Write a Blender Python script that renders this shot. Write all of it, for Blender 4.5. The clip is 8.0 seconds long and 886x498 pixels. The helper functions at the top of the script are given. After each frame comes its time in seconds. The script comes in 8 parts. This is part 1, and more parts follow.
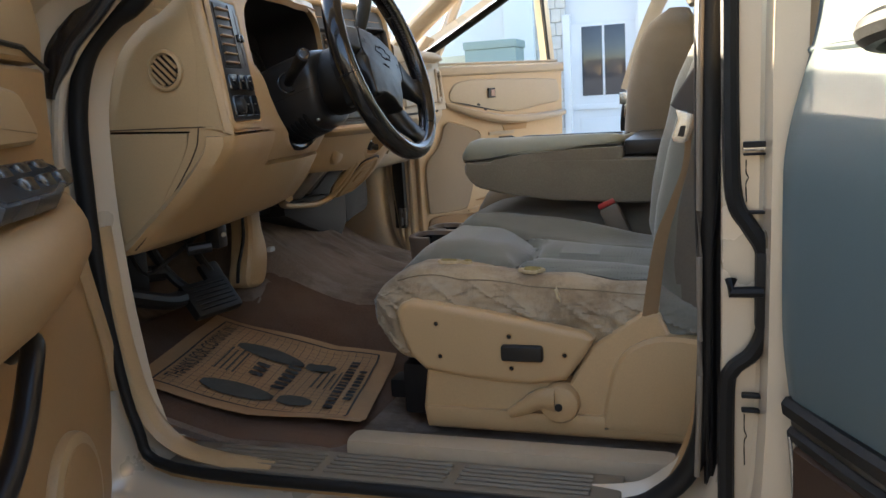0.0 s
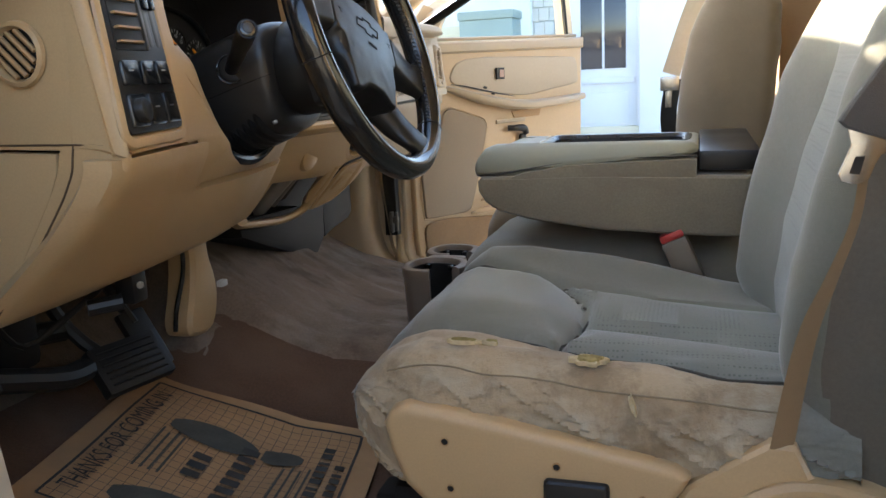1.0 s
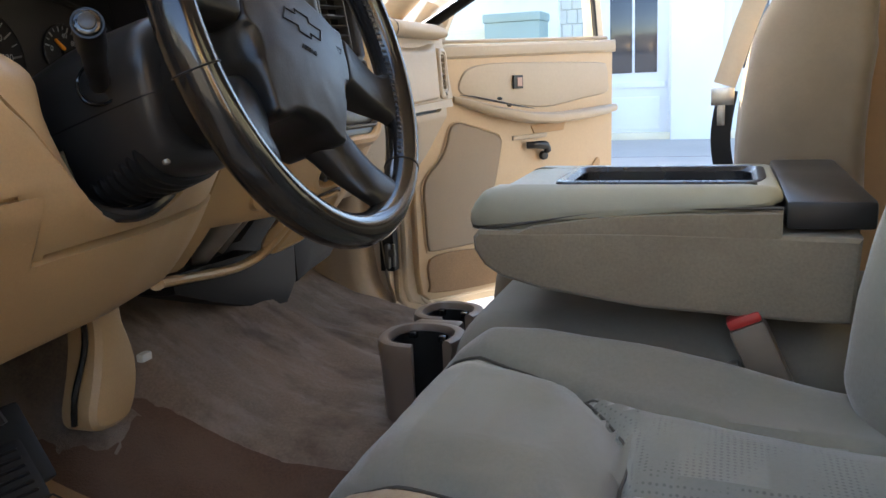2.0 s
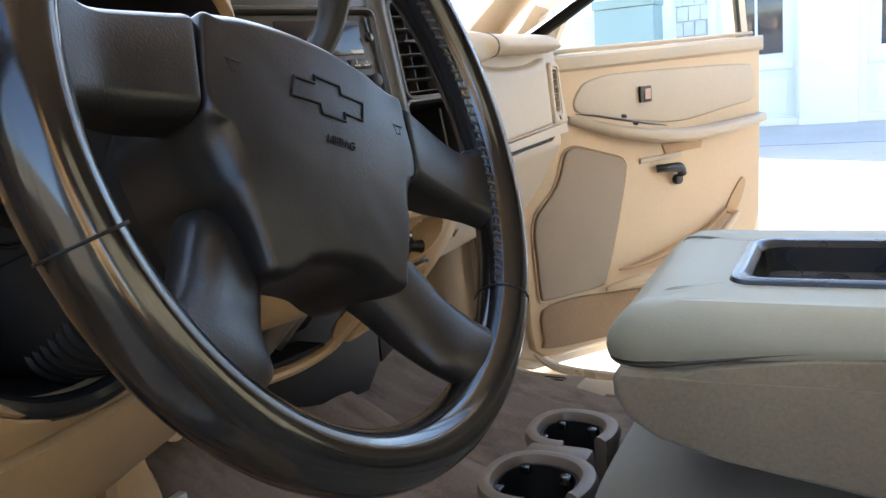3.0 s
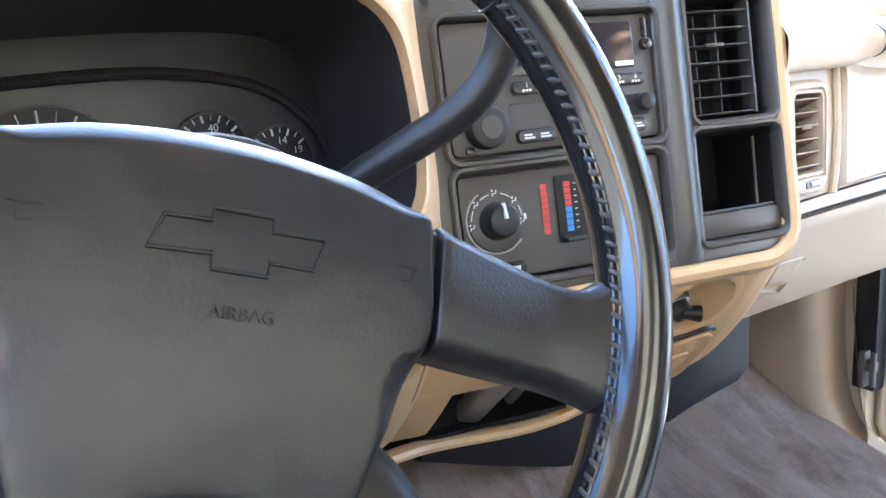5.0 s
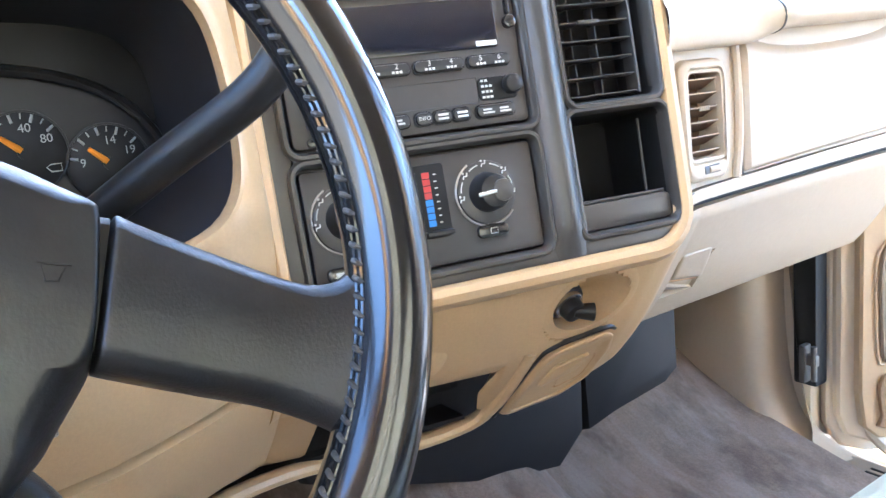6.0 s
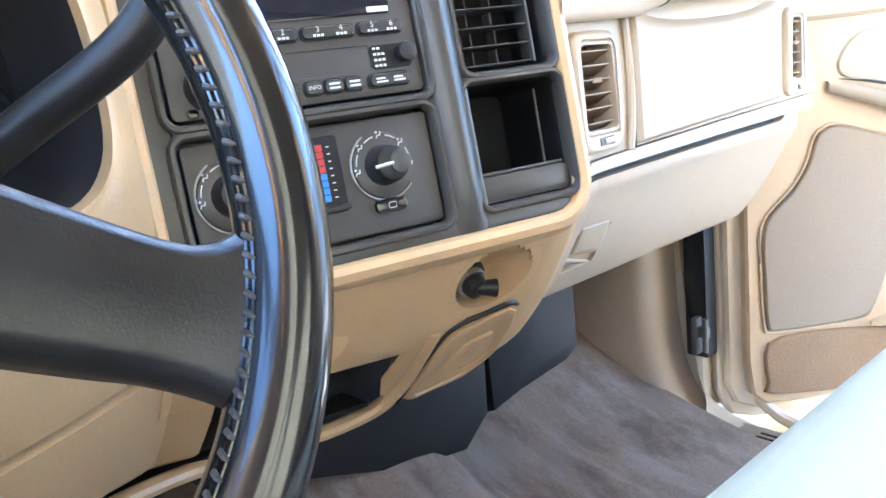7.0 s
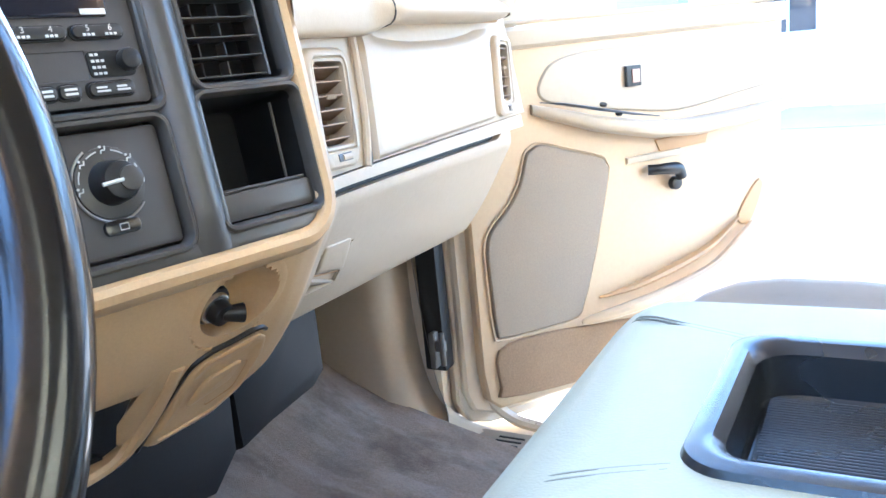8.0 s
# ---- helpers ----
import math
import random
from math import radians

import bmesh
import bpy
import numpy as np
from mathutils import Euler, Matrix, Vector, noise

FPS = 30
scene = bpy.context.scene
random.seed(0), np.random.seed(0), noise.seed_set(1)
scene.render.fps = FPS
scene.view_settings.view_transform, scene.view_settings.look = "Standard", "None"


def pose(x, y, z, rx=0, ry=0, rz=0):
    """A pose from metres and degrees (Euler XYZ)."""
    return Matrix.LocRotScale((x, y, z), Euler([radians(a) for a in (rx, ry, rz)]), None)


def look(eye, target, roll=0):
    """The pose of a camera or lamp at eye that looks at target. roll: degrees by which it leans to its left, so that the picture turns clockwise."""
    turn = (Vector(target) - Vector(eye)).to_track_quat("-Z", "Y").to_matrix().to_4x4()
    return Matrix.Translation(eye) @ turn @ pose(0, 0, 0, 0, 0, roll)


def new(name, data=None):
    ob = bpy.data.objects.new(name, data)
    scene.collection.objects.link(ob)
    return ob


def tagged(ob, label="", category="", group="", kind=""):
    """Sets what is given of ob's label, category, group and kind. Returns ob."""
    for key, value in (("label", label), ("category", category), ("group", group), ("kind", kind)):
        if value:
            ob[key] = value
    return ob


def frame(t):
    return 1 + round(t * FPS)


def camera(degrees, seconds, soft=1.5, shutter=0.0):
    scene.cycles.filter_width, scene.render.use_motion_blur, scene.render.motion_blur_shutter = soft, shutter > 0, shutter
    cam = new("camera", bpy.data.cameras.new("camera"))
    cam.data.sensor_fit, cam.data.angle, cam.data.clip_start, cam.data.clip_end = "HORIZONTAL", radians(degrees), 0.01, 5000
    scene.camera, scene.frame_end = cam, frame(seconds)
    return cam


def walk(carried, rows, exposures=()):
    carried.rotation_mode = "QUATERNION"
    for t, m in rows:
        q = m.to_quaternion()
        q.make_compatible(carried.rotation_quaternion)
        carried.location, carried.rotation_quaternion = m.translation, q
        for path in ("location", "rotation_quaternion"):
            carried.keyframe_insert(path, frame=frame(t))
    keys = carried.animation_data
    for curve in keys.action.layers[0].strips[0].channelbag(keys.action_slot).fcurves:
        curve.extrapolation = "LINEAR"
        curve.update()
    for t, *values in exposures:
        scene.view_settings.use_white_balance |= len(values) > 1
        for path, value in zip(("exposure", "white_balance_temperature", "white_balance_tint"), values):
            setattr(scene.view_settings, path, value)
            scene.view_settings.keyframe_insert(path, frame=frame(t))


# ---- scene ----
cam = camera(57.0, 8.0)
PATH = [
    (0, (0.03, -0.027, 1.088), (-0.586, 1.842, 0.734), -3.4),
    (0.5, (-0.05, 0.197, 1.105), (-0.673, 2.064, 0.751), -3.1),
    (1, (-0.129, 0.399, 1.122), (-0.722, 2.262, 0.699), -2.9),
    (1.2, (-0.14, 0.486, 1.121), (-0.753, 2.339, 0.684), -3.0),
    (2.3, (-0.22, 0.848, 1.144), (-0.897, 2.686, 0.738), -2.9),
    (2.5, (-0.25, 0.913, 1.155), (-0.964, 2.736, 0.744), -3.5),
    (3, (-0.294, 1.056, 1.19), (-1.195, 2.792, 0.774), -5.4),
    (3.5, (-0.289, 1.17, 1.217), (-1.541, 2.675, 0.812), -5.7),
    (4, (-0.281, 1.24, 1.24), (-1.808, 2.411, 0.694), -4.6),
    (4.2, (-0.279, 1.259, 1.243), (-1.876, 2.322, 0.679), -4.7),
    (5.3, (-0.273, 1.378, 1.238), (-1.933, 2.401, 0.797), -3.9),
    (5.5, (-0.269, 1.411, 1.235), (-1.935, 2.429, 0.802), -4.2),
    (6, (-0.266, 1.447, 1.21), (-1.904, 2.508, 0.773), -6.0),
    (6.5, (-0.266, 1.451, 1.197), (-1.848, 2.584, 0.732), -6.7),
    (7, (-0.287, 1.456, 1.189), (-1.766, 2.717, 0.717), -6.4),
    (7.5, (-0.309, 1.456, 1.181), (-1.617, 2.894, 0.709), -6.4),
    (8, (-0.314, 1.451, 1.171), (-1.271, 3.147, 0.716), -5.7),
]
EXPOSURES = [(0, 2.32, 6350, 18), (0.5, 2.63, 6300, 20), (1.2, 2.74, 6150, 17), (2.3, 2.86, 6050, 20), (3.2, 3.12, 5850, 18), (4.2, 3.82, 5200, 16), (5.3, 4.54, 5050, 19), (7.0, 4.52, 4950, 16), (8.0, 4.22, 4900, 15)]
walk(cam, [(t, look(eye, target, roll)) for t, eye, target, roll in PATH], EXPOSURES)

# ---- light ----
SUN_TO = Vector((-0.84, 0.45, 0.21)).normalized()  # towards the sun: low, ahead of the truck
world = bpy.data.worlds.new("sky")
scene.world = world
world.use_nodes = True
_n = world.node_tree.nodes
_sky = _n.new("ShaderNodeTexSky")
_sky.sky_type, _sky.sun_disc = "NISHITA", False
_sky.sun_elevation = math.asin(SUN_TO.z)
_sky.sun_rotation = math.atan2(SUN_TO.x, SUN_TO.y)
_n["Background"].inputs[1].default_value = 0.15
world.node_tree.links.new(_sky.outputs[0], _n["Background"].inputs[0])
sun = new("sun", bpy.data.lights.new("sun", "SUN"))
sun.data.energy, sun.data.angle, sun.data.color = 4.6, radians(0.5), (1.0, 0.89, 0.62)
sun.rotation_euler = SUN_TO.to_track_quat("Z", "Y").to_euler()

# ---- materials ----
def mat(name, col, rough=0.5, metal=0.0, var=0.12, scale=6.0, fine=0.06, fscale=140.0, bump=0.15, bscale=400.0, dist=0.001, coat=0.0, spec=0.5, sheen=0.0, stretch=None):
    m = bpy.data.materials.new(name)
    m.use_nodes = True
    nt, n, ln = m.node_tree, m.node_tree.nodes, m.node_tree.links
    b = n["Principled BSDF"]
    co = n.new("ShaderNodeTexCoord")
    big, small = n.new("ShaderNodeTexNoise"), n.new("ShaderNodeTexNoise")
    big.inputs["Scale"].default_value, big.inputs["Detail"].default_value = scale, 5
    small.inputs["Scale"].default_value, small.inputs["Detail"].default_value = fscale, 3
    mp = n.new("ShaderNodeMapping")
    mp.inputs["Scale"].default_value = stretch or (1, 1, 1)
    ln.new(co.outputs["Object"], mp.inputs["Vector"])
    ln.new(mp.outputs[0], big.inputs["Vector"])
    ln.new(co.outputs["Object"], small.inputs["Vector"])
    add = n.new("ShaderNodeMath")
    add.operation = "MULTIPLY_ADD"
    ln.new(big.outputs["Fac"], add.inputs[0])
    add.inputs[1].default_value, add.inputs[2].default_value = 2 * var, 1 - var
    add2 = n.new("ShaderNodeMath")
    add2.operation = "MULTIPLY_ADD"
    ln.new(small.outputs["Fac"], add2.inputs[0])
    add2.inputs[1].default_value = 2 * fine
    off = n.new("ShaderNodeMath")
    off.operation = "SUBTRACT"
    ln.new(add.outputs[0], off.inputs[0])
    off.inputs[1].default_value = fine
    ln.new(off.outputs[0], add2.inputs[2])
    vm = n.new("ShaderNodeVectorMath")
    vm.operation = "SCALE"
    vm.inputs[0].default_value = col[:3]
    ln.new(add2.outputs[0], vm.inputs["Scale"])
    ln.new(vm.outputs[0], b.inputs["Base Color"])
    rr = n.new("ShaderNodeMapRange")
    ln.new(big.outputs["Fac"], rr.inputs[0])
    rr.inputs[3].default_value, rr.inputs[4].default_value = max(0.02, rough - 0.1), min(1, rough + 0.1)
    ln.new(rr.outputs[0], b.inputs["Roughness"])
    b.inputs["Metallic"].default_value = metal
    b.inputs["Specular IOR Level"].default_value = spec
    b.inputs["Coat Weight"].default_value = coat
    b.inputs["Coat Roughness"].default_value = 0.08
    if sheen:
        b.inputs["Sheen Weight"].default_value, b.inputs["Sheen Roughness"].default_value = sheen, 0.5
    if bump:
        bt = n.new("ShaderNodeTexNoise")
        bt.inputs["Scale"].default_value, bt.inputs["Detail"].default_value = bscale, 2
        ln.new(co.outputs["Object"], bt.inputs["Vector"])
        bp = n.new("ShaderNodeBump")
        bp.inputs["Strength"].default_value, bp.inputs["Distance"].default_value = bump, dist
        ln.new(bt.outputs["Fac"], bp.inputs["Height"])
        ln.new(bp.outputs[0], b.inputs["Normal"])
    return m


def stain(m, col2, scale, lo, hi, stretch=(1, 1, 1), amount=1.0, turn=0.0, detail=6):
    """Worn or soiled spots of a second colour, with a shape of their own."""
    nt = m.node_tree
    b = nt.nodes["Principled BSDF"]
    co, mp, nz, mr, mx = (nt.nodes.new("ShaderNode" + k) for k in ("TexCoord", "Mapping", "TexNoise", "MapRange", "Mix"))
    mp.inputs["Scale"].default_value = stretch
    mp.inputs["Rotation"].default_value = (0, 0, radians(turn))
    mp.inputs["Location"].default_value = (scale * 0.37, lo * 3.1, hi * 1.7)
    nz.inputs["Scale"].default_value, nz.inputs["Detail"].default_value, nz.inputs["Roughness"].default_value = scale, detail, 0.65
    mr.inputs[1].default_value, mr.inputs[2].default_value, mr.inputs[4].default_value = lo, hi, amount
    mx.data_type = "RGBA"
    old = b.inputs["Base Color"].links[0].from_socket
    nt.links.new(co.outputs["Object"], mp.inputs["Vector"])
    nt.links.new(mp.outputs[0], nz.inputs["Vector"])
    nt.links.new(nz.outputs["Fac"], mr.inputs[0])
    nt.links.new(mr.outputs[0], mx.inputs[0])
    nt.links.new(old, mx.inputs[6])
    mx.inputs[7].default_value = (*col2, 1)
    nt.links.new(mx.outputs[2], b.inputs["Base Color"])
    return m


TAN = mat("tan_plastic", (0.45, 0.304, 0.153), 0.38, var=0.10, fine=0.10, fscale=420, bump=0.2, bscale=900, dist=0.0006)
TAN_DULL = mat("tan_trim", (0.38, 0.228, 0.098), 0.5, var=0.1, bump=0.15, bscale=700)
# On the dash's passenger half this paler tan carries the light falling there.
TAN_PALE = mat("pale_tan_vinyl", (0.405, 0.328, 0.23), 0.45, var=0.07, bump=0.2, bscale=500)
CHAR = mat("charcoal_plastic", (0.013, 0.0125, 0.012), 0.36, var=0.15, bump=0.15, bscale=800, dist=0.0005, spec=0.4)
CHAR_GLOSS = mat("satin_black_plastic", (0.012, 0.0118, 0.0115), 0.18, var=0.12, bump=0.05, bscale=900, dist=0.0004, spec=0.9)
BEZEL = mat("grey_black_bezel", (0.046, 0.042, 0.036), 0.33, var=0.15, bump=0.1, bscale=900, dist=0.0004)
LEATHER = mat("black_leather", (0.010, 0.0095, 0.009), 0.15, var=0.12, bump=0.08, bscale=700, dist=0.0003, spec=0.6, coat=0.25)
PAD = mat("black_grained_vinyl", (0.0090, 0.0090, 0.0092), 0.33, var=0.3, scale=22, bump=0.22, bscale=600, dist=0.0005, spec=0.38)
SPOKE = mat("black_worn_vinyl", (0.0108, 0.0108, 0.0106), 0.36, var=0.25, scale=18, fine=0.2, fscale=500, bump=0.35, bscale=800, dist=0.0005, spec=0.38)
RUBBER = mat("black_rubber", (0.008, 0.0078, 0.0075), 0.5, var=0.2, bump=0.1, spec=0.3)
FABRIC = mat("grey_tan_cloth", (0.175, 0.150, 0.105), 0.9, var=0.26, scale=9, fine=0.26, fscale=320, bump=0.5, bscale=900, dist=0.001, sheen=0.25)
VELOUR = mat("grey_velour", (0.150, 0.145, 0.116), 0.85, var=0.2, scale=8, fine=0.16, fscale=260, bump=0.4, bscale=900, sheen=0.35)
VINYL = mat("grey_beige_vinyl", (0.250, 0.244, 0.185), 0.46, var=0.08, fine=0.04, bump=0.3, bscale=600, dist=0.0006, spec=0.32)
CARPET = stain(stain(mat("brown_carpet", (0.205, 0.148, 0.105), 0.95, var=0.28, scale=5, fine=0.45, fscale=260, bump=0.9, bscale=700, dist=0.004), (0.27, 0.215, 0.17), 3.5, 0.42, 0.66, (1, 1.6, 1), 0.55, 14, 5), (0.34, 0.30, 0.255), 7, 0.48, 0.66, (1, 3, 1), 0.4, -8, 3)
stain(CARPET, (0.10, 0.066, 0.045), 8, 0.50, 0.64, (1, 1.6, 1), 0.65, 30, 5)
CARPET_DOOR = mat("brown_door_carpet", (0.27, 0.17, 0.09), 0.95, var=0.18, scale=14, fine=0.25, fscale=300, bump=0.7, bscale=600, dist=0.003)
KRAFT = stain(mat("kraft_paper", (0.37, 0.215, 0.10), 0.8, var=0.18, scale=8, fine=0.05, fscale=90, bump=0.25, bscale=60, dist=0.003), (0.22, 0.15, 0.09), 6, 0.5, 0.75, (1, 1, 1), 0.6)
THREAD = mat("grey_thread", (0.035, 0.034, 0.033), 0.6, var=0.2, bump=0)
INK = mat("black_print", (0.030, 0.028, 0.026), 0.8, var=0.4, scale=40, bump=0)
INK_GREY = mat("grey_print", (0.055, 0.056, 0.046), 0.85, var=0.5, scale=30, fine=0.25, fscale=200, bump=0)
PAINT = mat("pewter_paint", (0.60, 0.50, 0.36), 0.3, metal=0.2, var=0.04, fine=0.05, fscale=900, bump=0.02, coat=0.8)
REAR_SKIN = mat("grey_green_skin", (0.085, 0.115, 0.118), 0.55, metal=0.0, var=0.05, fine=0.05, fscale=900, bump=0.01, coat=0.35, spec=0.2)
METAL = mat("bright_metal", (0.62, 0.61, 0.58), 0.25, metal=1.0, var=0.1, bump=0.05)
HINGE_STEEL = mat("dull_hinge_steel", (0.14, 0.13, 0.115), 0.5, metal=0.6, var=0.3, scale=40, bump=0.3)
STEEL = mat("worn_steel", (0.38, 0.36, 0.33), 0.4, metal=0.9, var=0.25, scale=40, bump=0.2)
BLACKBOX = mat("black_duct", (0.011, 0.0105, 0.011), 0.5, var=0.2, bump=0.1, spec=0.2)
SCUFF = mat("grey_brown_scuff_plate", (0.20, 0.16, 0.11), 0.5, var=0.2, scale=15, bump=0.2)
WEBBING = mat("tan_webbing", (0.22, 0.14, 0.07), 0.8, var=0.1, bump=0.6, bscale=900)
WHITE = mat("white_paint", (0.75, 0.76, 0.77), 0.55, var=0.05, scale=2, bump=0.1, bscale=60, dist=0.003)
CREAM = mat("cream_paint", (0.72, 0.66, 0.5), 0.6, var=0.08, scale=2, bump=0.1, bscale=60)
STONE = mat("pale_stone", (0.62, 0.6, 0.56), 0.85, var=0.2, scale=5, fine=0.1, fscale=60, bump=0.6, bscale=30, dist=0.01)
TEAL = mat("teal_paint", (0.27, 0.34, 0.32), 0.5, var=0.1, scale=3, bump=0.05)
DARKGLASS = mat("dark_window_glass", (0.03, 0.035, 0.045), 0.08, var=0.3, scale=3, bump=0, spec=0.8)
CONCRETE = mat("pale_concrete", (0.41, 0.385, 0.345), 0.9, var=0.18, scale=0.7, fine=0.12, fscale=25, bump=0.4, bscale=40, dist=0.01)
RED = mat("red_plastic", (0.36, 0.03, 0.025), 0.35, var=0.05, bump=0)
BLUE = mat("blue_print", (0.03, 0.16, 0.42), 0.5, var=0.05, bump=0)
ORANGE = mat("orange_needle", (1.0, 0.36, 0.02), 0.4, var=0.05, bump=0)
PRINT = mat("white_print", (0.50, 0.50, 0.47), 0.6, var=0.1, bump=0)
DIAL = mat("black_dial", (0.008, 0.008, 0.009), 0.5, var=0.1, bump=0)
SCREEN = mat("dark_display", (0.012, 0.012, 0.016), 0.12, var=0.1, bump=0)


def glass(name, col, rough=0.0):
    m = bpy.data.materials.new(name)
    m.use_nodes = True
    b = m.node_tree.nodes["Principled BSDF"]
    b.inputs["Base Color"].default_value = (*col, 1)
    b.inputs["Transmission Weight"].default_value = 1.0
    b.inputs["Roughness"].default_value = rough
    b.inputs["IOR"].default_value = 1.02
    return m


GLASS = glass("tinted_glass", (0.9, 0.96, 0.95))


# ---- mesh helpers ----
def thing(name, label, category, at=(0, 0, 0), group="", kind=""):
    ob = new(name)
    ob.location = at
    ob.empty_display_size = 0.05
    return tagged(ob, label, category, group, kind)


def finish(name, bm, material, smooth=35):
    bmesh.ops.recalc_face_normals(bm, faces=bm.faces)
    me = bpy.data.meshes.new(name)
    bm.to_mesh(me)
    bm.free()
    me.materials.append(material)
    if smooth:
        for p in me.polygons:
            p.use_smooth = True
        me.set_sharp_from_angle(angle=radians(smooth))
    return new(name, me)


def part(name, bm, material, parent, label="", smooth=35):
    """Links a bmesh, built in world places, as one mesh object under a thing or a part."""
    ob = finish(name, bm, material, smooth)
    ob.parent = parent
    root = parent
    while root.parent:
        root = root.parent
    if parent is root:
        ob.matrix_parent_inverse = Matrix.Translation(-Vector(root.location))
    if label:
        ob["label"] = label
    return ob


def solo(name, bm, material, label, category, group="", kind="", smooth=35):
    return tagged(finish(name, bm, material, smooth), label, category, group, kind)


def V(*a):
    return Vector(a)


def loft(rings, caps=True, closed=True, bm=None):
    bm = bm or bmesh.new()
    vs = [[bm.verts.new(p) for p in r] for r in rings]
    n = len(rings[0])
    for a, b in zip(vs, vs[1:]):
        for i in range(n if closed else n - 1):
            j = (i + 1) % n
            try:
                bm.faces.new((a[i], a[j], b[j], b[i]))
            except ValueError:
                pass
    if caps and closed:
        bm.faces.new(vs[0][::-1])
        bm.faces.new(vs[-1])
    return bm


def box(c, s, bev=0.004, m=None, bm=None, seg=2):
    """A bevelled block with its middle at c; m turns and moves it."""
    b = bmesh.new()
    bmesh.ops.create_cube(b, size=1)
    for v in b.verts:
        v.co = Vector((v.co.x * s[0], v.co.y * s[1], v.co.z * s[2]))
    bev = min(bev, 0.45 * min(s))
    if bev > 0:
        bmesh.ops.bevel(b, geom=b.edges[:], offset=bev, segments=seg, profile=0.6, affect="EDGES")
    t = Matrix.Translation(c) if m is None else m @ Matrix.Translation(c)
    bmesh.ops.transform(b, matrix=t, verts=b.verts)
    return join(bm, b)


def join(bm, b):
    if bm is None:
        return b
    me = bpy.data.meshes.new("tmp")
    b.to_mesh(me)
    b.free()
    bm.from_mesh(me)
    bpy.data.meshes.remove(me)
    return bm


def smooth_path(pts, n=6, closed=False):
    """Points on a Catmull-Rom curve through pts."""
    p = [Vector(q) for q in pts]
    out, k = [], len(p)
    for i in range(k if closed else k - 1):
        a, b, c, d = (p[(i - 1) % k], p[i], p[(i + 1) % k], p[(i + 2) % k]) if closed else (p[max(i - 1, 0)], p[i], p[i + 1], p[min(i + 2, k - 1)])
        for j in range(n):
            t = j / n
            out.append(0.5 * ((2 * b) + (c - a) * t + (2 * a - 5 * b + 4 * c - d) * t * t + (3 * b - a - 3 * c + d) * t ** 3))
    if not closed:
        out.append(p[-1])
    return out


def tube(pts, r, n=10, closed=False, flat=1.0, up=(0, 0, 1), bm=None):
    """A round bar along pts; r one radius or one a point; flat squeezes it along up."""
    p = [Vector(q) for q in pts]
    k = len(p)
    rings = []
    for i in range(k):
        t = (p[(i + 1) % k] - p[i - 1]) if closed else (p[min(i + 1, k - 1)] - p[max(i - 1, 0)])
        t.normalize()
        s = t.cross(Vector(up))
        if s.length < 1e-3:
            s = t.cross(Vector((0.3, 1, 0.2)))
        s.normalize()
        w = s.cross(t)
        rad = r[i] if isinstance(r, (list, tuple)) else r
        rings.append([p[i] + rad * (math.cos(a) * s + flat * math.sin(a) * w) for a in (2 * math.pi * j / n for j in range(n))])
    b = bmesh.new()
    if closed:
        rings.append(rings[0])
    loft(rings, caps=not closed, bm=b)
    if closed:
        bmesh.ops.remove_doubles(b, verts=b.verts, dist=1e-6)
    return join(bm, b)


def prism(outline, normal, depth, bev=0.0, bm=None, seg=2):
    """A plate: the outline pushed by depth along normal, with its front rim rounded."""
    b = bmesh.new()
    nrm = Vector(normal).normalized()
    front = [b.verts.new(Vector(p) + nrm * depth) for p in outline]
    back = [b.verts.new(Vector(p)) for p in outline]
    f = b.faces.new(front)
    b.faces.new(back[::-1])
    k = len(outline)
    for i in range(k):
        b.faces.new((back[i], back[(i + 1) % k], front[(i + 1) % k], front[i]))
    bmesh.ops.recalc_face_normals(b, faces=b.faces)
    if bev:
        bmesh.ops.bevel(b, geom=list(f.edges), offset=bev, segments=seg, profile=0.6, affect="EDGES")
    return join(bm, b)


def rrect(cu, cv, w, h, r, n=5):
    """A rounded rectangle in the plane, counter-clockwise."""
    r = min(r, 0.49 * w, 0.49 * h)
    out = []
    for sx, sy, a0 in ((1, 1, 0), (-1, 1, 90), (-1, -1, 180), (1, -1, 270)):
        for i in range(n + 1):
            a = radians(a0 + 90 * i / n)
            out.append((cu + sx * (w / 2 - r) + r * math.cos(a), cv + sy * (h / 2 - r) + r * math.sin(a)))
    return out


def sheet(fn, nu, nv, thick=0.0, bm=None, skip=None):
    """A surface fn(u, v) on 0..1, made solid by thick."""
    b = bmesh.new()
    g = [[b.verts.new(fn(i / nu, j / nv)) for j in range(nv + 1)] for i in range(nu + 1)]
    for i in range(nu):
        for j in range(nv):
            if skip and skip((i + 0.5) / nu, (j + 0.5) / nv):
                continue
            b.faces.new((g[i][j], g[i + 1][j], g[i + 1][j + 1], g[i][j + 1]))
    if thick:
        bmesh.ops.recalc_face_normals(b, faces=b.faces)
        bmesh.ops.solidify(b, geom=b.faces[:], thickness=thick)
    for v in [v for v in b.verts if not v.link_faces]:
        b.verts.remove(v)
    return join(bm, b)


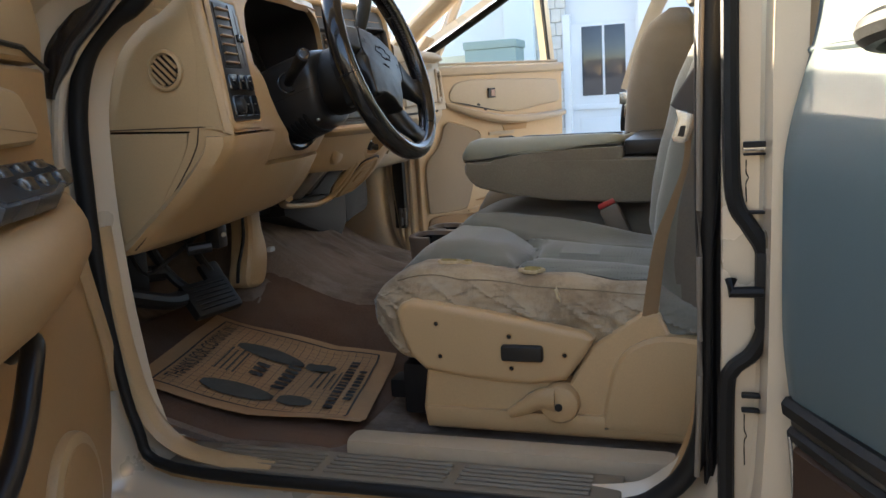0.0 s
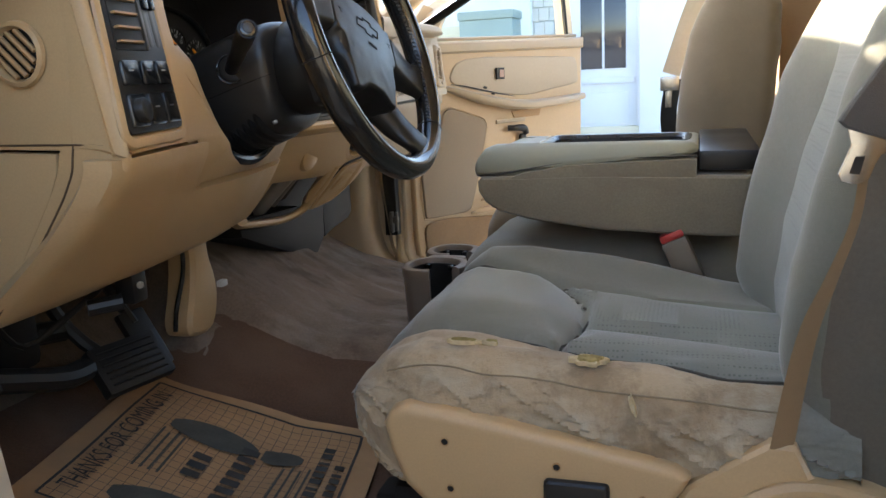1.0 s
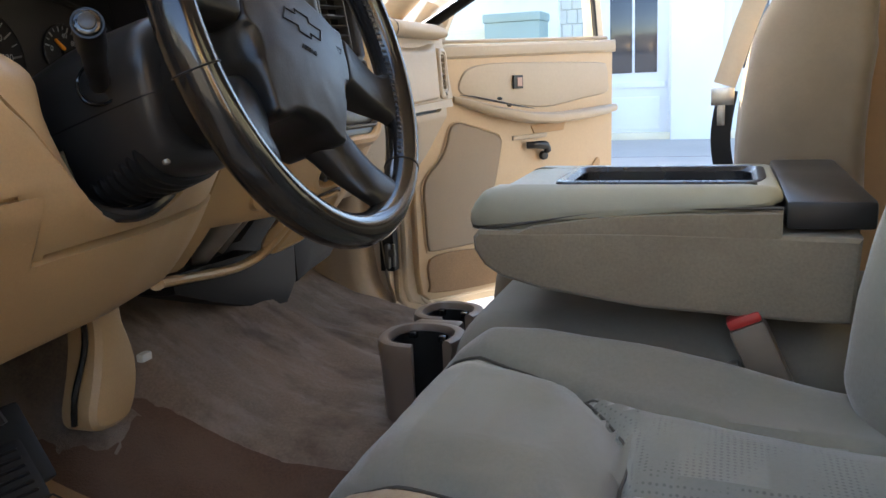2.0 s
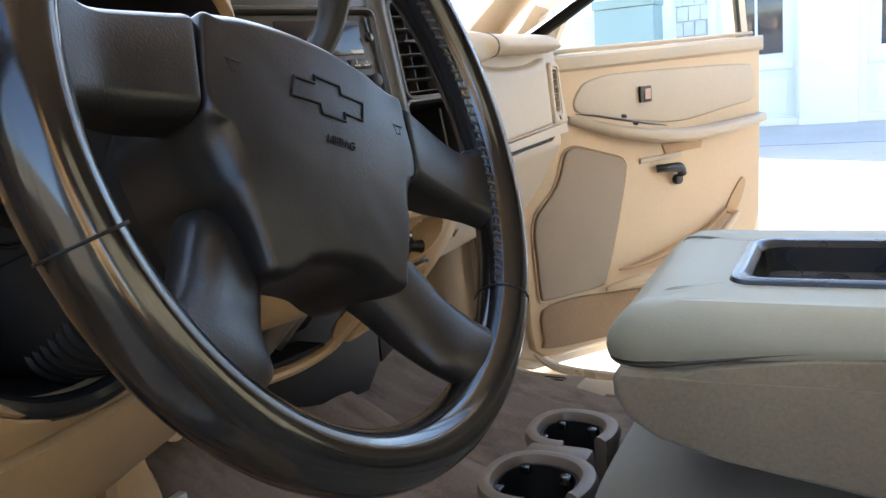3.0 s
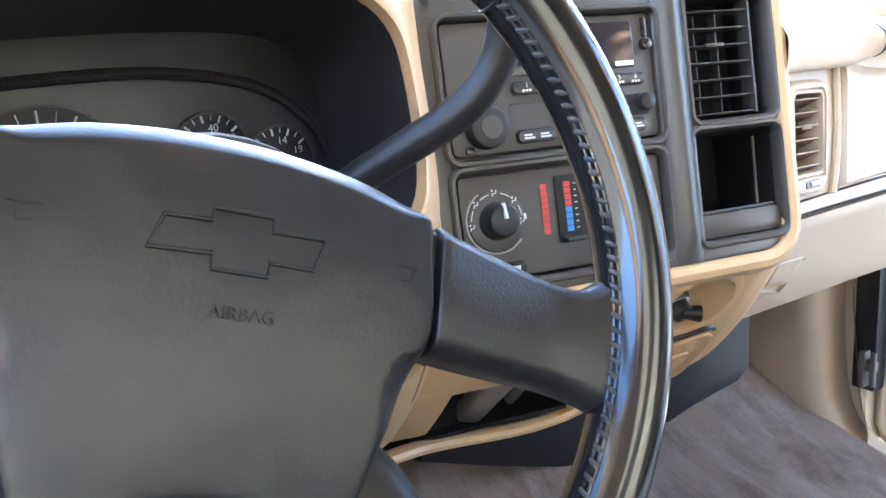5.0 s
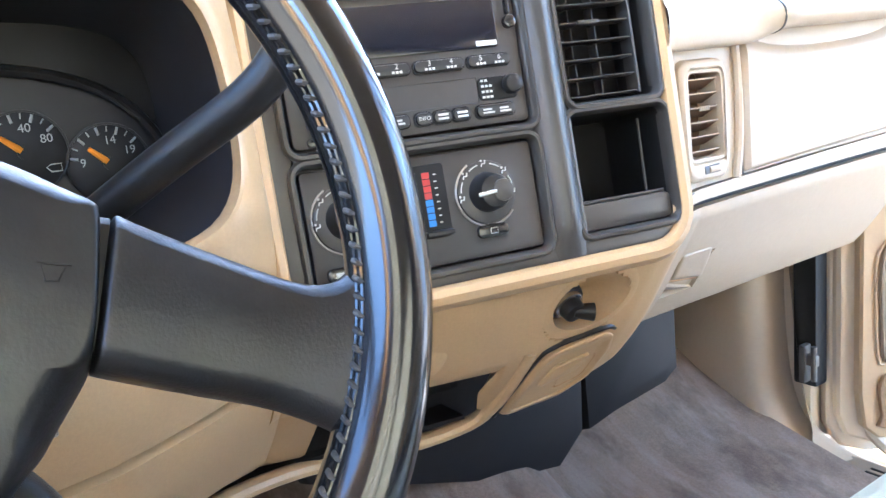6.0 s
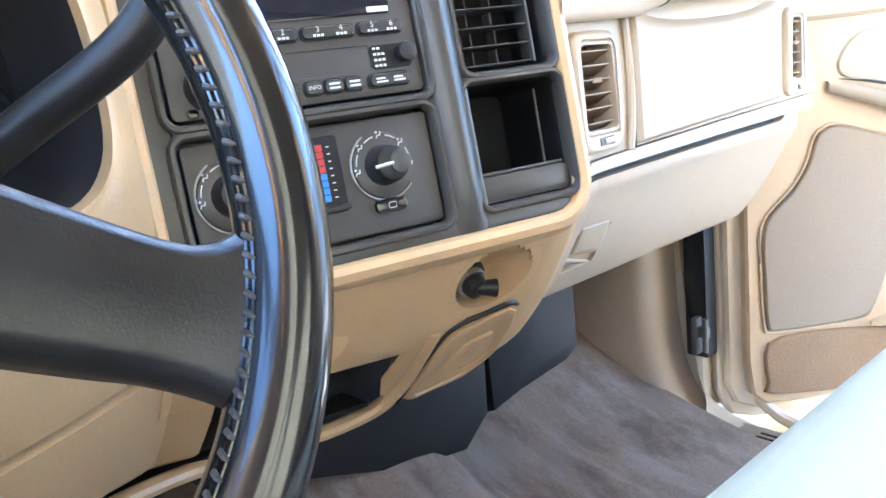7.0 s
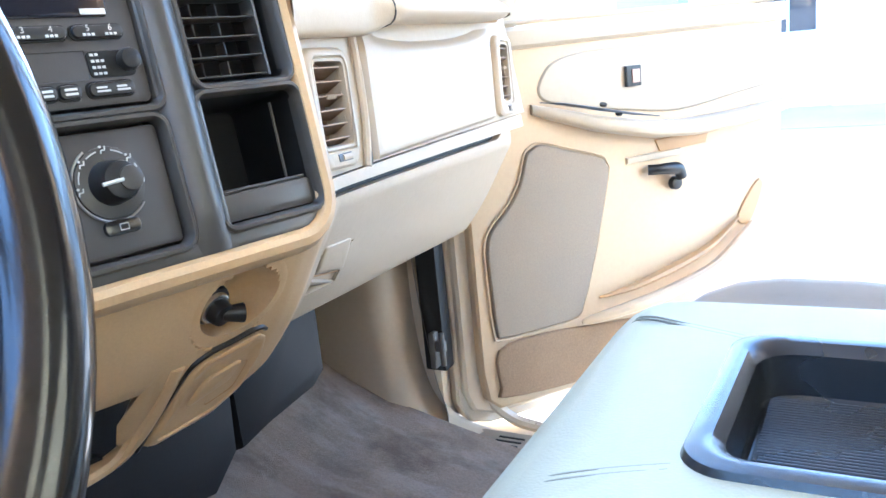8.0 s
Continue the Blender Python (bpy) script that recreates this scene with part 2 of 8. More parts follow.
def disc(c, normal, r, depth, n=28, bev=0.0, bm=None, r2=None):
    """A short round plug that stands depth proud along normal."""
    w = Vector(normal).normalized()
    u = w.orthogonal().normalized()
    v = w.cross(u)
    c = Vector(c)
    ring = lambda rad, d: [c + w * d + rad * (math.cos(a) * u + math.sin(a) * v) for a in (2 * math.pi * i / n for i in range(n))]
    r2 = r if r2 is None else r2
    rings = [ring(r, 0)]
    rings += [ring(r2, depth - bev), ring(r2 - 0.3 * bev, depth - 0.3 * bev), ring(r2 - bev, depth)] if bev else [ring(r2, depth)]
    return join(bm, loft(rings))


def tableau(pts, x):
    """Straight lines through (key, value) pairs."""
    for (a, va), (b, vb) in zip(pts, pts[1:]):
        if x <= b:
            return va + (vb - va) * max(0.0, min(1.0, (x - a) / (b - a)))
    return pts[-1][1]


def ease(a, b, x):
    t = max(0.0, min(1.0, (x - a) / (b - a)))
    return t * t * (3 - 2 * t)


def text_mesh(s, size, m, depth=0.0006):
    cu = bpy.data.curves.new("txt", "FONT")
    cu.body, cu.size, cu.extrude, cu.align_x, cu.align_y = s, size, depth, "CENTER", "CENTER"
    ob = bpy.data.objects.new("txt", cu)
    me = bpy.data.meshes.new_from_object(ob)
    b = bmesh.new()
    b.from_mesh(me)
    bmesh.ops.transform(b, matrix=m, verts=b.verts)
    bpy.data.objects.remove(ob)
    bpy.data.curves.remove(cu)
    bpy.data.meshes.remove(me)
    return b


def lin(a, b, n):
    return [a + (b - a) * i / (n - 1) for i in range(n)]

# ---- outside ----
CY = 1.77  # the truck's middle line
bm = bmesh.new()
bmesh.ops.create_grid(bm, x_segments=40, y_segments=40, size=300)
# Unseen ground, coloured dark to cut the light it bounces into the cab.
DARK_GROUND = mat("dark_grey_ground", (0.085, 0.08, 0.075), 0.9, var=0.2, scale=0.8, fine=0.2, fscale=60, bump=0.5, bscale=90, dist=0.006)
solo("ground", bm, DARK_GROUND, "grey yard ground, coloured dark to cut bounced light", "ground", kind="structure", smooth=0)
slab = solo("pavement", box((0, 8.2, 0.0), (60, 11.6, 0.03), 0.01), CONCRETE, "sunlit pale concrete apron before the house", "pavement", kind="structure", smooth=0)
for x0 in (-9.0, -5.6, -2.2, 1.2, 4.6, 8.0):
    part("joint", box((x0, 8.2, 0.0155), (0.015, 11.5, 0.003), 0), DARK_GROUND, slab)
for y0 in (5.2, 8.4, 11.4):
    part("joint", box((0, y0, 0.0155), (59, 0.015, 0.003), 0), DARK_GROUND, slab)

FAC = 14.0
house = thing("house", "white painted house front with panelled glazed doors", "house", (-1, FAC, 0))
part("wall", box((-1.0, FAC + 0.45, 1.7), (14, 0.3, 3.4), 0.01), WHITE, house)
for k, x0 in enumerate((-1.62, 0.36)):
    door = part("door", box((x0, FAC + 0.22, 1.12), (1.1, 0.08, 2.24), 0.01), WHITE, house, "white panelled glazed door")
    part("door_panel", box((x0, FAC + 0.175, 0.42), (0.82, 0.03, 0.5), 0.012), WHITE, door)
    for s in (-1, 1):
        part("pane", box((x0 + s * 0.19, FAC + 0.178, 1.62), (0.34, 0.02, 1.14), 0.003), DARKGLASS, door, "dark glass pane")
    part("door_rail", box((x0, FAC + 0.165, 0.86), (1.0, 0.05, 0.09), 0.01), WHITE, door)
    for s in (-1, 1):
        part("jamb", box((x0 + s * 0.6, FAC + 0.16, 1.2), (0.12, 0.2, 2.4), 0.01), WHITE, house)
for x0 in (-0.66, -3.0, 1.6):
    part("pilaster", box((x0, FAC + 0.1, 1.7), (0.75 if x0 > -1 else 0.5, 0.36, 3.4), 0.02), WHITE, house)
part("plinth", box((-1, FAC + 0.16, 0.06), (14, 0.34, 0.12), 0.01), CREAM, house)
stonewall = thing("stone_wall", "pale rough stone wall panel on the house front", "wall", (-2.6, FAC, 0))
part("mortar", box((-2.66, FAC + 0.16, 1.42), (0.84, 0.10, 2.72), 0.01), STONE, stonewall, "pale mortar bed")
rng = random.Random(3)
for r in range(12):
    off = 0.5 * (r % 2)
    for c in range(4):
        part("stone", box((-2.9 + 0.17 * (c + off), FAC + 0.095 + rng.uniform(0, 0.008), 0.2 + 0.22 * r), (0.164, 0.05, 0.214), 0.010, seg=1), STONE, stonewall, smooth=0)
bin_ = thing("utility_box", "teal painted steel utility box standing on the yard", "container", (-3.1, 12.6, 0))
part("body", box((-3.1, 12.6, 0.92), (0.8, 0.6, 1.84), 0.02), TEAL, bin_)
part("lid", box((-3.1, 12.6, 1.9), (0.84, 0.64, 0.12), 0.02), TEAL, bin_, "darker teal lid")
fence = thing("cream_low_wall", "cream painted low wall beside the utility box", "wall", (-4.6, 12.9, 0))
part("wall", box((-4.75, 12.9, 0.9), (2.3, 0.2, 1.8), 0.02), CREAM, fence)
for k in range(4):
    part("course", box((-4.75, 12.79, 0.5 + 0.36 * k), (2.3, 0.03, 0.28), 0.01), CREAM, fence)

# ---- the cab's shell ----
cab = thing("truck_cab", "pewter pickup truck cab with tan trim, both front doors open", "truck", (0, CY, 0))


def floor_z(x, y):
    z = tableau([(-1.3, 0.80), (-1.13, 0.675), (-1.02, 0.618), (-0.72, 0.548), (-0.5, 0.54), (1.2, 0.54)], x)
    d = abs(y - 1.80)
    hump = 0.115 * (1 - ease(0.14, 0.30, d))
    front = 0.10 * (1 - ease(0.12, 0.33, d)) * (1 - ease(-1.15, -0.75, x))
    return z + hump + front + 0.004 * noise.noise(Vector((x * 6, y * 6, 0)))


bm = sheet(lambda u, v: V(-1.3 + 2.4 * u, 1.06 + 1.43 * v, floor_z(-1.3 + 2.4 * u, 1.06 + 1.43 * v)), 80, 56, 0.012)
solo("floor", bm, CARPET, "worn tan carpet over the floor and tunnel of the cab", "carpet", kind="structure")
part("firewall", box((-1.3, CY, 0.95), (0.04, 1.6, 0.8), 0.01), CARPET, cab)


def mirror_y(y, side):
    return y if side < 0 else 2 * CY - y


SEAL = [(-0.40, 1.50), (-0.60, 1.345), (-0.717, 1.252), (-0.769, 1.226), (-0.818, 1.182), (-0.846, 1.104), (-0.853, 1.0), (-0.851, 0.9), (-0.84, 0.759), (-0.815, 0.62), (-0.755, 0.556), (-0.39, 0.552), (-0.105, 0.555), (-0.019, 0.588), (0.02, 0.65), (0.031, 0.75), (0.034, 0.95), (0.036, 1.2), (0.05, 1.45), (0.04, 1.60), (-0.02, 1.64), (-0.25, 1.60)]
for side in (-1, 1):
    y = mirror_y(0.965, side)
    path = smooth_path([(x - (0.13 * (1 - ease(-0.80, -0.40, x)) if side > 0 else 0.0), y, z) for x, z in SEAL], 5, closed=True)
    if side < 0:
        part("door_seal", tube(path, [0.0085 + 0.0055 * ease(0.80, 1.0, p.z) + 0.005 * ease(-0.3, 0.0, p.x) for p in path], 12, closed=True, up=(0, 1, 0)), RUBBER, cab, "black rubber door seal")
    else:
        run = [i for i, p in enumerate(path) if p.x < -0.62 and p.z < 1.22]
        part("door_seal", tube(path[run[-1] + 1:] + path[:run[0]], 0.013, 10, up=(0, 1, 0)), RUBBER, cab, "black rubber door seal")
    rear_run = smooth_path([(0.046, y, 0.93), (0.054, y, 0.96), (0.058, y, 1.0), (0.060, y, 1.2), (0.075, y, 1.5)], 5)
    part("pillar_seal", tube(rear_run, 0.016, 10, up=(0, 1, 0)), RUBBER, cab, "thick black seal on the centre pillar")
    # painted frame round the opening: an inner lip, and a broad flange that steps out to the body side
    mid = Vector((-0.4, y, 1.08))
    rings = []
    for grow, dy in ((0.99, 0.06), (1.02, 0.03), (1.035, 0.0), (1.045, -0.05), (1.08, -0.075), (1.10, -0.08), (1.11, -0.12), (1.17, -0.122)):
        rings.append([Vector((mid.x + (p.x - mid.x) * (1 + (grow - 1) * 1.2), y + dy if side < 0 else y - dy, mid.z + (p.z - mid.z) * grow)) for p in path])
    part("door_frame", loft(rings, caps=False), PAINT, cab)
    # inner trim lip
    rings = []
    for grow, dy in ((0.985, 0.02), (0.975, 0.03), (0.972, 0.075)):
        rings.append([Vector((mid.x + (p.x - mid.x) * grow, y + (dy if side < 0 else -dy), mid.z + (p.z - mid.z) * grow - 0.03 * (1 - ease(0.55, 0.7, p.z)))) for p in path])
    if side < 0:
        lip = [i for i, p in enumerate(path) if not (p.x < -0.52 and p.z < 1.4)]
        lip = [i for i in lip if i > len(path) // 3]
        part("trim_lip", loft([[r[i] for i in lip] for r in rings], caps=False, closed=False), TAN_DULL, cab)
    # rocker and step plate
    part("rocker", box((-0.35, mirror_y(0.89, side), 0.44), (2.4, 0.12, 0.18), 0.03), PAINT, cab)
    part("sill", box((-0.40, mirror_y(1.035, side), 0.525), (0.95, 0.13, 0.05), 0.012), TAN_DULL, cab)
    plate = part("step_plate", box((-0.43, mirror_y(1.02, side), 0.553), (0.70, 0.085, 0.010), 0.003), SCUFF, cab, "ribbed grey-brown plastic step plate")
    for seg in range(3):
        for k in range(5):
            part("rib", box((-0.625 + 0.205 * seg, mirror_y(0.994 + 0.0125 * k, side), 0.5595), (0.19, 0.0065, 0.006), 0.002, seg=1), SCUFF, plate)
    part("sill_trim", box((-0.26, mirror_y(1.085, side), 0.556), (0.50, 0.05, 0.05), 0.014), TAN_PALE, cab, "pale sill trim")
    # kick panel: trim at the foot of the pillar that curves into the sill
    kick2 = [(-1.012, 0.93), (-1.012, 0.88), (-1.012, 0.80), (-1.006, 0.71), (-0.992, 0.64), (-0.962, 0.595), (-0.915, 0.571), (-0.84, 0.562), (-0.55, 0.556)] if side > 0 else [(-0.853, 0.93), (-0.850, 0.88), (-0.845, 0.80), (-0.835, 0.72), (-0.815, 0.64), (-0.77, 0.585), (-0.70, 0.566), (-0.60, 0.560)]
    prof = smooth_path([(x, 0, z) for x, z in kick2], 4)
    # across: starts at the seal, swells, then turns forward along the footwell wall
    across = [(0.978, -0.012), (0.985, 0.0), (0.995, 0.003), (1.007, 0.002), (1.016, -0.003), (1.023, -0.014), (1.028, -0.035), (1.032, -0.08), (1.037, -0.16), (1.042, -0.26), (1.046, -0.34)] if side < 0 else [(0.978, -0.012), (0.985, 0.0), (1.0, 0.004), (1.02, 0.003), (1.036, -0.003), (1.048, -0.015), (1.055, -0.035), (1.06, -0.08), (1.065, -0.16), (1.07, -0.26), (1.075, -0.34)]
    k = len(prof) - 1

    def foot(u, v, prof=prof, across=across, k=k, side=side):
        q = prof[round(u * k)]
        yy, off = across[round(v * (len(across) - 1))]
        w = 1 - ease(0.55, 1.0, u)
        return V(q.x + off * w, mirror_y(yy, side), q.z + (off * 0.6 * (1 - w) if off > -0.02 else -0.012 * (1 - w)))
    # Passenger side takes the paler tan: the light there is put into colour.
    part("kick_panel", sheet(foot, k, len(across) - 1, 0.006), TAN if side < 0 else TAN_PALE, cab, "tan kick panel curving into the sill")
    part("cowl_side", box((-1.14, mirror_y(0.985 if side < 0 else 0.975, side), 0.88), (0.52 if side < 0 else 0.36, 0.03, 0.90), 0.01), PAINT, cab)
    # screen pillar
    pl = smooth_path([(-1.02, mirror_y(1.03, side), 1.18), (-0.80, mirror_y(1.05, side), 1.36), (-0.45, mirror_y(1.10, side), 1.60), (-0.2, mirror_y(1.14, side), 1.72)], 5)
    part("screen_pillar", tube(pl, 0.045, 12, flat=0.7), TAN_PALE, cab, "pale tan trim on the screen pillar")
    # centre pillar trim
    part("centre_pillar", box((0.10, mirror_y(1.035, side), 1.1), (0.12, 0.09, 1.2), 0.03), TAN_DULL, cab)
part("roof", box((0.37, CY, 1.78), (1.66, 1.75, 0.06), 0.02), PAINT, cab)
solo("ceiling", box((0.37, CY, 1.735), (1.60, 1.62, 0.025), 0.01), TAN_PALE, "pale tan cloth headliner under the roof", "ceiling", kind="structure")
part("rear_wall", box((1.15, CY, 0.86), (0.05, 1.8, 0.76), 0.02), TAN_DULL, cab)
# Opaque pane, out of view, added to keep light from behind out.
part("rear_window", box((1.15, CY, 1.50), (0.012, 1.66, 0.52), 0.004), DARKGLASS, cab, "unseen dark tinted rear window, added to block light")
part("rear_side", box((0.66, 2.64, 0.82), (1.02, 0.05, 0.76), 0.02), TAN_DULL, cab, "tan trim of the rear side wall")
part("rear_side_window", box((0.64, 2.60, 1.47), (0.98, 0.010, 0.54), 0.004), DARKGLASS, cab, "dark tinted rear side window")
bm = sheet(lambda u, v: V(-1.32 + 0.87 * v, 0.98 + 1.58 * u, 1.22 + 0.53 * v) + V(-0.10 * math.sin(math.pi * u) * (1 - 0.6 * v), 0, 0), 16, 8, 0.005)
ws = part("windscreen", bm, GLASS, cab, "clear laminated glass")
ws.visible_shadow = False
part("bonnet", box((-2.0, CY, 1.05), (1.3, 1.7, 0.3), 0.08), PAINT, cab)
part("striker", tube([(0.054, 0.873, 0.884), (0.054, 0.865, 0.872), (0.084, 0.868, 0.872), (0.084, 0.878, 0.872)], 0.0065, 8, bm=box((0.085, 0.876, 0.872), (0.014, 0.02, 0.085), 0.005)), RUBBER, cab, "black door striker")

# ---- rear side door, open behind the pillar ----
rear = thing("rear_door", "grey-green glossy rear door, open, with a black moulding", "door", (0.3, 0.5, 0.5))
RA = radians(63.6)
R_AL, R_N = Vector((math.cos(RA), -math.sin(RA), 0)), Vector((-math.sin(RA), -math.cos(RA), 0))


def RP(t, z, d=0.0):
    """On the rear door: t along it from its hinges, d proud of its skin."""
    bulge = 0.004 * math.sin(math.pi * min(1, max(0, (z - 0.75) / 0.45))) - 0.032 * ease(1.00, 1.17, z) - 0.018 * (1 - ease(0.66, 0.86, z))
    return Vector((0.098, 0.822, z)) + R_AL * t + R_N * (bulge - 0.006 * (1 - ease(0.0, 0.02, t)) + d)


rows = [[RP(t, z) for z in lin(0.45, 1.19, 48)] + [RP(t, z, -0.02) for z in lin(1.19, 0.45, 12)] for t in [0.95 * (i / 40) ** 1.4 for i in range(41)]]
# Skin is a darker grey-green than the pewter cab, dark brown at the foot.
part("skin", loft(rows), REAR_SKIN, rear)
MR = Matrix(((*R_AL, 0), (*-R_N, 0), (0, 0, 1, 0), (0, 0, 0, 1))).transposed()
MR.translation = V(0.098, 0.822, 0.82) - R_N * 0.075
part("inner_trim", box((0.475, 0, 0), (0.93, 0.06, 0.72), 0.015, MR), TAN_DULL, rear, "tan inner trim")


def along_rear(z0, z1, d, bev, t0=0.006, t1=0.92, n=10):
    rows = [[RP(t, z0, -0.006), RP(t, z0, d - bev), RP(t, z0 + bev, d), RP(t, z1 - bev, d), RP(t, z1, d - bev), RP(t, z1, -0.006)] for t in lin(t0, t1, n)]
    return loft(rows)


part("moulding", along_rear(0.752, 0.776, 0.012, 0.006), RUBBER, rear, "black rubbing strip")
part("moulding_groove", along_rear(0.742, 0.753, 0.004, 0.001), BEZEL, rear)
part("lower_moulding", along_rear(0.726, 0.744, 0.010, 0.005), RUBBER, rear)
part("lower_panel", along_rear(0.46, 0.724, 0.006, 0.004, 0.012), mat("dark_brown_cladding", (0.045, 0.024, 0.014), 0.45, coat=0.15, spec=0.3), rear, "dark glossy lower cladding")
part("panel_trim", along_rear(0.640, 0.652, 0.009, 0.003, 0.014), mat("dull_brown_strip", (0.16, 0.11, 0.07), 0.45), rear)
part("panel_edge", tube([RP(0.010, z, 0.008) for z in lin(0.60, 0.735, 10)], 0.002, 6), METAL, rear, "bright edge of the cladding")
part("belt_crease", tube([RP(t, 1.116, -0.001) for t in lin(0.0, 0.92, 20)], 0.004, 8), REAR_SKIN, rear)
part("handle", tube(smooth_path([RP(0.115, 1.118, 0.002), RP(0.122, 1.122, 0.022), RP(0.15, 1.128, 0.030), RP(0.22, 1.134, 0.030), RP(0.25, 1.134, 0.004)], 4), 0.013, 10), RUBBER, rear, "black pull handle")
part("window_frame", loft([[RP(t, z, d) for t, d in ((0.006, -0.03), (0.006, 0.0), (0.028, 0.0), (0.028, -0.03))] for z in lin(1.175, 1.62, 8)]), RUBBER, rear)
part("window", loft([[RP(t, z, d) for t, d in ((0.026, -0.02), (0.026, -0.016), (0.90, -0.016), (0.90, -0.02))] for z in (1.18, 1.62)]), DARKGLASS, rear)
# rubber that fills the pillar between the two door seals
rows = []
for z in lin(0.60, 1.60, 30):
    x = 0.026 + 0.02 * ease(1.2, 1.6, z)
    w = 0.021 + 0.013 * ease(0.90, 0.98, z) + 0.018 * ease(0.98, 1.10, z)
    rows.append([Vector((x + w * t, 0.962 - 0.020 * t - 0.008 * math.sin(3 * math.pi * t) ** 2, z)) for t in lin(0, 1, 15)])
part("pillar_rubber", loft(rows, closed=False), RUBBER, cab, "ribbed black rubber on the centre pillar")
part("pillar_edge", tube(smooth_path([(0.018, 0.948, 0.62), (0.0215, 0.948, 0.75), (0.0215, 0.948, 1.0), (0.026, 0.948, 1.25), (0.045, 0.948, 1.6)], 5), 0.0036, 8), mat("grey_tan_edge", (0.20, 0.165, 0.125), 0.5, bump=0.1), cab, "pale edge of the pillar trim")
# windscreen pillar outside, its seal, and the dark gap beside the hinges
band = smooth_path([(-0.42, 0.93, 1.56), (-0.56, 0.93, 1.435), (-0.68, 0.93, 1.330), (-0.765, 0.93, 1.253), (-0.826, 0.93, 1.203), (-0.848, 0.93, 1.163), (-0.860, 0.93, 1.125)], 5)
part("pillar_band", tube(band, [0.027 - 0.020 * ease(0.72, 1.0, i / (len(band) - 1)) for i in range(len(band))], 12, flat=0.7, up=(0, 1, 0)), CHAR_GLOSS, cab, "black seal along the windscreen pillar")
gold = smooth_path([(-0.60, 0.942, 1.372), (-0.72, 0.942, 1.270), (-0.800, 0.942, 1.205), (-0.845, 0.942, 1.150), (-0.862, 0.940, 1.09), (-0.872, 0.938, 1.0), (-0.868, 0.936, 0.90), (-0.857, 0.934, 0.80)], 5)
part("pillar_bead", tube(gold, 0.009, 10), PAINT, cab, "pewter painted bead beside the seal")
# Black strip standing in for the shade between door and body.
part("hinge_shadow_strip", tube(smooth_path([(-0.880, 0.915, 1.12), (-0.893, 0.915, 1.0), (-0.888, 0.915, 0.85), (-0.872, 0.915, 0.70), (-0.85, 0.915, 0.58)], 5), 0.016, 8), RUBBER, cab, "black strip put in for the shade beside the hinges")

# details on the painted jamb behind the opening
for z, h in ((1.026, 0.006), (1.016, 0.002), (0.955, 0.003), (0.752, 0.004), (0.735, 0.003)):
    part("jamb_seam", box((0.088, 0.882, z), (0.045, 0.012, h), 0.001, seg=1), RUBBER, cab)
part("jamb_face", box((0.0835, 0.897, 1.0), (0.079, 0.02, 1.05), 0.008), PAINT, cab, "pewter painted door jamb")
for z0, z1 in ((0.965, 1.010), (0.668, 0.728)):
    part("jamb_seam", tube(smooth_path([(0.069, 0.8862, z1), (0.069, 0.8862, z1 - 0.3 * (z1 - z0)), (0.0715, 0.8862, z1 - 0.42 * (z1 - z0)), (0.069, 0.8862, z1 - 0.55 * (z1 - z0)), (0.0695, 0.8862, z0)], 4), 0.0007, 5), RUBBER, cab)
part("jamb_trim", box((0.088, 0.884, 1.0225), (0.046, 0.010, 0.006), 0.002), METAL, cab, "bright strip on the jamb")
part("jamb_trim", box((0.092, 0.884, 0.7345), (0.040, 0.010, 0.004), 0.0015), METAL, cab, "bright strip on the jamb")
wav = smooth_path([(0.052, 0.882, 1.20), (0.053, 0.881, 1.05), (0.057, 0.880, 0.971), (0.072, 0.878, 0.941), (0.086, 0.877, 0.916), (0.091, 0.876, 0.88), (0.088, 0.877, 0.83), (0.076, 0.878, 0.801), (0.056, 0.880, 0.781), (0.050, 0.880, 0.751), (0.050, 0.880, 0.60)], 5)
part("jamb_rubber", tube(wav, 0.009, 8, up=(0, 1, 0)), RUBBER, cab, "black rubber seal on the jamb")
# hinge gap, painted jamb foot and slotted sill end on the passenger side
# Solid black block in place of the shaded gap by the hinge.
part("hinge_gap_shade", box((-0.958, 2.545, 0.80), (0.038, 0.03, 0.25), 0.004), RUBBER, cab, "black block put in for the shade of the hinge gap")
end = part("sill_end", box((-0.845, 2.500, 0.5655), (0.14, 0.104, 0.014), 0.005), SCUFF, cab, "grey slotted end of the sill plate")
for k in range(6):
    part("sill_slot", box((-0.838 + 0.0012 * k, 2.466 + 0.013 * k, 0.5722), (0.045, 0.005, 0.003), 0.001, seg=1), RUBBER, end)
foot_path = smooth_path([(-0.945, 2.60, 0.95), (-0.945, 2.60, 0.80), (-0.942, 2.605, 0.70), (-0.925, 2.61, 0.63), (-0.88, 2.61, 0.575), (-0.80, 2.61, 0.555), (-0.55, 2.61, 0.55)], 5)
part("jamb_bead", tube(foot_path, 0.010, 8), PAINT, cab)

# unseen wall, added to cut the sky light from the driver's side
solo("added_wall_south", box((0.5, -3.6, 1.2), (16.0, 0.25, 2.5), 0.02), mat("added_wall_grey", (0.20, 0.19, 0.17), 0.9, var=0.25, scale=1.5, fine=0.15, fscale=30, bump=0.5, bscale=40, dist=0.01), "unseen plain grey wall, added to cut light from that side", "wall", kind="structure")

# ---- seats ----
def sup(a, e):
    return math.copysign(abs(a) ** e, a)


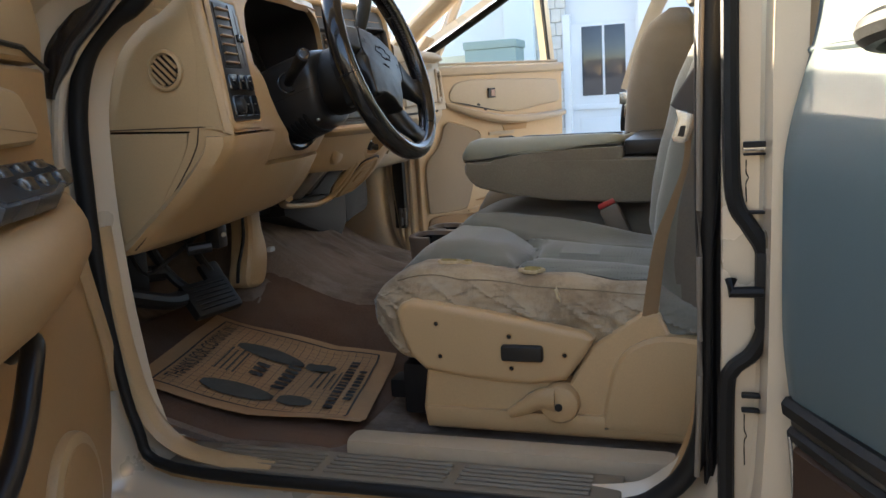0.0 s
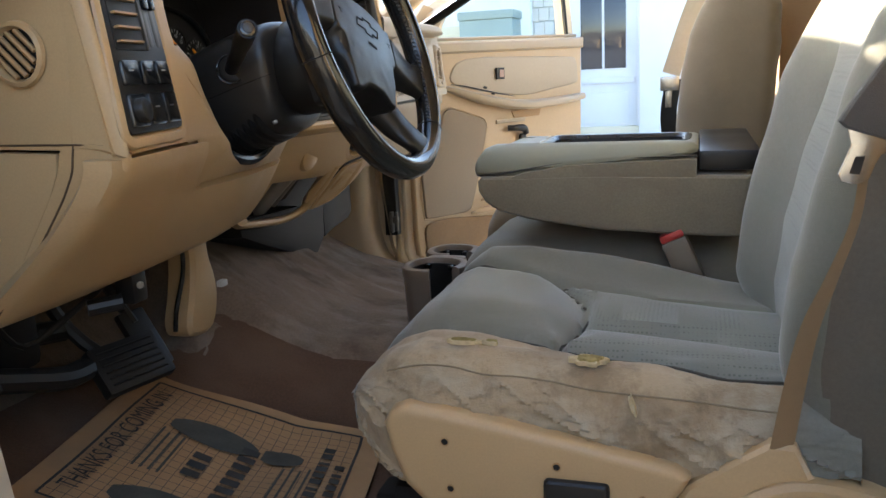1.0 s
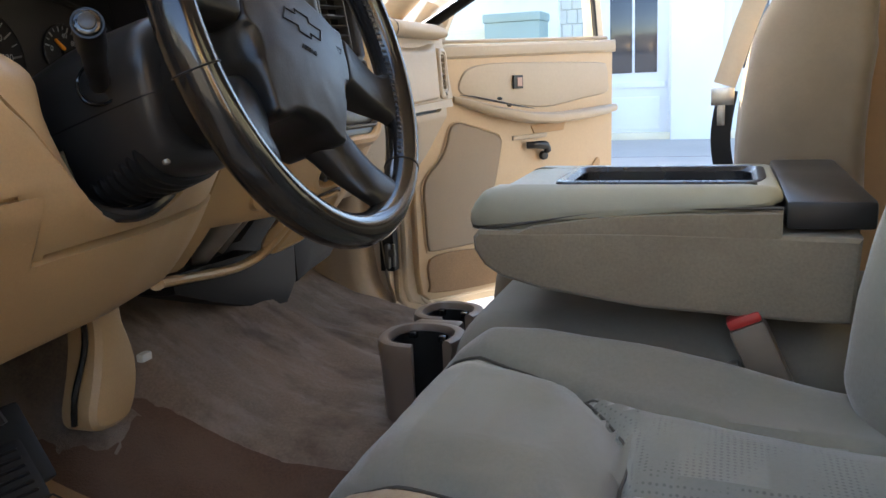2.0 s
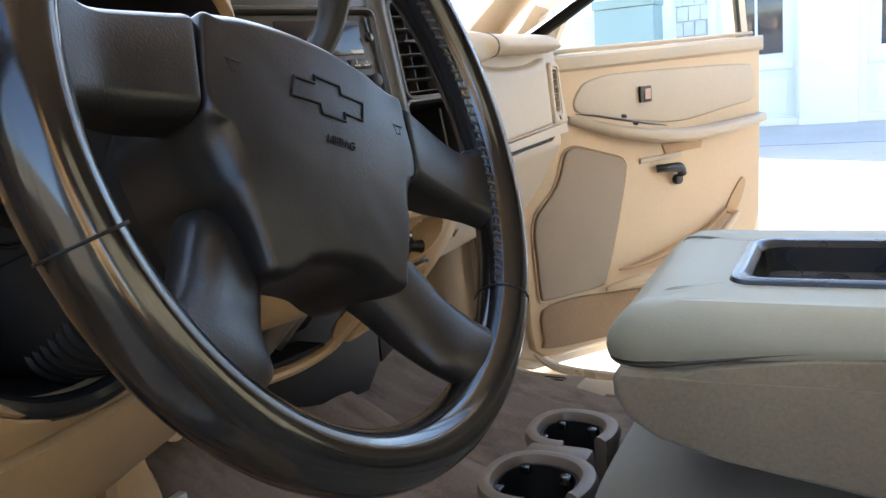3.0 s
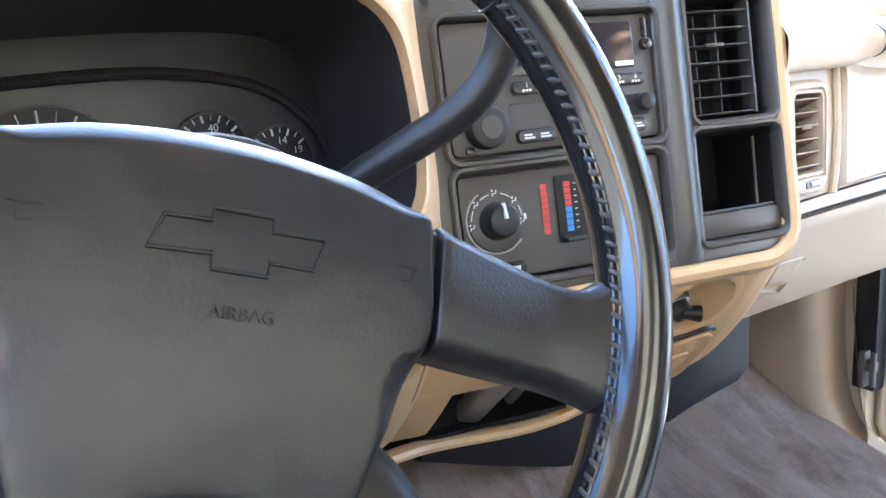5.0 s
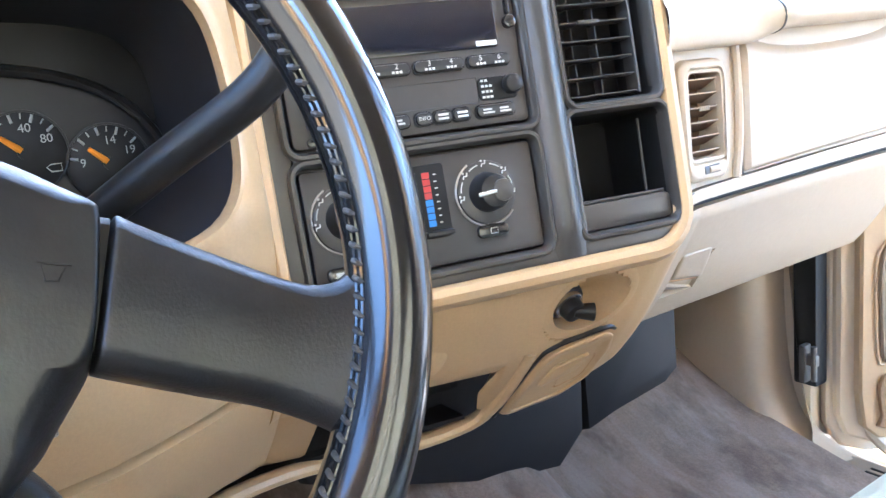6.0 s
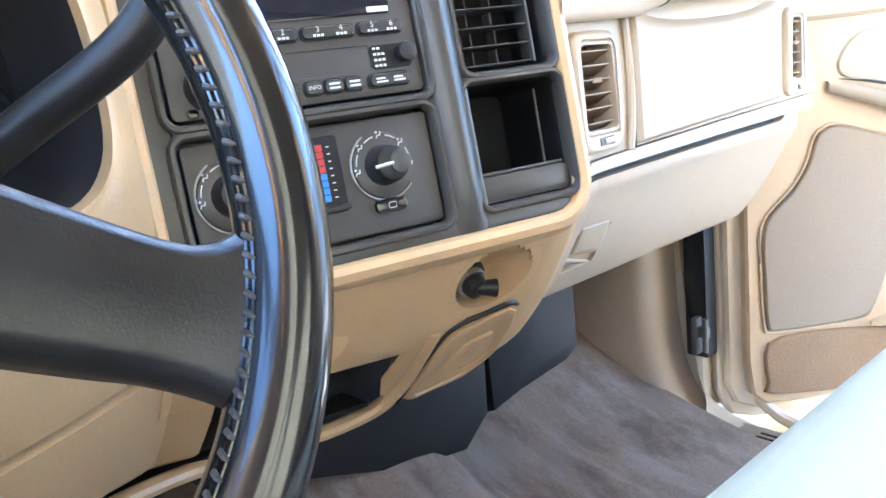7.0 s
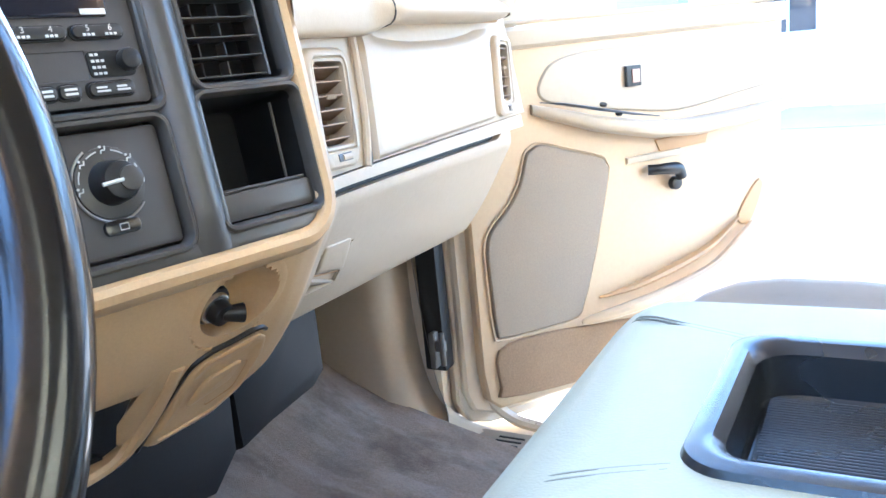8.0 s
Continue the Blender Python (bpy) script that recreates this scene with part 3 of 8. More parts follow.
def cushion(rings_spec, n=40, e=0.55):
    """rings_spec: rows of centre, half-width vector, half-height vector, and a bump(angle) that swells the top."""
    rings = []
    for c, hw, hh, bump in rings_spec:
        r = []
        for i in range(n):
            a = 2 * math.pi * i / n
            s, t = sup(math.cos(a), e), sup(math.sin(a), e)
            r.append(Vector(c) + Vector(hw) * s + Vector(hh) * (t + (bump(s) if t > 0 else 0) * max(t, 0)))
        rings.append(r)
    return loft(rings)


def seat_cushion(y0, y1, xs, z_top, z_bot, dip=0.012, crest=0.016):
    cy, hw = (y0 + y1) / 2, (y1 - y0) / 2
    rows = []
    n = len(xs)
    for k, x in enumerate(xs):
        zt, zb = z_top[k], z_bot[k]
        hz = (zt - zb) / 2
        w = hw * (0.9 + 0.1 * ease(0, 3, k)) * (1 if k < n - 1 else 0.95)
        f = min(1.0, k / 4)
        rows.append(((x, cy, zb + hz), (0, w, 0), (0, 0, hz), lambda s, f=f, hz=hz: f * (crest * math.exp(-((abs(s) - 0.74) / 0.16) ** 2) - dip * math.exp(-(s / 0.5) ** 2)) / hz))
    return cushion(rows)


def near_line(x, y, line):
    """Distance in plan from a broken line."""
    best, q = 9.0, Vector((x, y))
    for a, b in zip(line, line[1:]):
        a, b = Vector(a), Vector(b)
        t = max(0.0, min(1.0, (q - a).dot(b - a) / (b - a).length_squared))
        best = min(best, (q - a - (b - a) * t).length)
    return best


def groove(d, w=0.0065, h=0.012):
    return h * math.exp(-(d / w) ** 2)


NEAR = [(-0.56, 1.29), (-0.45, 1.302), (-0.36, 1.290), (-0.278, 1.275), (-0.15, 1.25), (-0.02, 1.225)]
FAR = [(-0.56, 1.59), (-0.485, 1.572), (-0.40, 1.545), (-0.32, 1.522), (-0.18, 1.495), (-0.02, 1.485)]
CROSS = [(-0.32, 1.522), (-0.275, 1.46), (-0.258, 1.40), (-0.262, 1.345), (-0.278, 1.275)]
SPINE = [(-0.260, 1.350), (-0.15, 1.345), (-0.02, 1.335)]


def seat_top(x, y):
    z = tableau([(-0.515, 0.745), (-0.508, 0.770), (-0.492, 0.792), (-0.465, 0.812), (-0.43, 0.823), (-0.37, 0.824), (-0.28, 0.814), (-0.2, 0.809), (-0.1, 0.802), (0.02, 0.795)], x)
    f = ease(-0.53, -0.42, x)
    z += f * 0.049 * math.exp(-((y - 1.605) / 0.055) ** 2) * (1 - 0.75 * ease(-0.30, 0.0, x))
    z += f * 0.010 * math.exp(-((y - 1.215) / 0.035) ** 2)
    if tableau(NEAR, x) < y < tableau(FAR, x):
        dn, df, dc, ds = (near_line(x, y, q) for q in (NEAR, FAR, CROSS, SPINE))
        w = ease(-0.285, -0.245, x)
        z += 0.022 * ease(0.0, 0.05, min(dn, df, dc)) * f * (1 - w) + 0.010 * ease(0.0, 0.04, min(dn, df, ds, dc)) * w
    z -= groove(near_line(x, y, NEAR)) + groove(near_line(x, y, FAR)) + groove(near_line(x, y, CROSS)) + (groove(near_line(x, y, SPINE)) if x > -0.27 else 0)
    wear = ease(1.33, 1.24, y)
    z += 0.0022 * noise.noise(Vector((x * 14, y * 30, 1.0))) * (1 + 1.5 * wear) + 0.0012 * wear * noise.noise(Vector((x * 40 + 9, y * 90, 4)))
    return z


def fine_cushion(y0, y1, x0, x1, zb, top, keep, nx=150, na=210, corner=0.085):
    """A stuffed block under the surface top(x, y), of which only the faces that keep(middle) picks are made."""
    cy, hw = (y0 + y1) / 2, (y1 - y0) / 2
    rings = []
    for i in range(nx + 1):
        u = i / nx
        x = x0 + (x1 - x0) * (u ** 1.35)
        d = x - x0
        w = hw - corner * (1 - math.sqrt(max(0.0, 1 - (1 - min(1, d / 0.10)) ** 2)))
        zbot = zb + 0.05 * (1 - ease(0, 0.08, d))
        zm = zbot + 0.045
        r = []
        for k in range(na):
            a = 2 * math.pi * k / na
            s, t = sup(math.cos(a), 0.45), sup(math.sin(a), 0.45)
            y = cy + w * s
            side_wave = (0.004 * noise.noise(Vector((x * 14 + 5 * t, 2.0, t * 2.5))) + 0.0035 * noise.noise(Vector((x * 12 + t * 9, 7.0, t * 22 - x * 30))) - 0.0075 * math.exp(-abs(noise.noise(Vector((x * 17 + t * 3.5, 3.0, t * 2.2 + x * 6)))) / 0.07) - 0.005 * math.exp(-abs(noise.noise(Vector((x * 26 - t * 4, 11.0, t * 3 - x * 9)))) / 0.06)) * (1 - abs(t) ** 3) * (1 if s < 0 else 0.3)
            r.append(Vector((x, y + side_wave, zm + (top(x, y) - zm) * t if t >= 0 else zm + (zm - zbot) * t)))
        rings.append(r)
    bm = loft(rings)
    drop = [f for f in bm.faces if not keep(f.calc_center_median())]
    bmesh.ops.delete(bm, geom=drop, context="FACES")
    return bm


def line_y(line, x):
    return tableau(line, x)


SIDE_CLOTH = mat("worn_tan_cloth", (0.34, 0.255, 0.155), 0.9, var=0.3, scale=12, stretch=(1, 1.2, 1.5), fine=0.16, fscale=260, bump=0.6, bscale=500, dist=0.0015, sheen=0.15)
INSERT = mat("dotted_grey_cloth", (0.156, 0.160, 0.136), 0.9, var=0.12, scale=9, fine=0.1, fscale=300, bump=0.2, bscale=900, sheen=0.3)
_nt = INSERT.node_tree
_vo = _nt.nodes.new("ShaderNodeTexVoronoi")
_vo.inputs["Scale"].default_value, _vo.inputs["Randomness"].default_value = 190, 0.15
_cc = _nt.nodes.new("ShaderNodeTexCoord")
_nt.links.new(_cc.outputs["Object"], _vo.inputs["Vector"])
_rp = _nt.nodes.new("ShaderNodeMapRange")
_rp.inputs[1].default_value, _rp.inputs[2].default_value, _rp.inputs[3].default_value = 0.18, 0.34, 0.6
_nt.links.new(_vo.outputs["Distance"], _rp.inputs[0])
_old = _nt.nodes["Principled BSDF"].inputs["Base Color"].links[0].from_socket
_ml = _nt.nodes.new("ShaderNodeVectorMath")
_ml.operation = "SCALE"
_nt.links.new(_old, _ml.inputs[0])
_nt.links.new(_rp.outputs[0], _ml.inputs["Scale"])
_nt.links.new(_ml.outputs[0], _nt.nodes["Principled BSDF"].inputs["Base Color"])

stain(SIDE_CLOTH, (0.19, 0.125, 0.065), 9, 0.46, 0.64, (1.4, 1, 1.2), 0.75, 0, 5)
stain(SIDE_CLOTH, (0.38, 0.33, 0.24), 12, 0.50, 0.66, (1, 1, 2), 0.6, 0, 5)
stain(SIDE_CLOTH, (0.13, 0.09, 0.05), 22, 0.54, 0.66, (1.3, 1, 0.7), 0.5, 0, 5)
stain(VELOUR, (0.14, 0.14, 0.10), 5, 0.47, 0.64, (1, 1, 1), 0.6)
stain(FABRIC, (0.16, 0.125, 0.085), 9, 0.52, 0.72, (1, 1, 1.4), 0.7)
seat = thing("driver_seat", "worn grey cloth driver's seat with torn bolster and tan trim", "car seat", (-0.25, 1.4, 0.54))
in_insert = lambda c: c.x > tableau([(1.2, -0.27), (1.345, -0.262), (1.40, -0.258), (1.46, -0.275), (1.53, -0.32)], c.y) and line_y(NEAR, c.x) < c.y < line_y(FAR, c.x) and c.z > 0.74
under_skirt = lambda c: c.y < 1.20 and c.x > -0.09 and c.z < (0.738 if c.x < -0.06 else 0.755 if c.x < -0.036 else 0.735)
in_bolster = lambda c: c.y < line_y(NEAR, c.x) and -0.50 < c.x < -0.036 and not under_skirt(c)
SB = (1.168, 1.648, -0.515, 0.02, 0.665, seat_top)
part("cushion", fine_cushion(*SB, lambda c: not in_insert(c) and not in_bolster(c) and not under_skirt(c)), VELOUR, seat, "grey velour cushion")
part("seat_insert", fine_cushion(*SB, in_insert), INSERT, seat, "grey cloth insert dotted with dimples")
bol_ob = part("outer_bolster", fine_cushion(*SB, in_bolster), SIDE_CLOTH, seat, "soiled tan outer bolster with tears")


def ragged(c, nrm, along, a, b, seed, n=22):
    """A torn spot: a low ragged patch that follows the cloth."""
    rr = random.Random(seed)
    w = Vector(nrm).normalized()
    u = (Vector(along) - w * Vector(along).dot(w)).normalized()
    v = w.cross(u)
    c = Vector(c)
    rad = [0.75 + 0.4 * rr.random() for _ in range(n)]
    ring = lambda g, d: [c + w * d + u * a * g * rad[i] * math.cos(2 * math.pi * i / n) + v * b * g * rad[i] * math.sin(2 * math.pi * i / n) for i in range(n)]
    return loft([ring(1.0, -0.004), ring(1.0, 0.0012), ring(0.85, 0.0022), ring(0.7, 0.0005), ring(0.3, -0.0008)])


FRAY = mat("frayed_cream_edge", (0.55, 0.44, 0.26), 0.95, var=0.3, scale=120, bump=0.8, bscale=400, dist=0.002)
HOLE = mat("dirty_foam", (0.30, 0.235, 0.09), 0.95, var=0.35, scale=70, bump=0.9, bscale=250, dist=0.003)
for x, y, a, b, sd in ((-0.236, 1.222, 0.021, 0.0075, 1), (-0.375, 1.226, 0.020, 0.0030, 2), (-0.345, 1.232, 0.009, 0.0022, 3)):
    tear = part("tear", ragged((x, y, seat_top(x, y) - 0.0015), (0, -0.35, 1), (1, 0, -0.05), a, b, sd), FRAY, bol_ob, "frayed cream edge of a tear")
    part("foam", ragged((x + 0.002, y - 0.0008, seat_top(x, y) + 0.0002), (0, -0.35, 1), (1, 0, -0.05), a * 0.72, b * 0.66, sd + 10), HOLE, tear, "yellow foam showing through a tear")
tear = part("tear", ragged((-0.187, 1.1735, 0.790), (0, -1, 0.25), (0.3, 0, -1), 0.012, 0.0026, 5, 12), FRAY, bol_ob, "frayed cream edge of a tear")
SEAMS = mat("dark_seat_seam", (0.055, 0.05, 0.04), 0.9, bump=0)
for line in (NEAR, FAR, CROSS, SPINE):
    dense = smooth_path([(x, y, 0) for x, y in line], 8)
    part("seam", tube([V(p.x, p.y, seat_top(p.x, p.y) + 0.0034) for p in dense if p.x > -0.50], 0.0016, 6), SEAMS, seat)
low_seam = smooth_path([(x, 1.192, seat_top(x, 1.192) - 0.012 + 0.002 * math.sin(40 * x)) for x in lin(-0.45, -0.05, 12)], 4)
part("seam", tube([p + V(0, -0.0085, -0.004) for p in low_seam], 0.0010, 5), mat("tan_seam", (0.19, 0.145, 0.09), 0.9, bump=0), bol_ob)


def back(y0, y1, zs, front, thick, keep=None, na=110, wide=None):
    """A backrest whose face is front(y, z)."""
    cy, hw = (y0 + y1) / 2, (y1 - y0) / 2
    rings = []
    for i, z in enumerate(zs):
        t = thick(z)
        w = hw * (wide(z) if wide else 1)
        xb = front(cy, z) + t
        r = []
        for k in range(na):
            a = 2 * math.pi * k / na
            s, q = sup(math.cos(a), 0.5), sup(math.sin(a), 0.5)
            y = cy + w * s
            xm = xb - 0.05
            r.append(Vector((xm + (front(y, z) - xm) * q if q >= 0 else xm - (xb - xm) * q, y, z)))
        rings.append(r)
    bm = loft(rings)
    if keep:
        bmesh.ops.delete(bm, geom=[f for f in bm.faces if not keep(f.calc_center_median())], context="FACES")
    return bm


def dback(y, z):
    x = tableau([(0.68, -0.01), (0.76, -0.028), (0.84, -0.030), (0.92, -0.022), (1.0, -0.004), (1.1, 0.022), (1.2, 0.05), (1.3, 0.08), (1.36, 0.105), (1.385, 0.14)], z)
    f = ease(0.70, 0.84, z) * (1 - 0.7 * ease(1.08, 1.30, z))
    x -= f * 0.060 * math.exp(-((y - 1.575) / 0.055) ** 2) + f * 0.036 * math.exp(-((y - 1.215) / 0.05) ** 2)
    for g in (1.295 + 0.03 * ease(1.0, 1.3, z), 1.495 - 0.03 * ease(1.0, 1.3, z)):
        x += groove(abs(y - g), 0.006, 0.007)
    return x + 0.0018 * noise.noise(Vector((y * 16, z * 16, 7)))


dthick = lambda z: tableau([(0.68, 0.11), (0.8, 0.16), (1.1, 0.155), (1.25, 0.13), (1.33, 0.10), (1.37, 0.06), (1.385, 0.02)], z)
dwide = lambda z: tableau([(0.68, 0.93), (0.76, 0.98), (0.85, 1), (1.2, 1), (1.3, 0.95), (1.35, 0.86), (1.385, 0.7)], z)
in_bi = lambda c: 1.297 + 0.03 * ease(1.0, 1.3, c.z) < c.y < 1.493 - 0.03 * ease(1.0, 1.3, c.z) and c.x < dback(c.y, c.z) + 0.02 and c.z < 1.14
DB = (1.172, 1.632, lin(0.68, 1.385, 80), dback, dthick)
part("backrest", back(*DB, lambda c: not in_bi(c) and c.y >= 1.188, wide=dwide), VELOUR, seat, "grey velour backrest")
part("backrest_side", back(*DB, lambda c: not in_bi(c) and c.y < 1.188, wide=dwide), mat("brown_grey_side_cloth", (0.118, 0.100, 0.074), 0.9, var=0.2, scale=8, fine=0.15, fscale=260, bump=0.4, bscale=900, sheen=0.2), seat, "brown-grey cloth side of the backrest")
part("backrest_insert", back(*DB, in_bi, wide=dwide), INSERT, seat, "grey cloth insert dotted with dimples")
part("headrest", cushion([((0.15 + 0.05 * (z - 1.45), 1.4, z), (0, 0.13 * w, 0), (-0.05 * w, 0, 0), lambda s: 0) for z, w in ((1.38, 0.6), (1.40, 0.85), (1.44, 1), (1.50, 1), (1.54, 0.85), (1.56, 0.5))]), VELOUR, seat)

# tan side trim of the seat
side = [(-0.438, 0.774), (-0.42, 0.781), (-0.38, 0.777), (-0.25, 0.756), (-0.145, 0.737), (-0.13, 0.727), (-0.137, 0.712), (-0.165, 0.672), (-0.175, 0.66), (-0.23, 0.65), (-0.32, 0.655), (-0.40, 0.667), (-0.425, 0.69), (-0.44, 0.73), (-0.446, 0.76)]
trim = part("side_trim", prism([Vector((x, 1.185, z)) for x, z in side], (0, -1, 0), 0.035, 0.012, seg=4), TAN, seat, "tan plastic side trim with screw holes")
for x, z in ((-0.377, 0.745), (-0.373, 0.692), (-0.26, 0.728), (-0.258, 0.677), (-0.175, 0.701)):
    part("screw_rim", tube([V(x + 0.0042 * math.cos(a), 1.1497, z + 0.0042 * math.sin(a)) for a in (2 * math.pi * i / 16 for i in range(16))], 0.0009, 5, closed=True), TAN_DULL, trim)
    part("screw", disc((x, 1.1503, z), (0, -1, 0), 0.0036, 0.0008), RUBBER, trim, "dark screw hole")
part("seat_switch", box((-0.24, 1.148, 0.703), (0.066, 0.014, 0.026), 0.007, seg=3), CHAR, trim, "black rocker switch")
skirt = [(-0.40, 0.672), (-0.17, 0.655), (-0.135, 0.715), (-0.09, 0.748), (-0.06, 0.768), (-0.036, 0.766), (-0.022, 0.737), (0.0, 0.728), (0.06, 0.712), (0.12, 0.68), (0.15, 0.62), (0.15, 0.566), (-0.15, 0.566), (-0.405, 0.567), (-0.41, 0.60)]
part("skirt", prism([Vector((x, 1.192, z)) for x, z in skirt], (0, -1, 0), 0.034, 0.01, seg=3), TAN, seat)
lobe = [(-0.125, 0.58), (-0.115, 0.64), (-0.10, 0.69), (-0.07, 0.722), (-0.02, 0.735), (0.05, 0.72), (0.11, 0.67), (0.145, 0.60), (0.145, 0.58)]
part("skirt_cover", prism([Vector((p.x, 1.19, p.z)) for p in smooth_path([(x, 0, z) for x, z in lobe], 4)], (0, -1, 0), 0.042, 0.014, seg=3), TAN, seat)
part("seat_track", box((-0.36, 1.42, 0.615), (0.20, 0.44, 0.09), 0.01, bm=box((-0.475, 1.30, 0.585), (0.08, 0.05, 0.035), 0.006)), BLACKBOX, seat, "black seat track")
part("foot_rail", box((-0.13, 1.165, 0.59), (0.55, 0.03, 0.035), 0.01), TAN, seat)
lev = smooth_path([(-0.265, 1.152, 0.603), (-0.24, 1.15, 0.615), (-0.215, 1.149, 0.63), (-0.19, 1.148, 0.632)], 4)
lever = part("recline_lever", disc((-0.185, 1.163, 0.625), (0, -1, 0), 0.031, 0.024, bev=0.008, bm=tube(lev, [0.006 + 0.012 * i / (len(lev) - 1) for i in range(len(lev))], 10, flat=1.2)), TAN, seat)
part("pin", disc((-0.185, 1.139, 0.622), (0, -1, 0), 0.006, 0.002), CHAR, lever)

# seat belt of the driver
belt = thing("seat_belt", "tan seat belt with a bright latch plate beside the driver's seat", "seat belt", (0.0, 1.19, 0.75))
run = smooth_path([(0.006, 1.160, 1.028), (0.001, 1.160, 0.98), (-0.016, 1.158, 0.927), (-0.034, 1.158, 0.87), (-0.050, 1.162, 0.762)], 6)
part("webbing", tube(run, [0.0045 + 0.007 * ease(6, 24, i) for i in range(len(run))], 8, flat=0.10, up=(0.4, -1, 0)), WEBBING, belt)
strap = [(-0.018, 1.066), (-0.012, 1.060), (0.010, 1.052), (0.030, 1.046), (0.050, 1.048), (0.060, 1.15), (0.078, 1.30), (0.098, 1.45), (0.070, 1.45), (0.052, 1.28), (0.034, 1.15), (0.016, 1.119), (-0.006, 1.086)]
part("upper_webbing", prism([Vector((x, 1.156, z)) for x, z in strap], (0, -1, 0), 0.010, 0.005, seg=3), mat("dark_grey_webbing", (0.072, 0.070, 0.064), 0.85, var=0.15, bump=0.6, bscale=900), belt, "dark grey shoulder strap")
wing = [(-0.011, 1.060), (0.010, 1.053), (0.030, 1.046), (0.024, 1.041), (0.015, 1.038), (0.011, 1.030), (0.007, 1.018), (0.002, 1.0145), (-0.005, 1.0135), (-0.014, 1.016), (-0.0165, 1.022), (-0.012, 1.034), (-0.008, 1.046)]
plate = part("latch_plate", prism([Vector((x, 1.149, z)) for x, z in wing], (0, -1, 0), 0.0045, 0.0014), METAL, belt, "bright steel latch plate")
part("slot", prism([Vector((x, 1.1448, z)) for x, z in ((-0.0045, 1.037), (0.0028, 1.037), (-0.0004, 1.022), (-0.0085, 1.023))], (0, -1, 0), 0.0006), CHAR, plate, "dark slot")
buckle = thing("belt_buckle", "grey buckle with a red release button between the seats", "buckle", (-0.15, 1.64, 0.8))
BUCKLE = mat("grey_brown_buckle", (0.14, 0.115, 0.085), 0.45, var=0.12, bump=0.1)
m = pose(-0.130, 1.645, 0.788, 0, -24, 0)
part("stalk", box((0, 0, 0.02), (0.040, 0.026, 0.12), 0.008, m), BUCKLE, buckle)
part("release_button", box((0, 0, 0.085), (0.036, 0.024, 0.012), 0.004, m), RED, buckle, "red release button")
part("second_stalk", box((-0.045, 0.02, 0.0), (0.042, 0.028, 0.08), 0.008, m), BUCKLE, buckle)

# middle seat with its folded-down armrest
mid = thing("middle_seat", "grey-tan cloth middle seat with its armrest folded down", "car seat", (-0.25, 1.84, 0.6))
bm = seat_cushion(1.655, 2.05, [-0.500, -0.50, -0.485, -0.46, -0.42, -0.36, -0.28, -0.2, -0.1, 0.0, 0.05], [0.79, 0.815, 0.831, 0.841, 0.847, 0.851, 0.852, 0.85, 0.845, 0.845, 0.835], [0.74, 0.72, 0.70, 0.68, 0.66, 0.66, 0.66, 0.66, 0.66, 0.66, 0.68], dip=0.004, crest=0.004)
# Darker velour here: the shadow on the middle cushion is in its colour.
part("cushion", bm, mat("shaded_grey_velour", (0.14, 0.124, 0.092), 0.88, var=0.2, scale=9, fine=0.1, fscale=220, bump=0.3, bscale=900, sheen=0.25), mid)
body = [(-0.455, 0.958), (-0.461, 0.950), (-0.460, 0.935), (-0.449, 0.917), (-0.428, 0.903), (-0.38, 0.890), (-0.27, 0.874), (-0.109, 0.866), (-0.06, 0.866), (-0.055, 0.956), (-0.13, 0.958), (-0.25, 0.960), (-0.32, 0.960), (-0.39, 0.958)]
pr = [Vector((x, 2.035, z)) for x, z in body]
shoulder = [Vector((x, 1.70, z)) for x, z in ((-0.43, 0.948), (-0.13, 0.950), (-0.13, 0.981), (-0.25, 0.978), (-0.32, 0.974), (-0.39, 0.963))]
part("armrest", prism(shoulder, (0, -1, 0), 0.0635, 0.004, bm=prism(pr, (0, -1, 0), 0.40, 0.010, seg=3)), FABRIC, mid, "soiled grey cloth armrest body")
# lid: rounded vinyl top with a sunk tray
LX0, LX1, LY0, LY1 = -0.474, -0.128, 1.640, 2.032

LID_FOOT = [(-0.48, 0.955), (-0.446, 0.959), (-0.41, 0.963), (-0.38, 0.969), (-0.325, 0.978), (-0.27, 0.983), (-0.12, 0.985)]


def lid_top(x, y):
    return 0.991 + 0.016 * math.exp(-((y - 1.664) / 0.036) ** 2) - 0.026 * (1 - ease(-0.484, -0.425, x)) ** 2 - 0.004 * (1 - ease(1.64, 1.66, y)) - 0.006 * ease(1.99, 2.032, y)


def askew(x, y):
    """The lid's front edge reaches further forward at its far end."""
    return x - 0.013 * ease(1.78, 2.0, y) * (1 - ease(-0.47, -0.38, x))


rings = []
for inset, f in ((0.017, -1.2), (0.014, -0.9), (0.006, 0.0), (0.001, 0.12), (0.0, 0.35), (0.001, 0.6), (0.005, 0.82), (0.012, 0.95), (0.024, 1.0)):
    o = rrect((LX0 + LX1) / 2, (LY0 + LY1) / 2, LX1 - LX0 - 2 * inset, LY1 - LY0 - 2 * inset, 0.04, 8)
    rings.append([Vector((askew(x, y), y, tableau(LID_FOOT, x) * (1 - f) + lid_top(x, y) * f)) for x, y in o])
TC, TR, TW, TH = -0.2655, 1.850, 0.221, 0.137
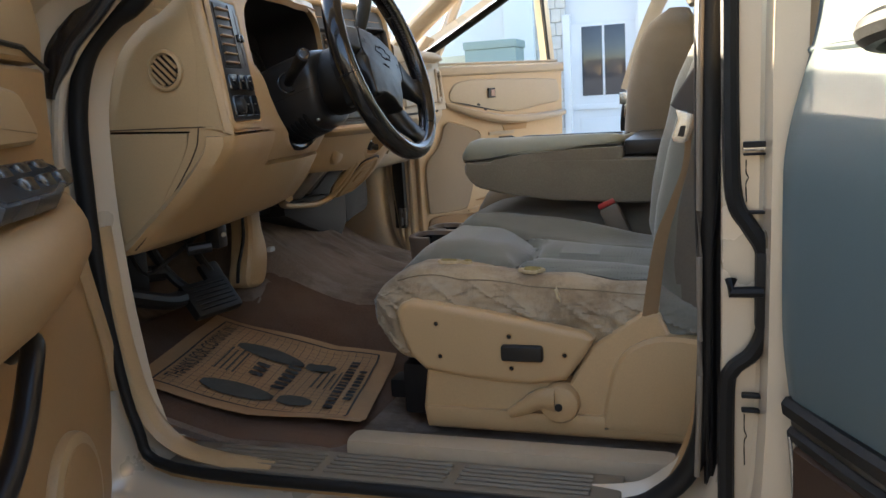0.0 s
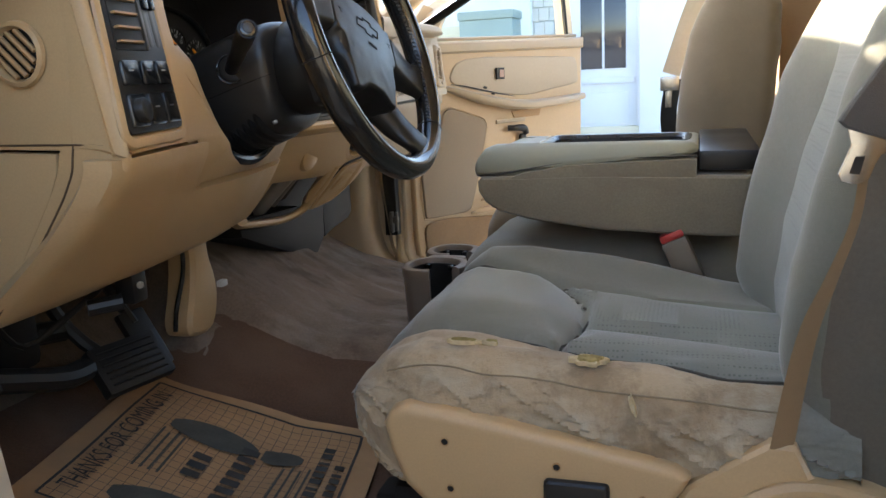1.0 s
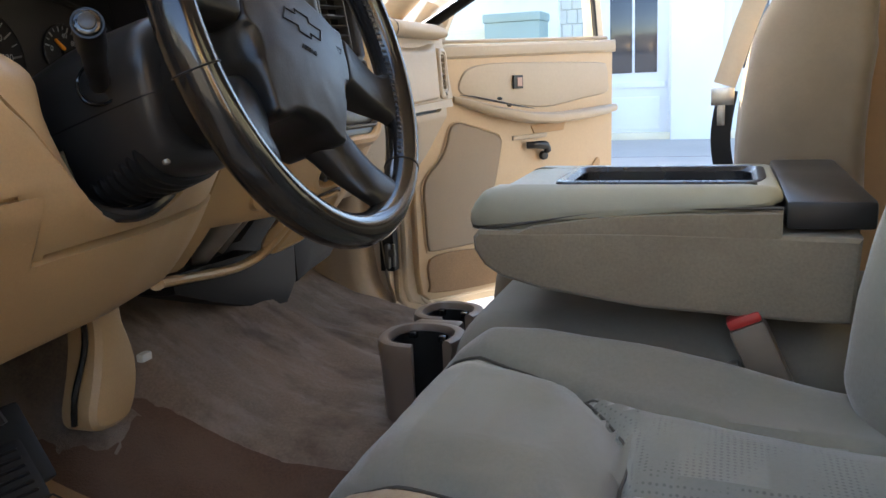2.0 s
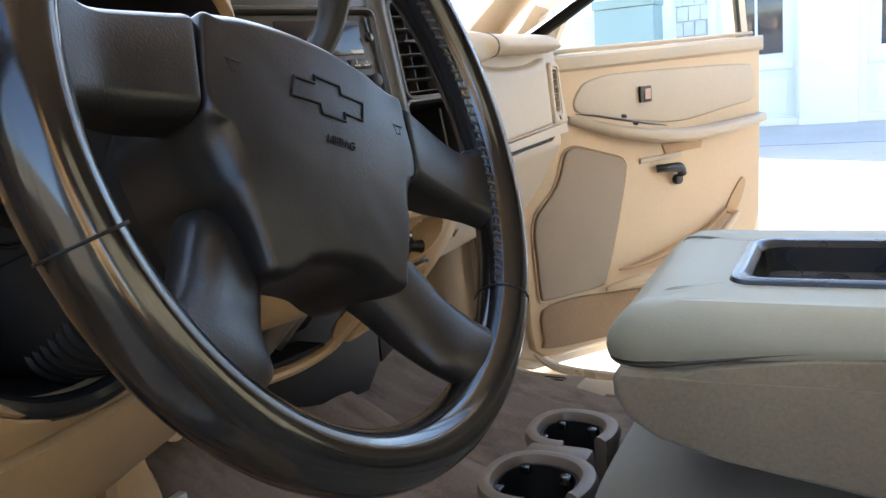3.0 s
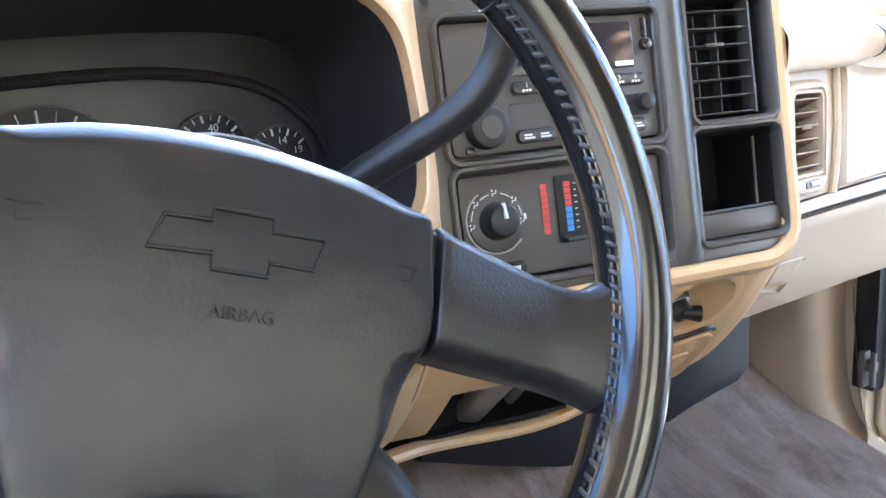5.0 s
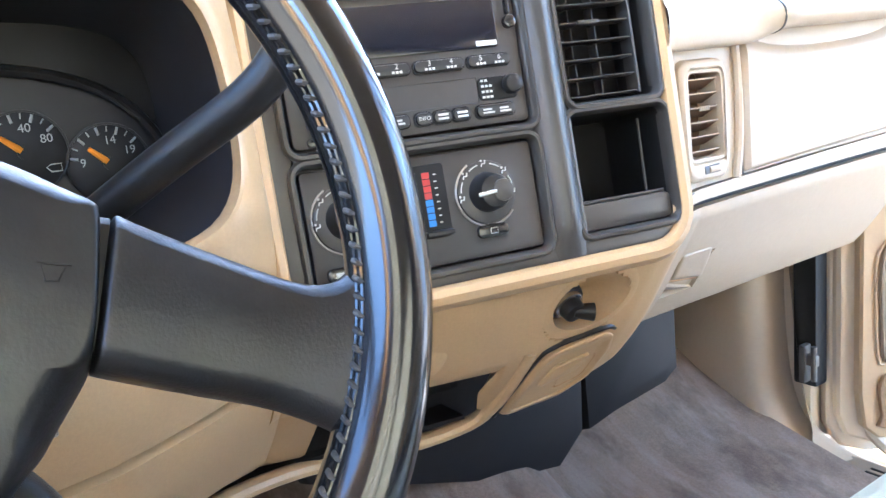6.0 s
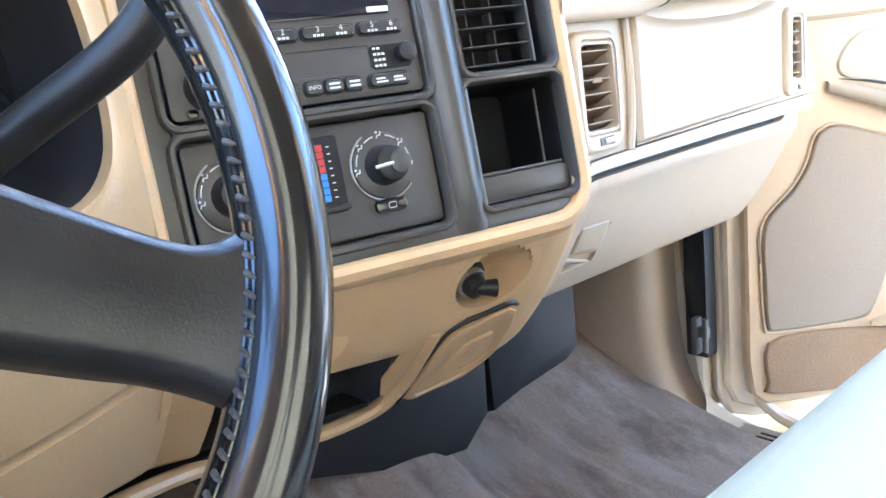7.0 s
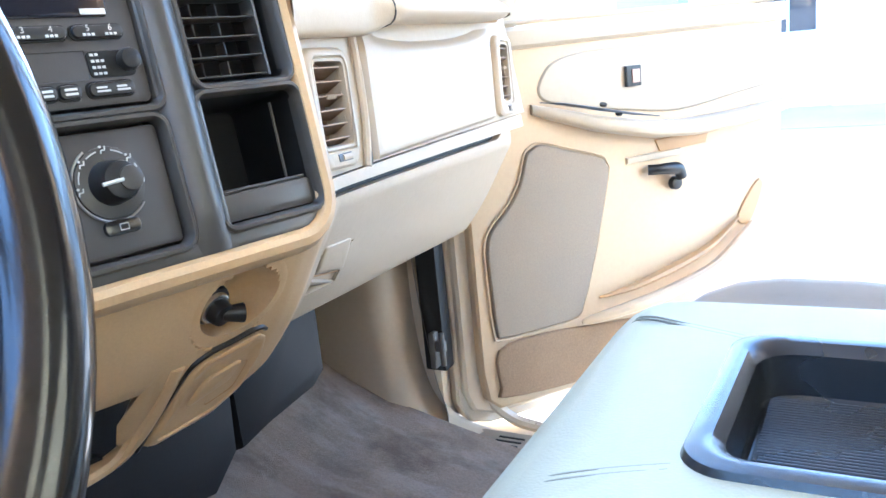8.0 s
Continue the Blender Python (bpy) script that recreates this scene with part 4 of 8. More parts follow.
for g in (0.5, 0.0):
    a = rrect((LX0 + LX1) / 2, (LY0 + LY1) / 2, LX1 - LX0 - 0.048, LY1 - LY0 - 0.048, 0.04, 8)
    b = rrect(TC, TR, TW + 0.03, TH + 0.03, 0.026, 8)
    rings.append([Vector((askew(p[0] * g + q[0] * (1 - g), p[1] * g + q[1] * (1 - g)), p[1] * g + q[1] * (1 - g), lid_top(p[0] * g + q[0] * (1 - g), p[1] * g + q[1] * (1 - g)) + 0.001)) for p, q in zip(a, b)])
lid = part("lid", loft(rings, caps=False), VINYL, mid, "grey-beige vinyl lid")
PIPING = mat("grey_piping", (0.15, 0.15, 0.12), 0.5, bump=0)
for near in (True, False):
    # two sewn lines run from the tray's corner to the lid's front edge
    run = smooth_path([(x, y, 0) for x, y in ([(-0.394, 1.770), (-0.420, 1.757), (-0.448, 1.738), (-0.464, 1.712)] if near else [(-0.388, 1.936), (-0.418, 1.950), (-0.446, 1.966), (-0.470, 1.984)])], 8)
    for off in (-0.0026, 0.0026):
        part("lid_seam", tube([V(askew(p.x, p.y), p.y + off, lid_top(p.x, p.y + off) - 0.010 * ease(-0.448, -0.466, p.x) + 0.0004) for p in run], 0.0008, 6), PIPING, lid)
rings = []
for w, h, z in ((0.036, 0.036, 0.989), (0.030, 0.030, 0.9955), (0.020, 0.020, 0.997), (0.010, 0.010, 0.996), (0.0, 0.0, 0.990), (-0.002, -0.002, 0.966), (-0.007, -0.007, 0.963)):
    rings.append([Vector((x, y, z)) for x, y in rrect(TC, TR, TW + w, TH + h, 0.022, 8)])
bm = loft(rings, caps=False)
bm.faces.new([bm.verts.new(p) for p in rings[-1]])
bmesh.ops.remove_doubles(bm, verts=bm.verts, dist=1e-6)
# Black plastic; the reflected sky is put in as a blue tint.
TRAY = mat("sky_tinted_tray_plastic", (0.011, 0.013, 0.016), 0.26, var=0.12, bump=0.05, bscale=900, dist=0.0004, spec=0.6)
tray = part("tray", bm, TRAY, lid, "glossy black ribbed tray")
for k in range(40):
    part("tray_rib", box((TC, TR - 0.0615 + 0.00315 * k, 0.9645), (0.210, 0.0016, 0.003), 0.0006, seg=1), TRAY, tray)
part("hinge_block", box((-0.085, 1.835, 0.978), (0.085, 0.385, 0.030), 0.006), CHAR, mid, "black plastic hinge block")
part("lid_welt", tube(smooth_path([(x, y, tableau(LID_FOOT, x) + 0.0005) for x, y in ((-0.13, 1.6420), (-0.22, 1.6420), (-0.29, 1.6420), (-0.34, 1.6420), (-0.38, 1.6420), (-0.42, 1.6420), (-0.447, 1.6465), (-0.4635, 1.660), (-0.4718, 1.687), (-0.4720, 1.75), (-0.4720, 1.99))], 4), 0.0019, 6), BEZEL, mid)
part("backrest", back(1.66, 2.03, lin(0.70, 1.37, 20), lambda y, z: 0.03 + 0.25 * (z - 0.7), lambda z: 0.1), VELOUR, mid)

# The seats' grey velour, browned and darkened for the shade on this seat.
SHADED_CLOTH = stain(mat("shaded_brown_velour", (0.165, 0.122, 0.076), 0.88, var=0.16, scale=7, fine=0.08, fscale=220, bump=0.25, bscale=900, sheen=0.3), (0.13, 0.10, 0.065), 5, 0.45, 0.62, (1, 1, 1), 0.7)
pseat = thing("front_seat", "grey-tan cloth front passenger seat seen from its inner side", "car seat", (-0.2, 2.3, 0.54))
part("cushion", seat_cushion(2.06, 2.50, [-0.565, -0.56, -0.54, -0.51, -0.47, -0.42, -0.34, -0.24, -0.1, 0.0], [0.77, 0.81, 0.84, 0.858, 0.872, 0.880, 0.880, 0.87, 0.85, 0.82], [0.72, 0.70, 0.68, 0.67, 0.67, 0.67, 0.67, 0.67, 0.67, 0.68]), SHADED_CLOTH, pseat)
PB = lambda y, z: tableau([(0.70, -0.13), (0.80, -0.155), (0.9, -0.166), (1.0, -0.164), (1.1, -0.154), (1.17, -0.140), (1.22, -0.120), (1.25, -0.10), (1.27, -0.075), (1.285, -0.04)], z) - 0.02 * math.exp(-((abs(y - 2.285) - 0.16) / 0.05) ** 2) + 0.002 * noise.noise(Vector((y * 14, z * 14, 2)))
part("backrest", back(2.08, 2.49, lin(0.70, 1.285, 60), PB, lambda z: tableau([(0.7, 0.14), (0.9, 0.185), (1.15, 0.17), (1.22, 0.145), (1.26, 0.10), (1.285, 0.03)], z), wide=lambda z: tableau([(0.7, 0.95), (0.8, 1), (1.12, 1), (1.2, 0.96), (1.25, 0.88), (1.285, 0.68)], z)), SHADED_CLOTH, pseat)
part("headrest", cushion([((0.02 + 0.1 * (z - 1.35), 2.285, z), (0, 0.12 * w, 0), (-0.05 * w, 0, 0), lambda s: 0) for z, w in ((1.30, 0.6), (1.32, 0.85), (1.37, 1), (1.43, 1), (1.47, 0.85), (1.49, 0.5))]), SHADED_CLOTH, pseat)
pbelt = thing("passenger_belt", "pale seat belt with its latch hanging beside the passenger seat", "seat belt", (-0.15, 2.6, 1.0))
part("webbing", tube(smooth_path([(0.02, 2.53, 1.5), (-0.09, 2.515, 1.36), (-0.145, 2.505, 1.24), (-0.182, 2.50, 1.13), (-0.195, 2.50, 1.09)], 5), 0.022, 8, flat=0.08, up=(0.25, 1, 0)), mat("pale_webbing", (0.52, 0.44, 0.32), 0.75, var=0.1, bump=0.6, bscale=900), pbelt)
part("latch_plate", box((-0.197, 2.50, 1.068), (0.045, 0.008, 0.036), 0.003, bm=box((-0.200, 2.50, 1.035), (0.016, 0.004, 0.05), 0.002)), METAL, pbelt)
part("lower_webbing", tube(smooth_path([(-0.188, 2.502, 1.08), (-0.20, 2.505, 0.98), (-0.18, 2.51, 0.88), (-0.14, 2.515, 0.78)], 5), 0.020, 8, flat=0.1, up=(0.25, 1, 0)), CHAR, pbelt, "dark lower strap")

# cup holder on the tunnel
CUPTAN = mat("grey_brown_plastic", (0.155, 0.118, 0.088), 0.38, var=0.08, bump=0.1)
cup = thing("cup_holder", "tan twin cup holder standing on the floor tunnel", "cup holder", (-0.58, 1.81, 0.65))


def cup_wall(cy2, sect, a0=-28, a1=277, n=52):
    """A round wall with the section (radius, height), open towards the seats."""
    rows = []
    for i in range(n + 1):
        a = radians(a0 + (a1 - a0) * i / n)
        c, s = sup(math.cos(a), 0.85), sup(math.sin(a), 0.85)
        rows.append([Vector((-0.585 + r * (1.30 if c > 0 else 1.06) * c, cy2 + r * 1.15 * s, z)) for r, z in sect])
    return loft(rows)


for cy2, rr in ((1.765, 0.050), (1.885, 0.044)):
    part("cup", cup_wall(cy2, [(0.040, 0.60), (0.045, 0.68), (rr - 0.001, 0.765), (rr + 0.001, 0.777), (rr - 0.001, 0.784), (rr - 0.006, 0.786), (rr - 0.011, 0.785), (rr - 0.0135, 0.780), (rr - 0.0140, 0.70), (0.030, 0.60)]), CUPTAN, cup)
    part("liner", cup_wall(cy2, [(rr - 0.0138, 0.776), (rr - 0.0165, 0.776), (rr - 0.0175, 0.625), (rr - 0.0145, 0.625)], -18, 264), RUBBER, cup, "black rubber liner")
    bm = bmesh.new()
    bm.faces.new([bm.verts.new((-0.580 + (rr - 0.006) * math.cos(a), cy2 + (rr - 0.006) * math.sin(a), 0.640)) for a in (2 * math.pi * i / 30 for i in range(30))])
    part("cup_floor", bm, RUBBER, cup)
    part("front_lip", cup_wall(cy2, [(0.040, 0.60), (0.045, 0.665), (0.042, 0.672), (0.036, 0.668), (0.034, 0.60)], -100, -10, 16), CUPTAN, cup)
    for k in (0.6, 2.2, 3.6):
        part("grip_tab", box((-0.585 + (rr - 0.016) * math.cos(k), cy2 + (rr - 0.014) * 1.15 * math.sin(k), 0.772), (0.012, 0.012, 0.010), 0.003), CHAR_GLOSS, cup)
part("bridge", box((-0.578, 1.828, 0.738), (0.075, 0.034, 0.092), 0.010), CUPTAN, cup)

# ---- dashboard ----
def base_x(y):
    return tableau([(1.03, -0.70), (1.2, -0.69), (1.42, -0.695), (1.52, -0.715), (1.58, -0.745), (1.62, -0.770), (1.655, -0.796), (1.98, -0.734), (2.00, -0.734), (2.03, -0.756), (2.06, -0.764), (2.14, -0.768), (2.30, -0.774), (2.54, -0.777)], y)


def FX(y, z):
    """How far back the dashboard's face stands."""
    up = -0.165 * max(0.0, z - 1.06)
    d = 0.955 - z
    down = -0.60 * max(0.0, 1.05 - z) - 0.35 * (0.0 if d < -0.035 else d if d > 0.035 else (d + 0.035) ** 2 / 0.14)
    base = base_x(y)
    if y < 1.45:
        pod = tableau([(1.03, -0.655), (1.045, -0.643), (1.18, -0.672), (1.25, -0.681), (1.40, -0.690), (1.45, -0.6996)], y)
        base += (pod - base) * ease(0.90, 1.045, z)
    if 1.5 < y < 1.66:
        base += tableau([(1.50, 0.0), (1.58, 0.022), (1.615, 0.035), (1.642, 0.033), (1.656, 0.0)], y) * ease(1.04, 1.14, z)
    return base + up + down


def F(y, z, proud=0.0):
    return Vector((FX(y, z) + proud, y, z))


dash = thing("dashboard", "tan plastic pickup dashboard with a black centre panel", "dashboard", (-0.95, CY, 0.9))


def low_edge(y):
    return tableau([(1.03, 0.885), (1.15, 0.888), (1.30, 0.898), (1.50, 0.912), (1.58, 0.915), (1.61, 0.908), (1.65, 0.888), (1.70, 0.884), (1.90, 0.93), (2.0, 0.925), (2.2, 0.918), (2.52, 0.915)], y)


def u_notch(y):
    """Top edge of the knee panel, cut out round the steering column."""
    return tableau([(1.03, 1.058), (1.236, 1.058), (1.2365, 1.003), (1.64, 1.003), (1.655, 0.985), (1.70, 0.972)], y)


def skin(y0, y1, lo, hi, nu=40, nv=14, proud=0.0, thick=0.012, roll=0.02, hole=None):
    """A stretch of the face between the edges lo(y) and hi(y), its foot rolled forward."""
    def fn(u, v):
        y = y0 + (y1 - y0) * u
        a, b = lo(y), hi(y)
        z = a + (b - a) * v
        p = F(y, z, proud)
        k = max(0.0, 1 - v / 0.12)
        p.x -= roll * k * k
        e = max(0.0, 1 - (y - 1.033) / 0.03)
        p.x -= 0.02 * e * e
        return p
    gap = (lambda u, v: hole(y0 + (y1 - y0) * u, lo(y0 + (y1 - y0) * u) + (hi(y0 + (y1 - y0) * u) - lo(y0 + (y1 - y0) * u)) * v)) if hole else None
    bm = sheet(fn, nu, nv, 0.0, skip=gap)
    for f in bm.faces:
        f.normal_update()
        if f.normal.x < 0:
            f.normal_flip()
    bmesh.ops.solidify(bm, geom=bm.faces[:], thickness=-thick)
    if max(v.co.x for v in bm.verts) > max(fn(i / 8, j / 8).x for i in range(9) for j in range(9)) + 0.5 * thick:
        for v in bm.verts:
            v.co.x -= thick
    return bm


part("knee_filler", skin(1.20, 1.268, lambda y: 0.992, lambda y: 1.074, 8, 8, -0.006, roll=0), TAN, dash)
part("knee_panel", skin(1.035, 1.695, low_edge, u_notch, 66, 16), TAN, dash)
line_z = lambda y: 1.0713 + 0.0186 * (y - 2.033)  # foot of the upper face
gap_z = lambda y: 1.0577 + 0.006 * (y - 2.03)  # joint over the glove box
LATCH = [(2.057, 1.0105), (2.1195, 1.0085), (2.1325, 0.9490), (2.0590, 0.9695)]


def in_latch(y, z):
    return 0.962 < z < 1.0045 and 2.0615 < y < 2.119 - 0.05 * (1 - z)


# Same plastic as TAN from here to the right, paled for its light.
part("glove_box", skin(2.020, 2.492, low_edge, lambda y: gap_z(y) - 0.0028 + 0.0055 * ease(2.44, 2.465, y), 150, 54, 0.0, roll=0.03, hole=in_latch), TAN_PALE, dash, "tan glove box lid, shut, coloured paler for the light on it")
part("lower_centre", skin(1.64, 2.03, lambda y: tableau([(1.64, 0.955), (1.868, 0.9435), (1.872, 0.890), (1.888, 0.872), (1.96, 0.885), (2.03, 0.918)], y), lambda y: tableau([(1.64, 1.05), (2.03, 1.036)], y), 120, 46, 0.002, roll=0.004, hole=lambda y, z: ((y - 1.925) / 0.042) ** 2 + ((z - 0.996) / 0.034) ** 2 < 1), TAN, dash)
part("passenger_band", skin(2.004, 2.535, lambda y: gap_z(y) + 0.0026, lambda y: line_z(y) - 0.0006, 20, 3, 0.003, roll=0), TAN_PALE, dash)
part("passenger_shadow_gap", skin(2.02, 2.462, lambda y: gap_z(y) - 0.006, lambda y: gap_z(y) + 0.006, 20, 2, -0.010, roll=0), RUBBER, dash)
part("face_joint", tube([F(y, line_z(y), 0.0012) for y in lin(2.02, 2.53, 14)], 0.0012, 6), BEZEL, dash)


def rpoly(pts, r, g=0.0, n=4):
    """A four-cornered outline (top left, top right, bottom right, bottom left), grown by g, with round corners."""
    q = [Vector((a + sx * g, b + sz * g)) for (a, b), (sx, sz) in zip(pts, ((-1, 1), (1, 1), (1, -1), (-1, -1)))]
    out = []
    for i in range(4):
        c, p, m = q[i], q[i - 1], q[(i + 1) % 4]
        a, b = c + (p - c).normalized() * r, c + (m - c).normalized() * r
        out += [tuple(a * (1 - t) ** 2 + c * 2 * t * (1 - t) + b * t * t) for t in (k / n for k in range(n + 1))]
    return out


VENTS = [([(2.069, 1.1790), (2.119, 1.1775), (2.105, 1.0990), (2.054, 1.1000)], [(2.058, 1.1905), (2.1295, 1.1890), (2.107, 1.0790), (2.040, 1.0815)], 6), ([(2.5135, 1.1815), (2.538, 1.1800), (2.512, 1.1040), (2.485, 1.1050)], [(2.503, 1.1935), (2.555, 1.1920), (2.520, 1.0855), (2.4655, 1.0865)], 6)]
near_vent = lambda y, z, q: min(p[1] for p in q) < z < max(p[1] for p in q) and q[3][0] + (q[0][0] - q[3][0]) * (z - q[3][1]) / (q[0][1] - q[3][1]) < y < q[2][0] + (q[1][0] - q[2][0]) * (z - q[2][1]) / (q[1][1] - q[2][1])


def airbag(u, v):
    """The cover: bounded by slanting sides, rolled back under the brow at its top."""
    y = (2.1345 + (2.4465 - 2.1345) * u) * (1 - v) + (2.1630 + (2.4870 - 2.1630) * u) * v
    z = (1.0760 + 0.0085 * u) * (1 - v) + 1.2035 * v
    e = min(u * 0.32, (1 - u) * 0.32, v * 0.12)
    k = max(0.0, (v - 0.80) / 0.20) * math.sin(math.pi * min(1, max(0, 0.04 + 0.93 * u))) ** 0.6
    return F(y, z - 0.003 * k * k, 0.008 - 0.011 * (1 - min(1, e / 0.008)) ** 2.5 - 0.034 * k ** 2.2)


part("airbag_cover", sheet(airbag, 64, 48), TAN_PALE, dash, "tan passenger airbag cover, coloured paler for the light on it")
part("cover_rib", tube(smooth_path([F(y, z, 0.001) for y, z in ((2.1535, 1.200), (2.1490, 1.165), (2.1420, 1.129), (2.1325, 1.098), (2.1220, 1.0735))], 4), 0.0042, 8), TAN_PALE, dash)
part("cover_joint", tube(smooth_path([airbag(0.0, v) + V(0.0035, -0.001, 0) for v in lin(0, 0.97, 8)] + [airbag(0.02, 0.985)], 3), 0.0012, 6), BEZEL, dash)
part("passenger_face", skin(2.004, 2.560, line_z, lambda y: 1.215, 150, 50, -0.002, roll=0, hole=lambda y, z: any(near_vent(y, z, rpoly_open) for rpoly_open, _, _ in VENTS)), TAN_PALE, dash)


def brow_ring(y):
    """Section of the overhang: a rounded nose whose underside is open over the airbag cover and closed towards the vent."""
    w = ease(2.165, 2.215, y)
    e = max(0.0, (y - 2.44) / 0.105)
    nose = (0.016 + 0.020 * w) * math.sqrt(max(0.0, 1 - e * e)) + 0.004
    top, foot = 1.247 - 0.004 * w - 0.010 * e * e, 1.200 + 0.011 * w + 0.006 * e * e
    x = FX(y, 1.215)
    prof = [(-0.16, top + 0.004), (-0.05, top + 0.005), (nose * 0.25, top), (nose * 0.8, top - 0.007), (nose, top - 0.017), (nose * 0.93, foot + 0.007), (nose * 0.60, foot + 0.001), (0.004 * (1 - w) - 0.004 * w, foot), (-0.020 - 0.020 * w, foot + 0.002)]
    return [Vector((x + a, y, z)) for a, z in prof]


rows = [brow_ring(y) for y in lin(2.0, 2.545, 60)]
part("brow", loft([smooth_path(r, 3) for r in rows], closed=False), TAN_PALE, dash, smooth=60)
part("brow_seam", tube([p + V(0.0004, 0, 0) for p in smooth_path(brow_ring(2.196), 3)[6:24]], 0.0011, 6), BEZEL, dash)
def pad_z(y):
    return 1.24 + 0.076 * (1 - ease(2.02, 2.09, y))


bm = sheet(lambda u, v: V(FX(1.035 + 1.5 * u, pad_z(1.035 + 1.5 * u)) + 0.01 - 0.62 * v, 1.035 + 1.5 * u, pad_z(1.035 + 1.5 * u) + 0.02 * math.sin(3 * v) - 0.02 * max(0, 1 - v / 0.06) ** 2 - 0.05 * v * (1 - ease(2.02, 2.09, 1.035 + 1.5 * u))), 110, 24, 0.012)
part("top_pad", bm, TAN_DULL, dash)

# end cap towards the open door, with a round demister vent
cap = [(-0.694, 1.066), (-0.90, 1.073), (-0.90, 1.15), (-0.90, 1.28), (-0.82, 1.298), (-0.76, 1.306), (-0.725, 1.300), (-0.692, 1.25), (-0.682, 1.18), (-0.687, 1.12)]
ecap = part("end_cap", prism([Vector((p[0], 1.05, p[1])) for p in cap], (0, -1, 0), 0.014, 0.003), TAN, dash)
low = [(-0.715, 1.0638), (-0.90, 1.0705), (-0.90, 0.882), (-0.835, 0.882), (-0.775, 0.955), (-0.730, 1.02), (-0.717, 1.045)]
part("fuse_cover", prism([Vector((p[0], 1.05, p[1])) for p in low], (0, -1, 0), 0.014, 0.0025), TAN, dash, "tan fuse box cover")
vc = Vector((-0.738, 1.034, 1.158))
rings = []
for r, d in ((0.031, 0.0), (0.030, 0.004), (0.026, 0.006), (0.024, 0.003), (0.022, -0.004)):
    rings.append([vc + V(r * math.cos(a), -d, r * math.sin(a)) for a in (2 * math.pi * i / 32 for i in range(32))])
vent = part("round_vent", loft(rings, caps=False), TAN, ecap, "round slatted demister vent")
part("vent_back", disc(vc + V(0, 0.001, 0), (0, -1, 0), 0.0235, 0.001), CHAR, ecap)
for k in range(-2, 3):
    o = 0.0085 * k
    half = math.sqrt(max(0, 0.022 ** 2 - o * o))
    d = V(-0.707, 0, 0.707)
    c = vc + V(0.707 * o, -0.003, 0.707 * o)
    part("vent_slat", tube([c - d * half, c + d * half], 0.0026, 6), TAN_DULL, ecap)

# driver's face: a tan surround with an opening for the dials
rim = [(1.332, 1.023), (1.30, 1.04), (1.274, 1.065), (1.25, 1.105), (1.222, 1.135), (1.211, 1.18), (1.214, 1.227), (1.232, 1.267), (1.29, 1.288), (1.42, 1.295), (1.53, 1.293), (1.588, 1.280), (1.614, 1.256), (1.622, 1.215), (1.62, 1.165), (1.603, 1.135), (1.57, 1.122), (1.53, 1.115), (1.49, 1.09), (1.462, 1.05), (1.44, 1.028), (1.405, 1.014), (1.37, 1.014)]
rimp = [(p.x, p.y) for p in smooth_path([(a, b, 0) for a, b in rim], 4, closed=True)]
outer = []
for y, z in rimp:
    t = Vector((y - 1.415, z - 1.17))
    k = 1.0
    while k < 3 and 1.036 <= 1.415 + t.x * k <= 1.652 and 1.0045 <= 1.17 + t.y * k <= 1.310:
        k += 0.01
    oy, oz = min(max(1.415 + t.x * k, 1.036), 1.652), min(max(1.17 + t.y * k, 1.0045), 1.310)
    outer.append((oy, max(oz, 1.0605) if oy < 1.235 else oz))
rows = []
for w, d in ((1.0, 0.0), (0.6, 0.002), (0.25, 0.004), (0.08, 0.005), (0.02, 0.004), (0.0, 0.0), (-0.02, -0.008)):
    rows.append([F(a[0] + (b[0] - a[0]) * w, a[1] + (b[1] - a[1]) * w, d) for a, b in zip(rimp, outer)])
part("dial_surround", loft(rows, caps=False), TAN, dash)
def corner(u, v):
    """From the end cap round to the face, over the height of the switch pod."""
    foot_z = 1.0725 - 0.0105 * ease(0.2, 0.9, u)
    z = foot_z + (1.302 - foot_z) * v
    p = V(tableau([(1.066, -0.694), (1.175, -0.682), (1.25, -0.692), (1.302, -0.725)], z), 1.0358, z)
    r = F(1.047, z, 0.004)
    q = V(r.x + 0.001, 1.0362, z)
    return p * (1 - u) ** 2 + q * 2 * u * (1 - u) + r * u * u


def low_corner(u, v):
    """From the fuse cover round to the knee panel."""
    z = 0.884 + (0.1875 - 0.0105 * ease(0.2, 0.9, u)) * v
    p = V(tableau([(0.882, -0.835), (0.955, -0.775), (1.02, -0.730), (1.045, -0.716), (1.06, -0.712), (1.075, -0.706)], z), 1.0362, z)
    r = F(1.056, z, 0.001 - 0.018 * max(0, 1 - v / 0.12) ** 2)
    q = V(r.x + 0.001, 1.0366, z)
    return p * (1 - u) ** 2 + q * 2 * u * (1 - u) + r * u * u


part("knee_corner", sheet(low_corner, 14, 24), TAN, dash)
JOINT = mat("brown_joint", (0.07, 0.042, 0.022), 0.7, bump=0)
part("panel_gap", tube(smooth_path([low_corner(0.16 - 0.04 * v, v) + V(0.0004, -0.0004, 0) for v in lin(0.0, 1.0, 16)], 2), 0.0011, 6), JOINT, dash)
part("panel_gap", tube([V(-0.90, 1.0358, 1.0740), V(-0.80, 1.0358, 1.0735), V(-0.72, 1.0358, 1.0725)] + [low_corner(u, 1.0) + V(0.0006, -0.0006, 0.0006) for u in (0.0, 0.15, 0.3, 0.5, 0.75, 1.0)], 0.0011, 6), JOINT, dash)
part("corner_roll", sheet(corner, 14, 24), TAN, dash)
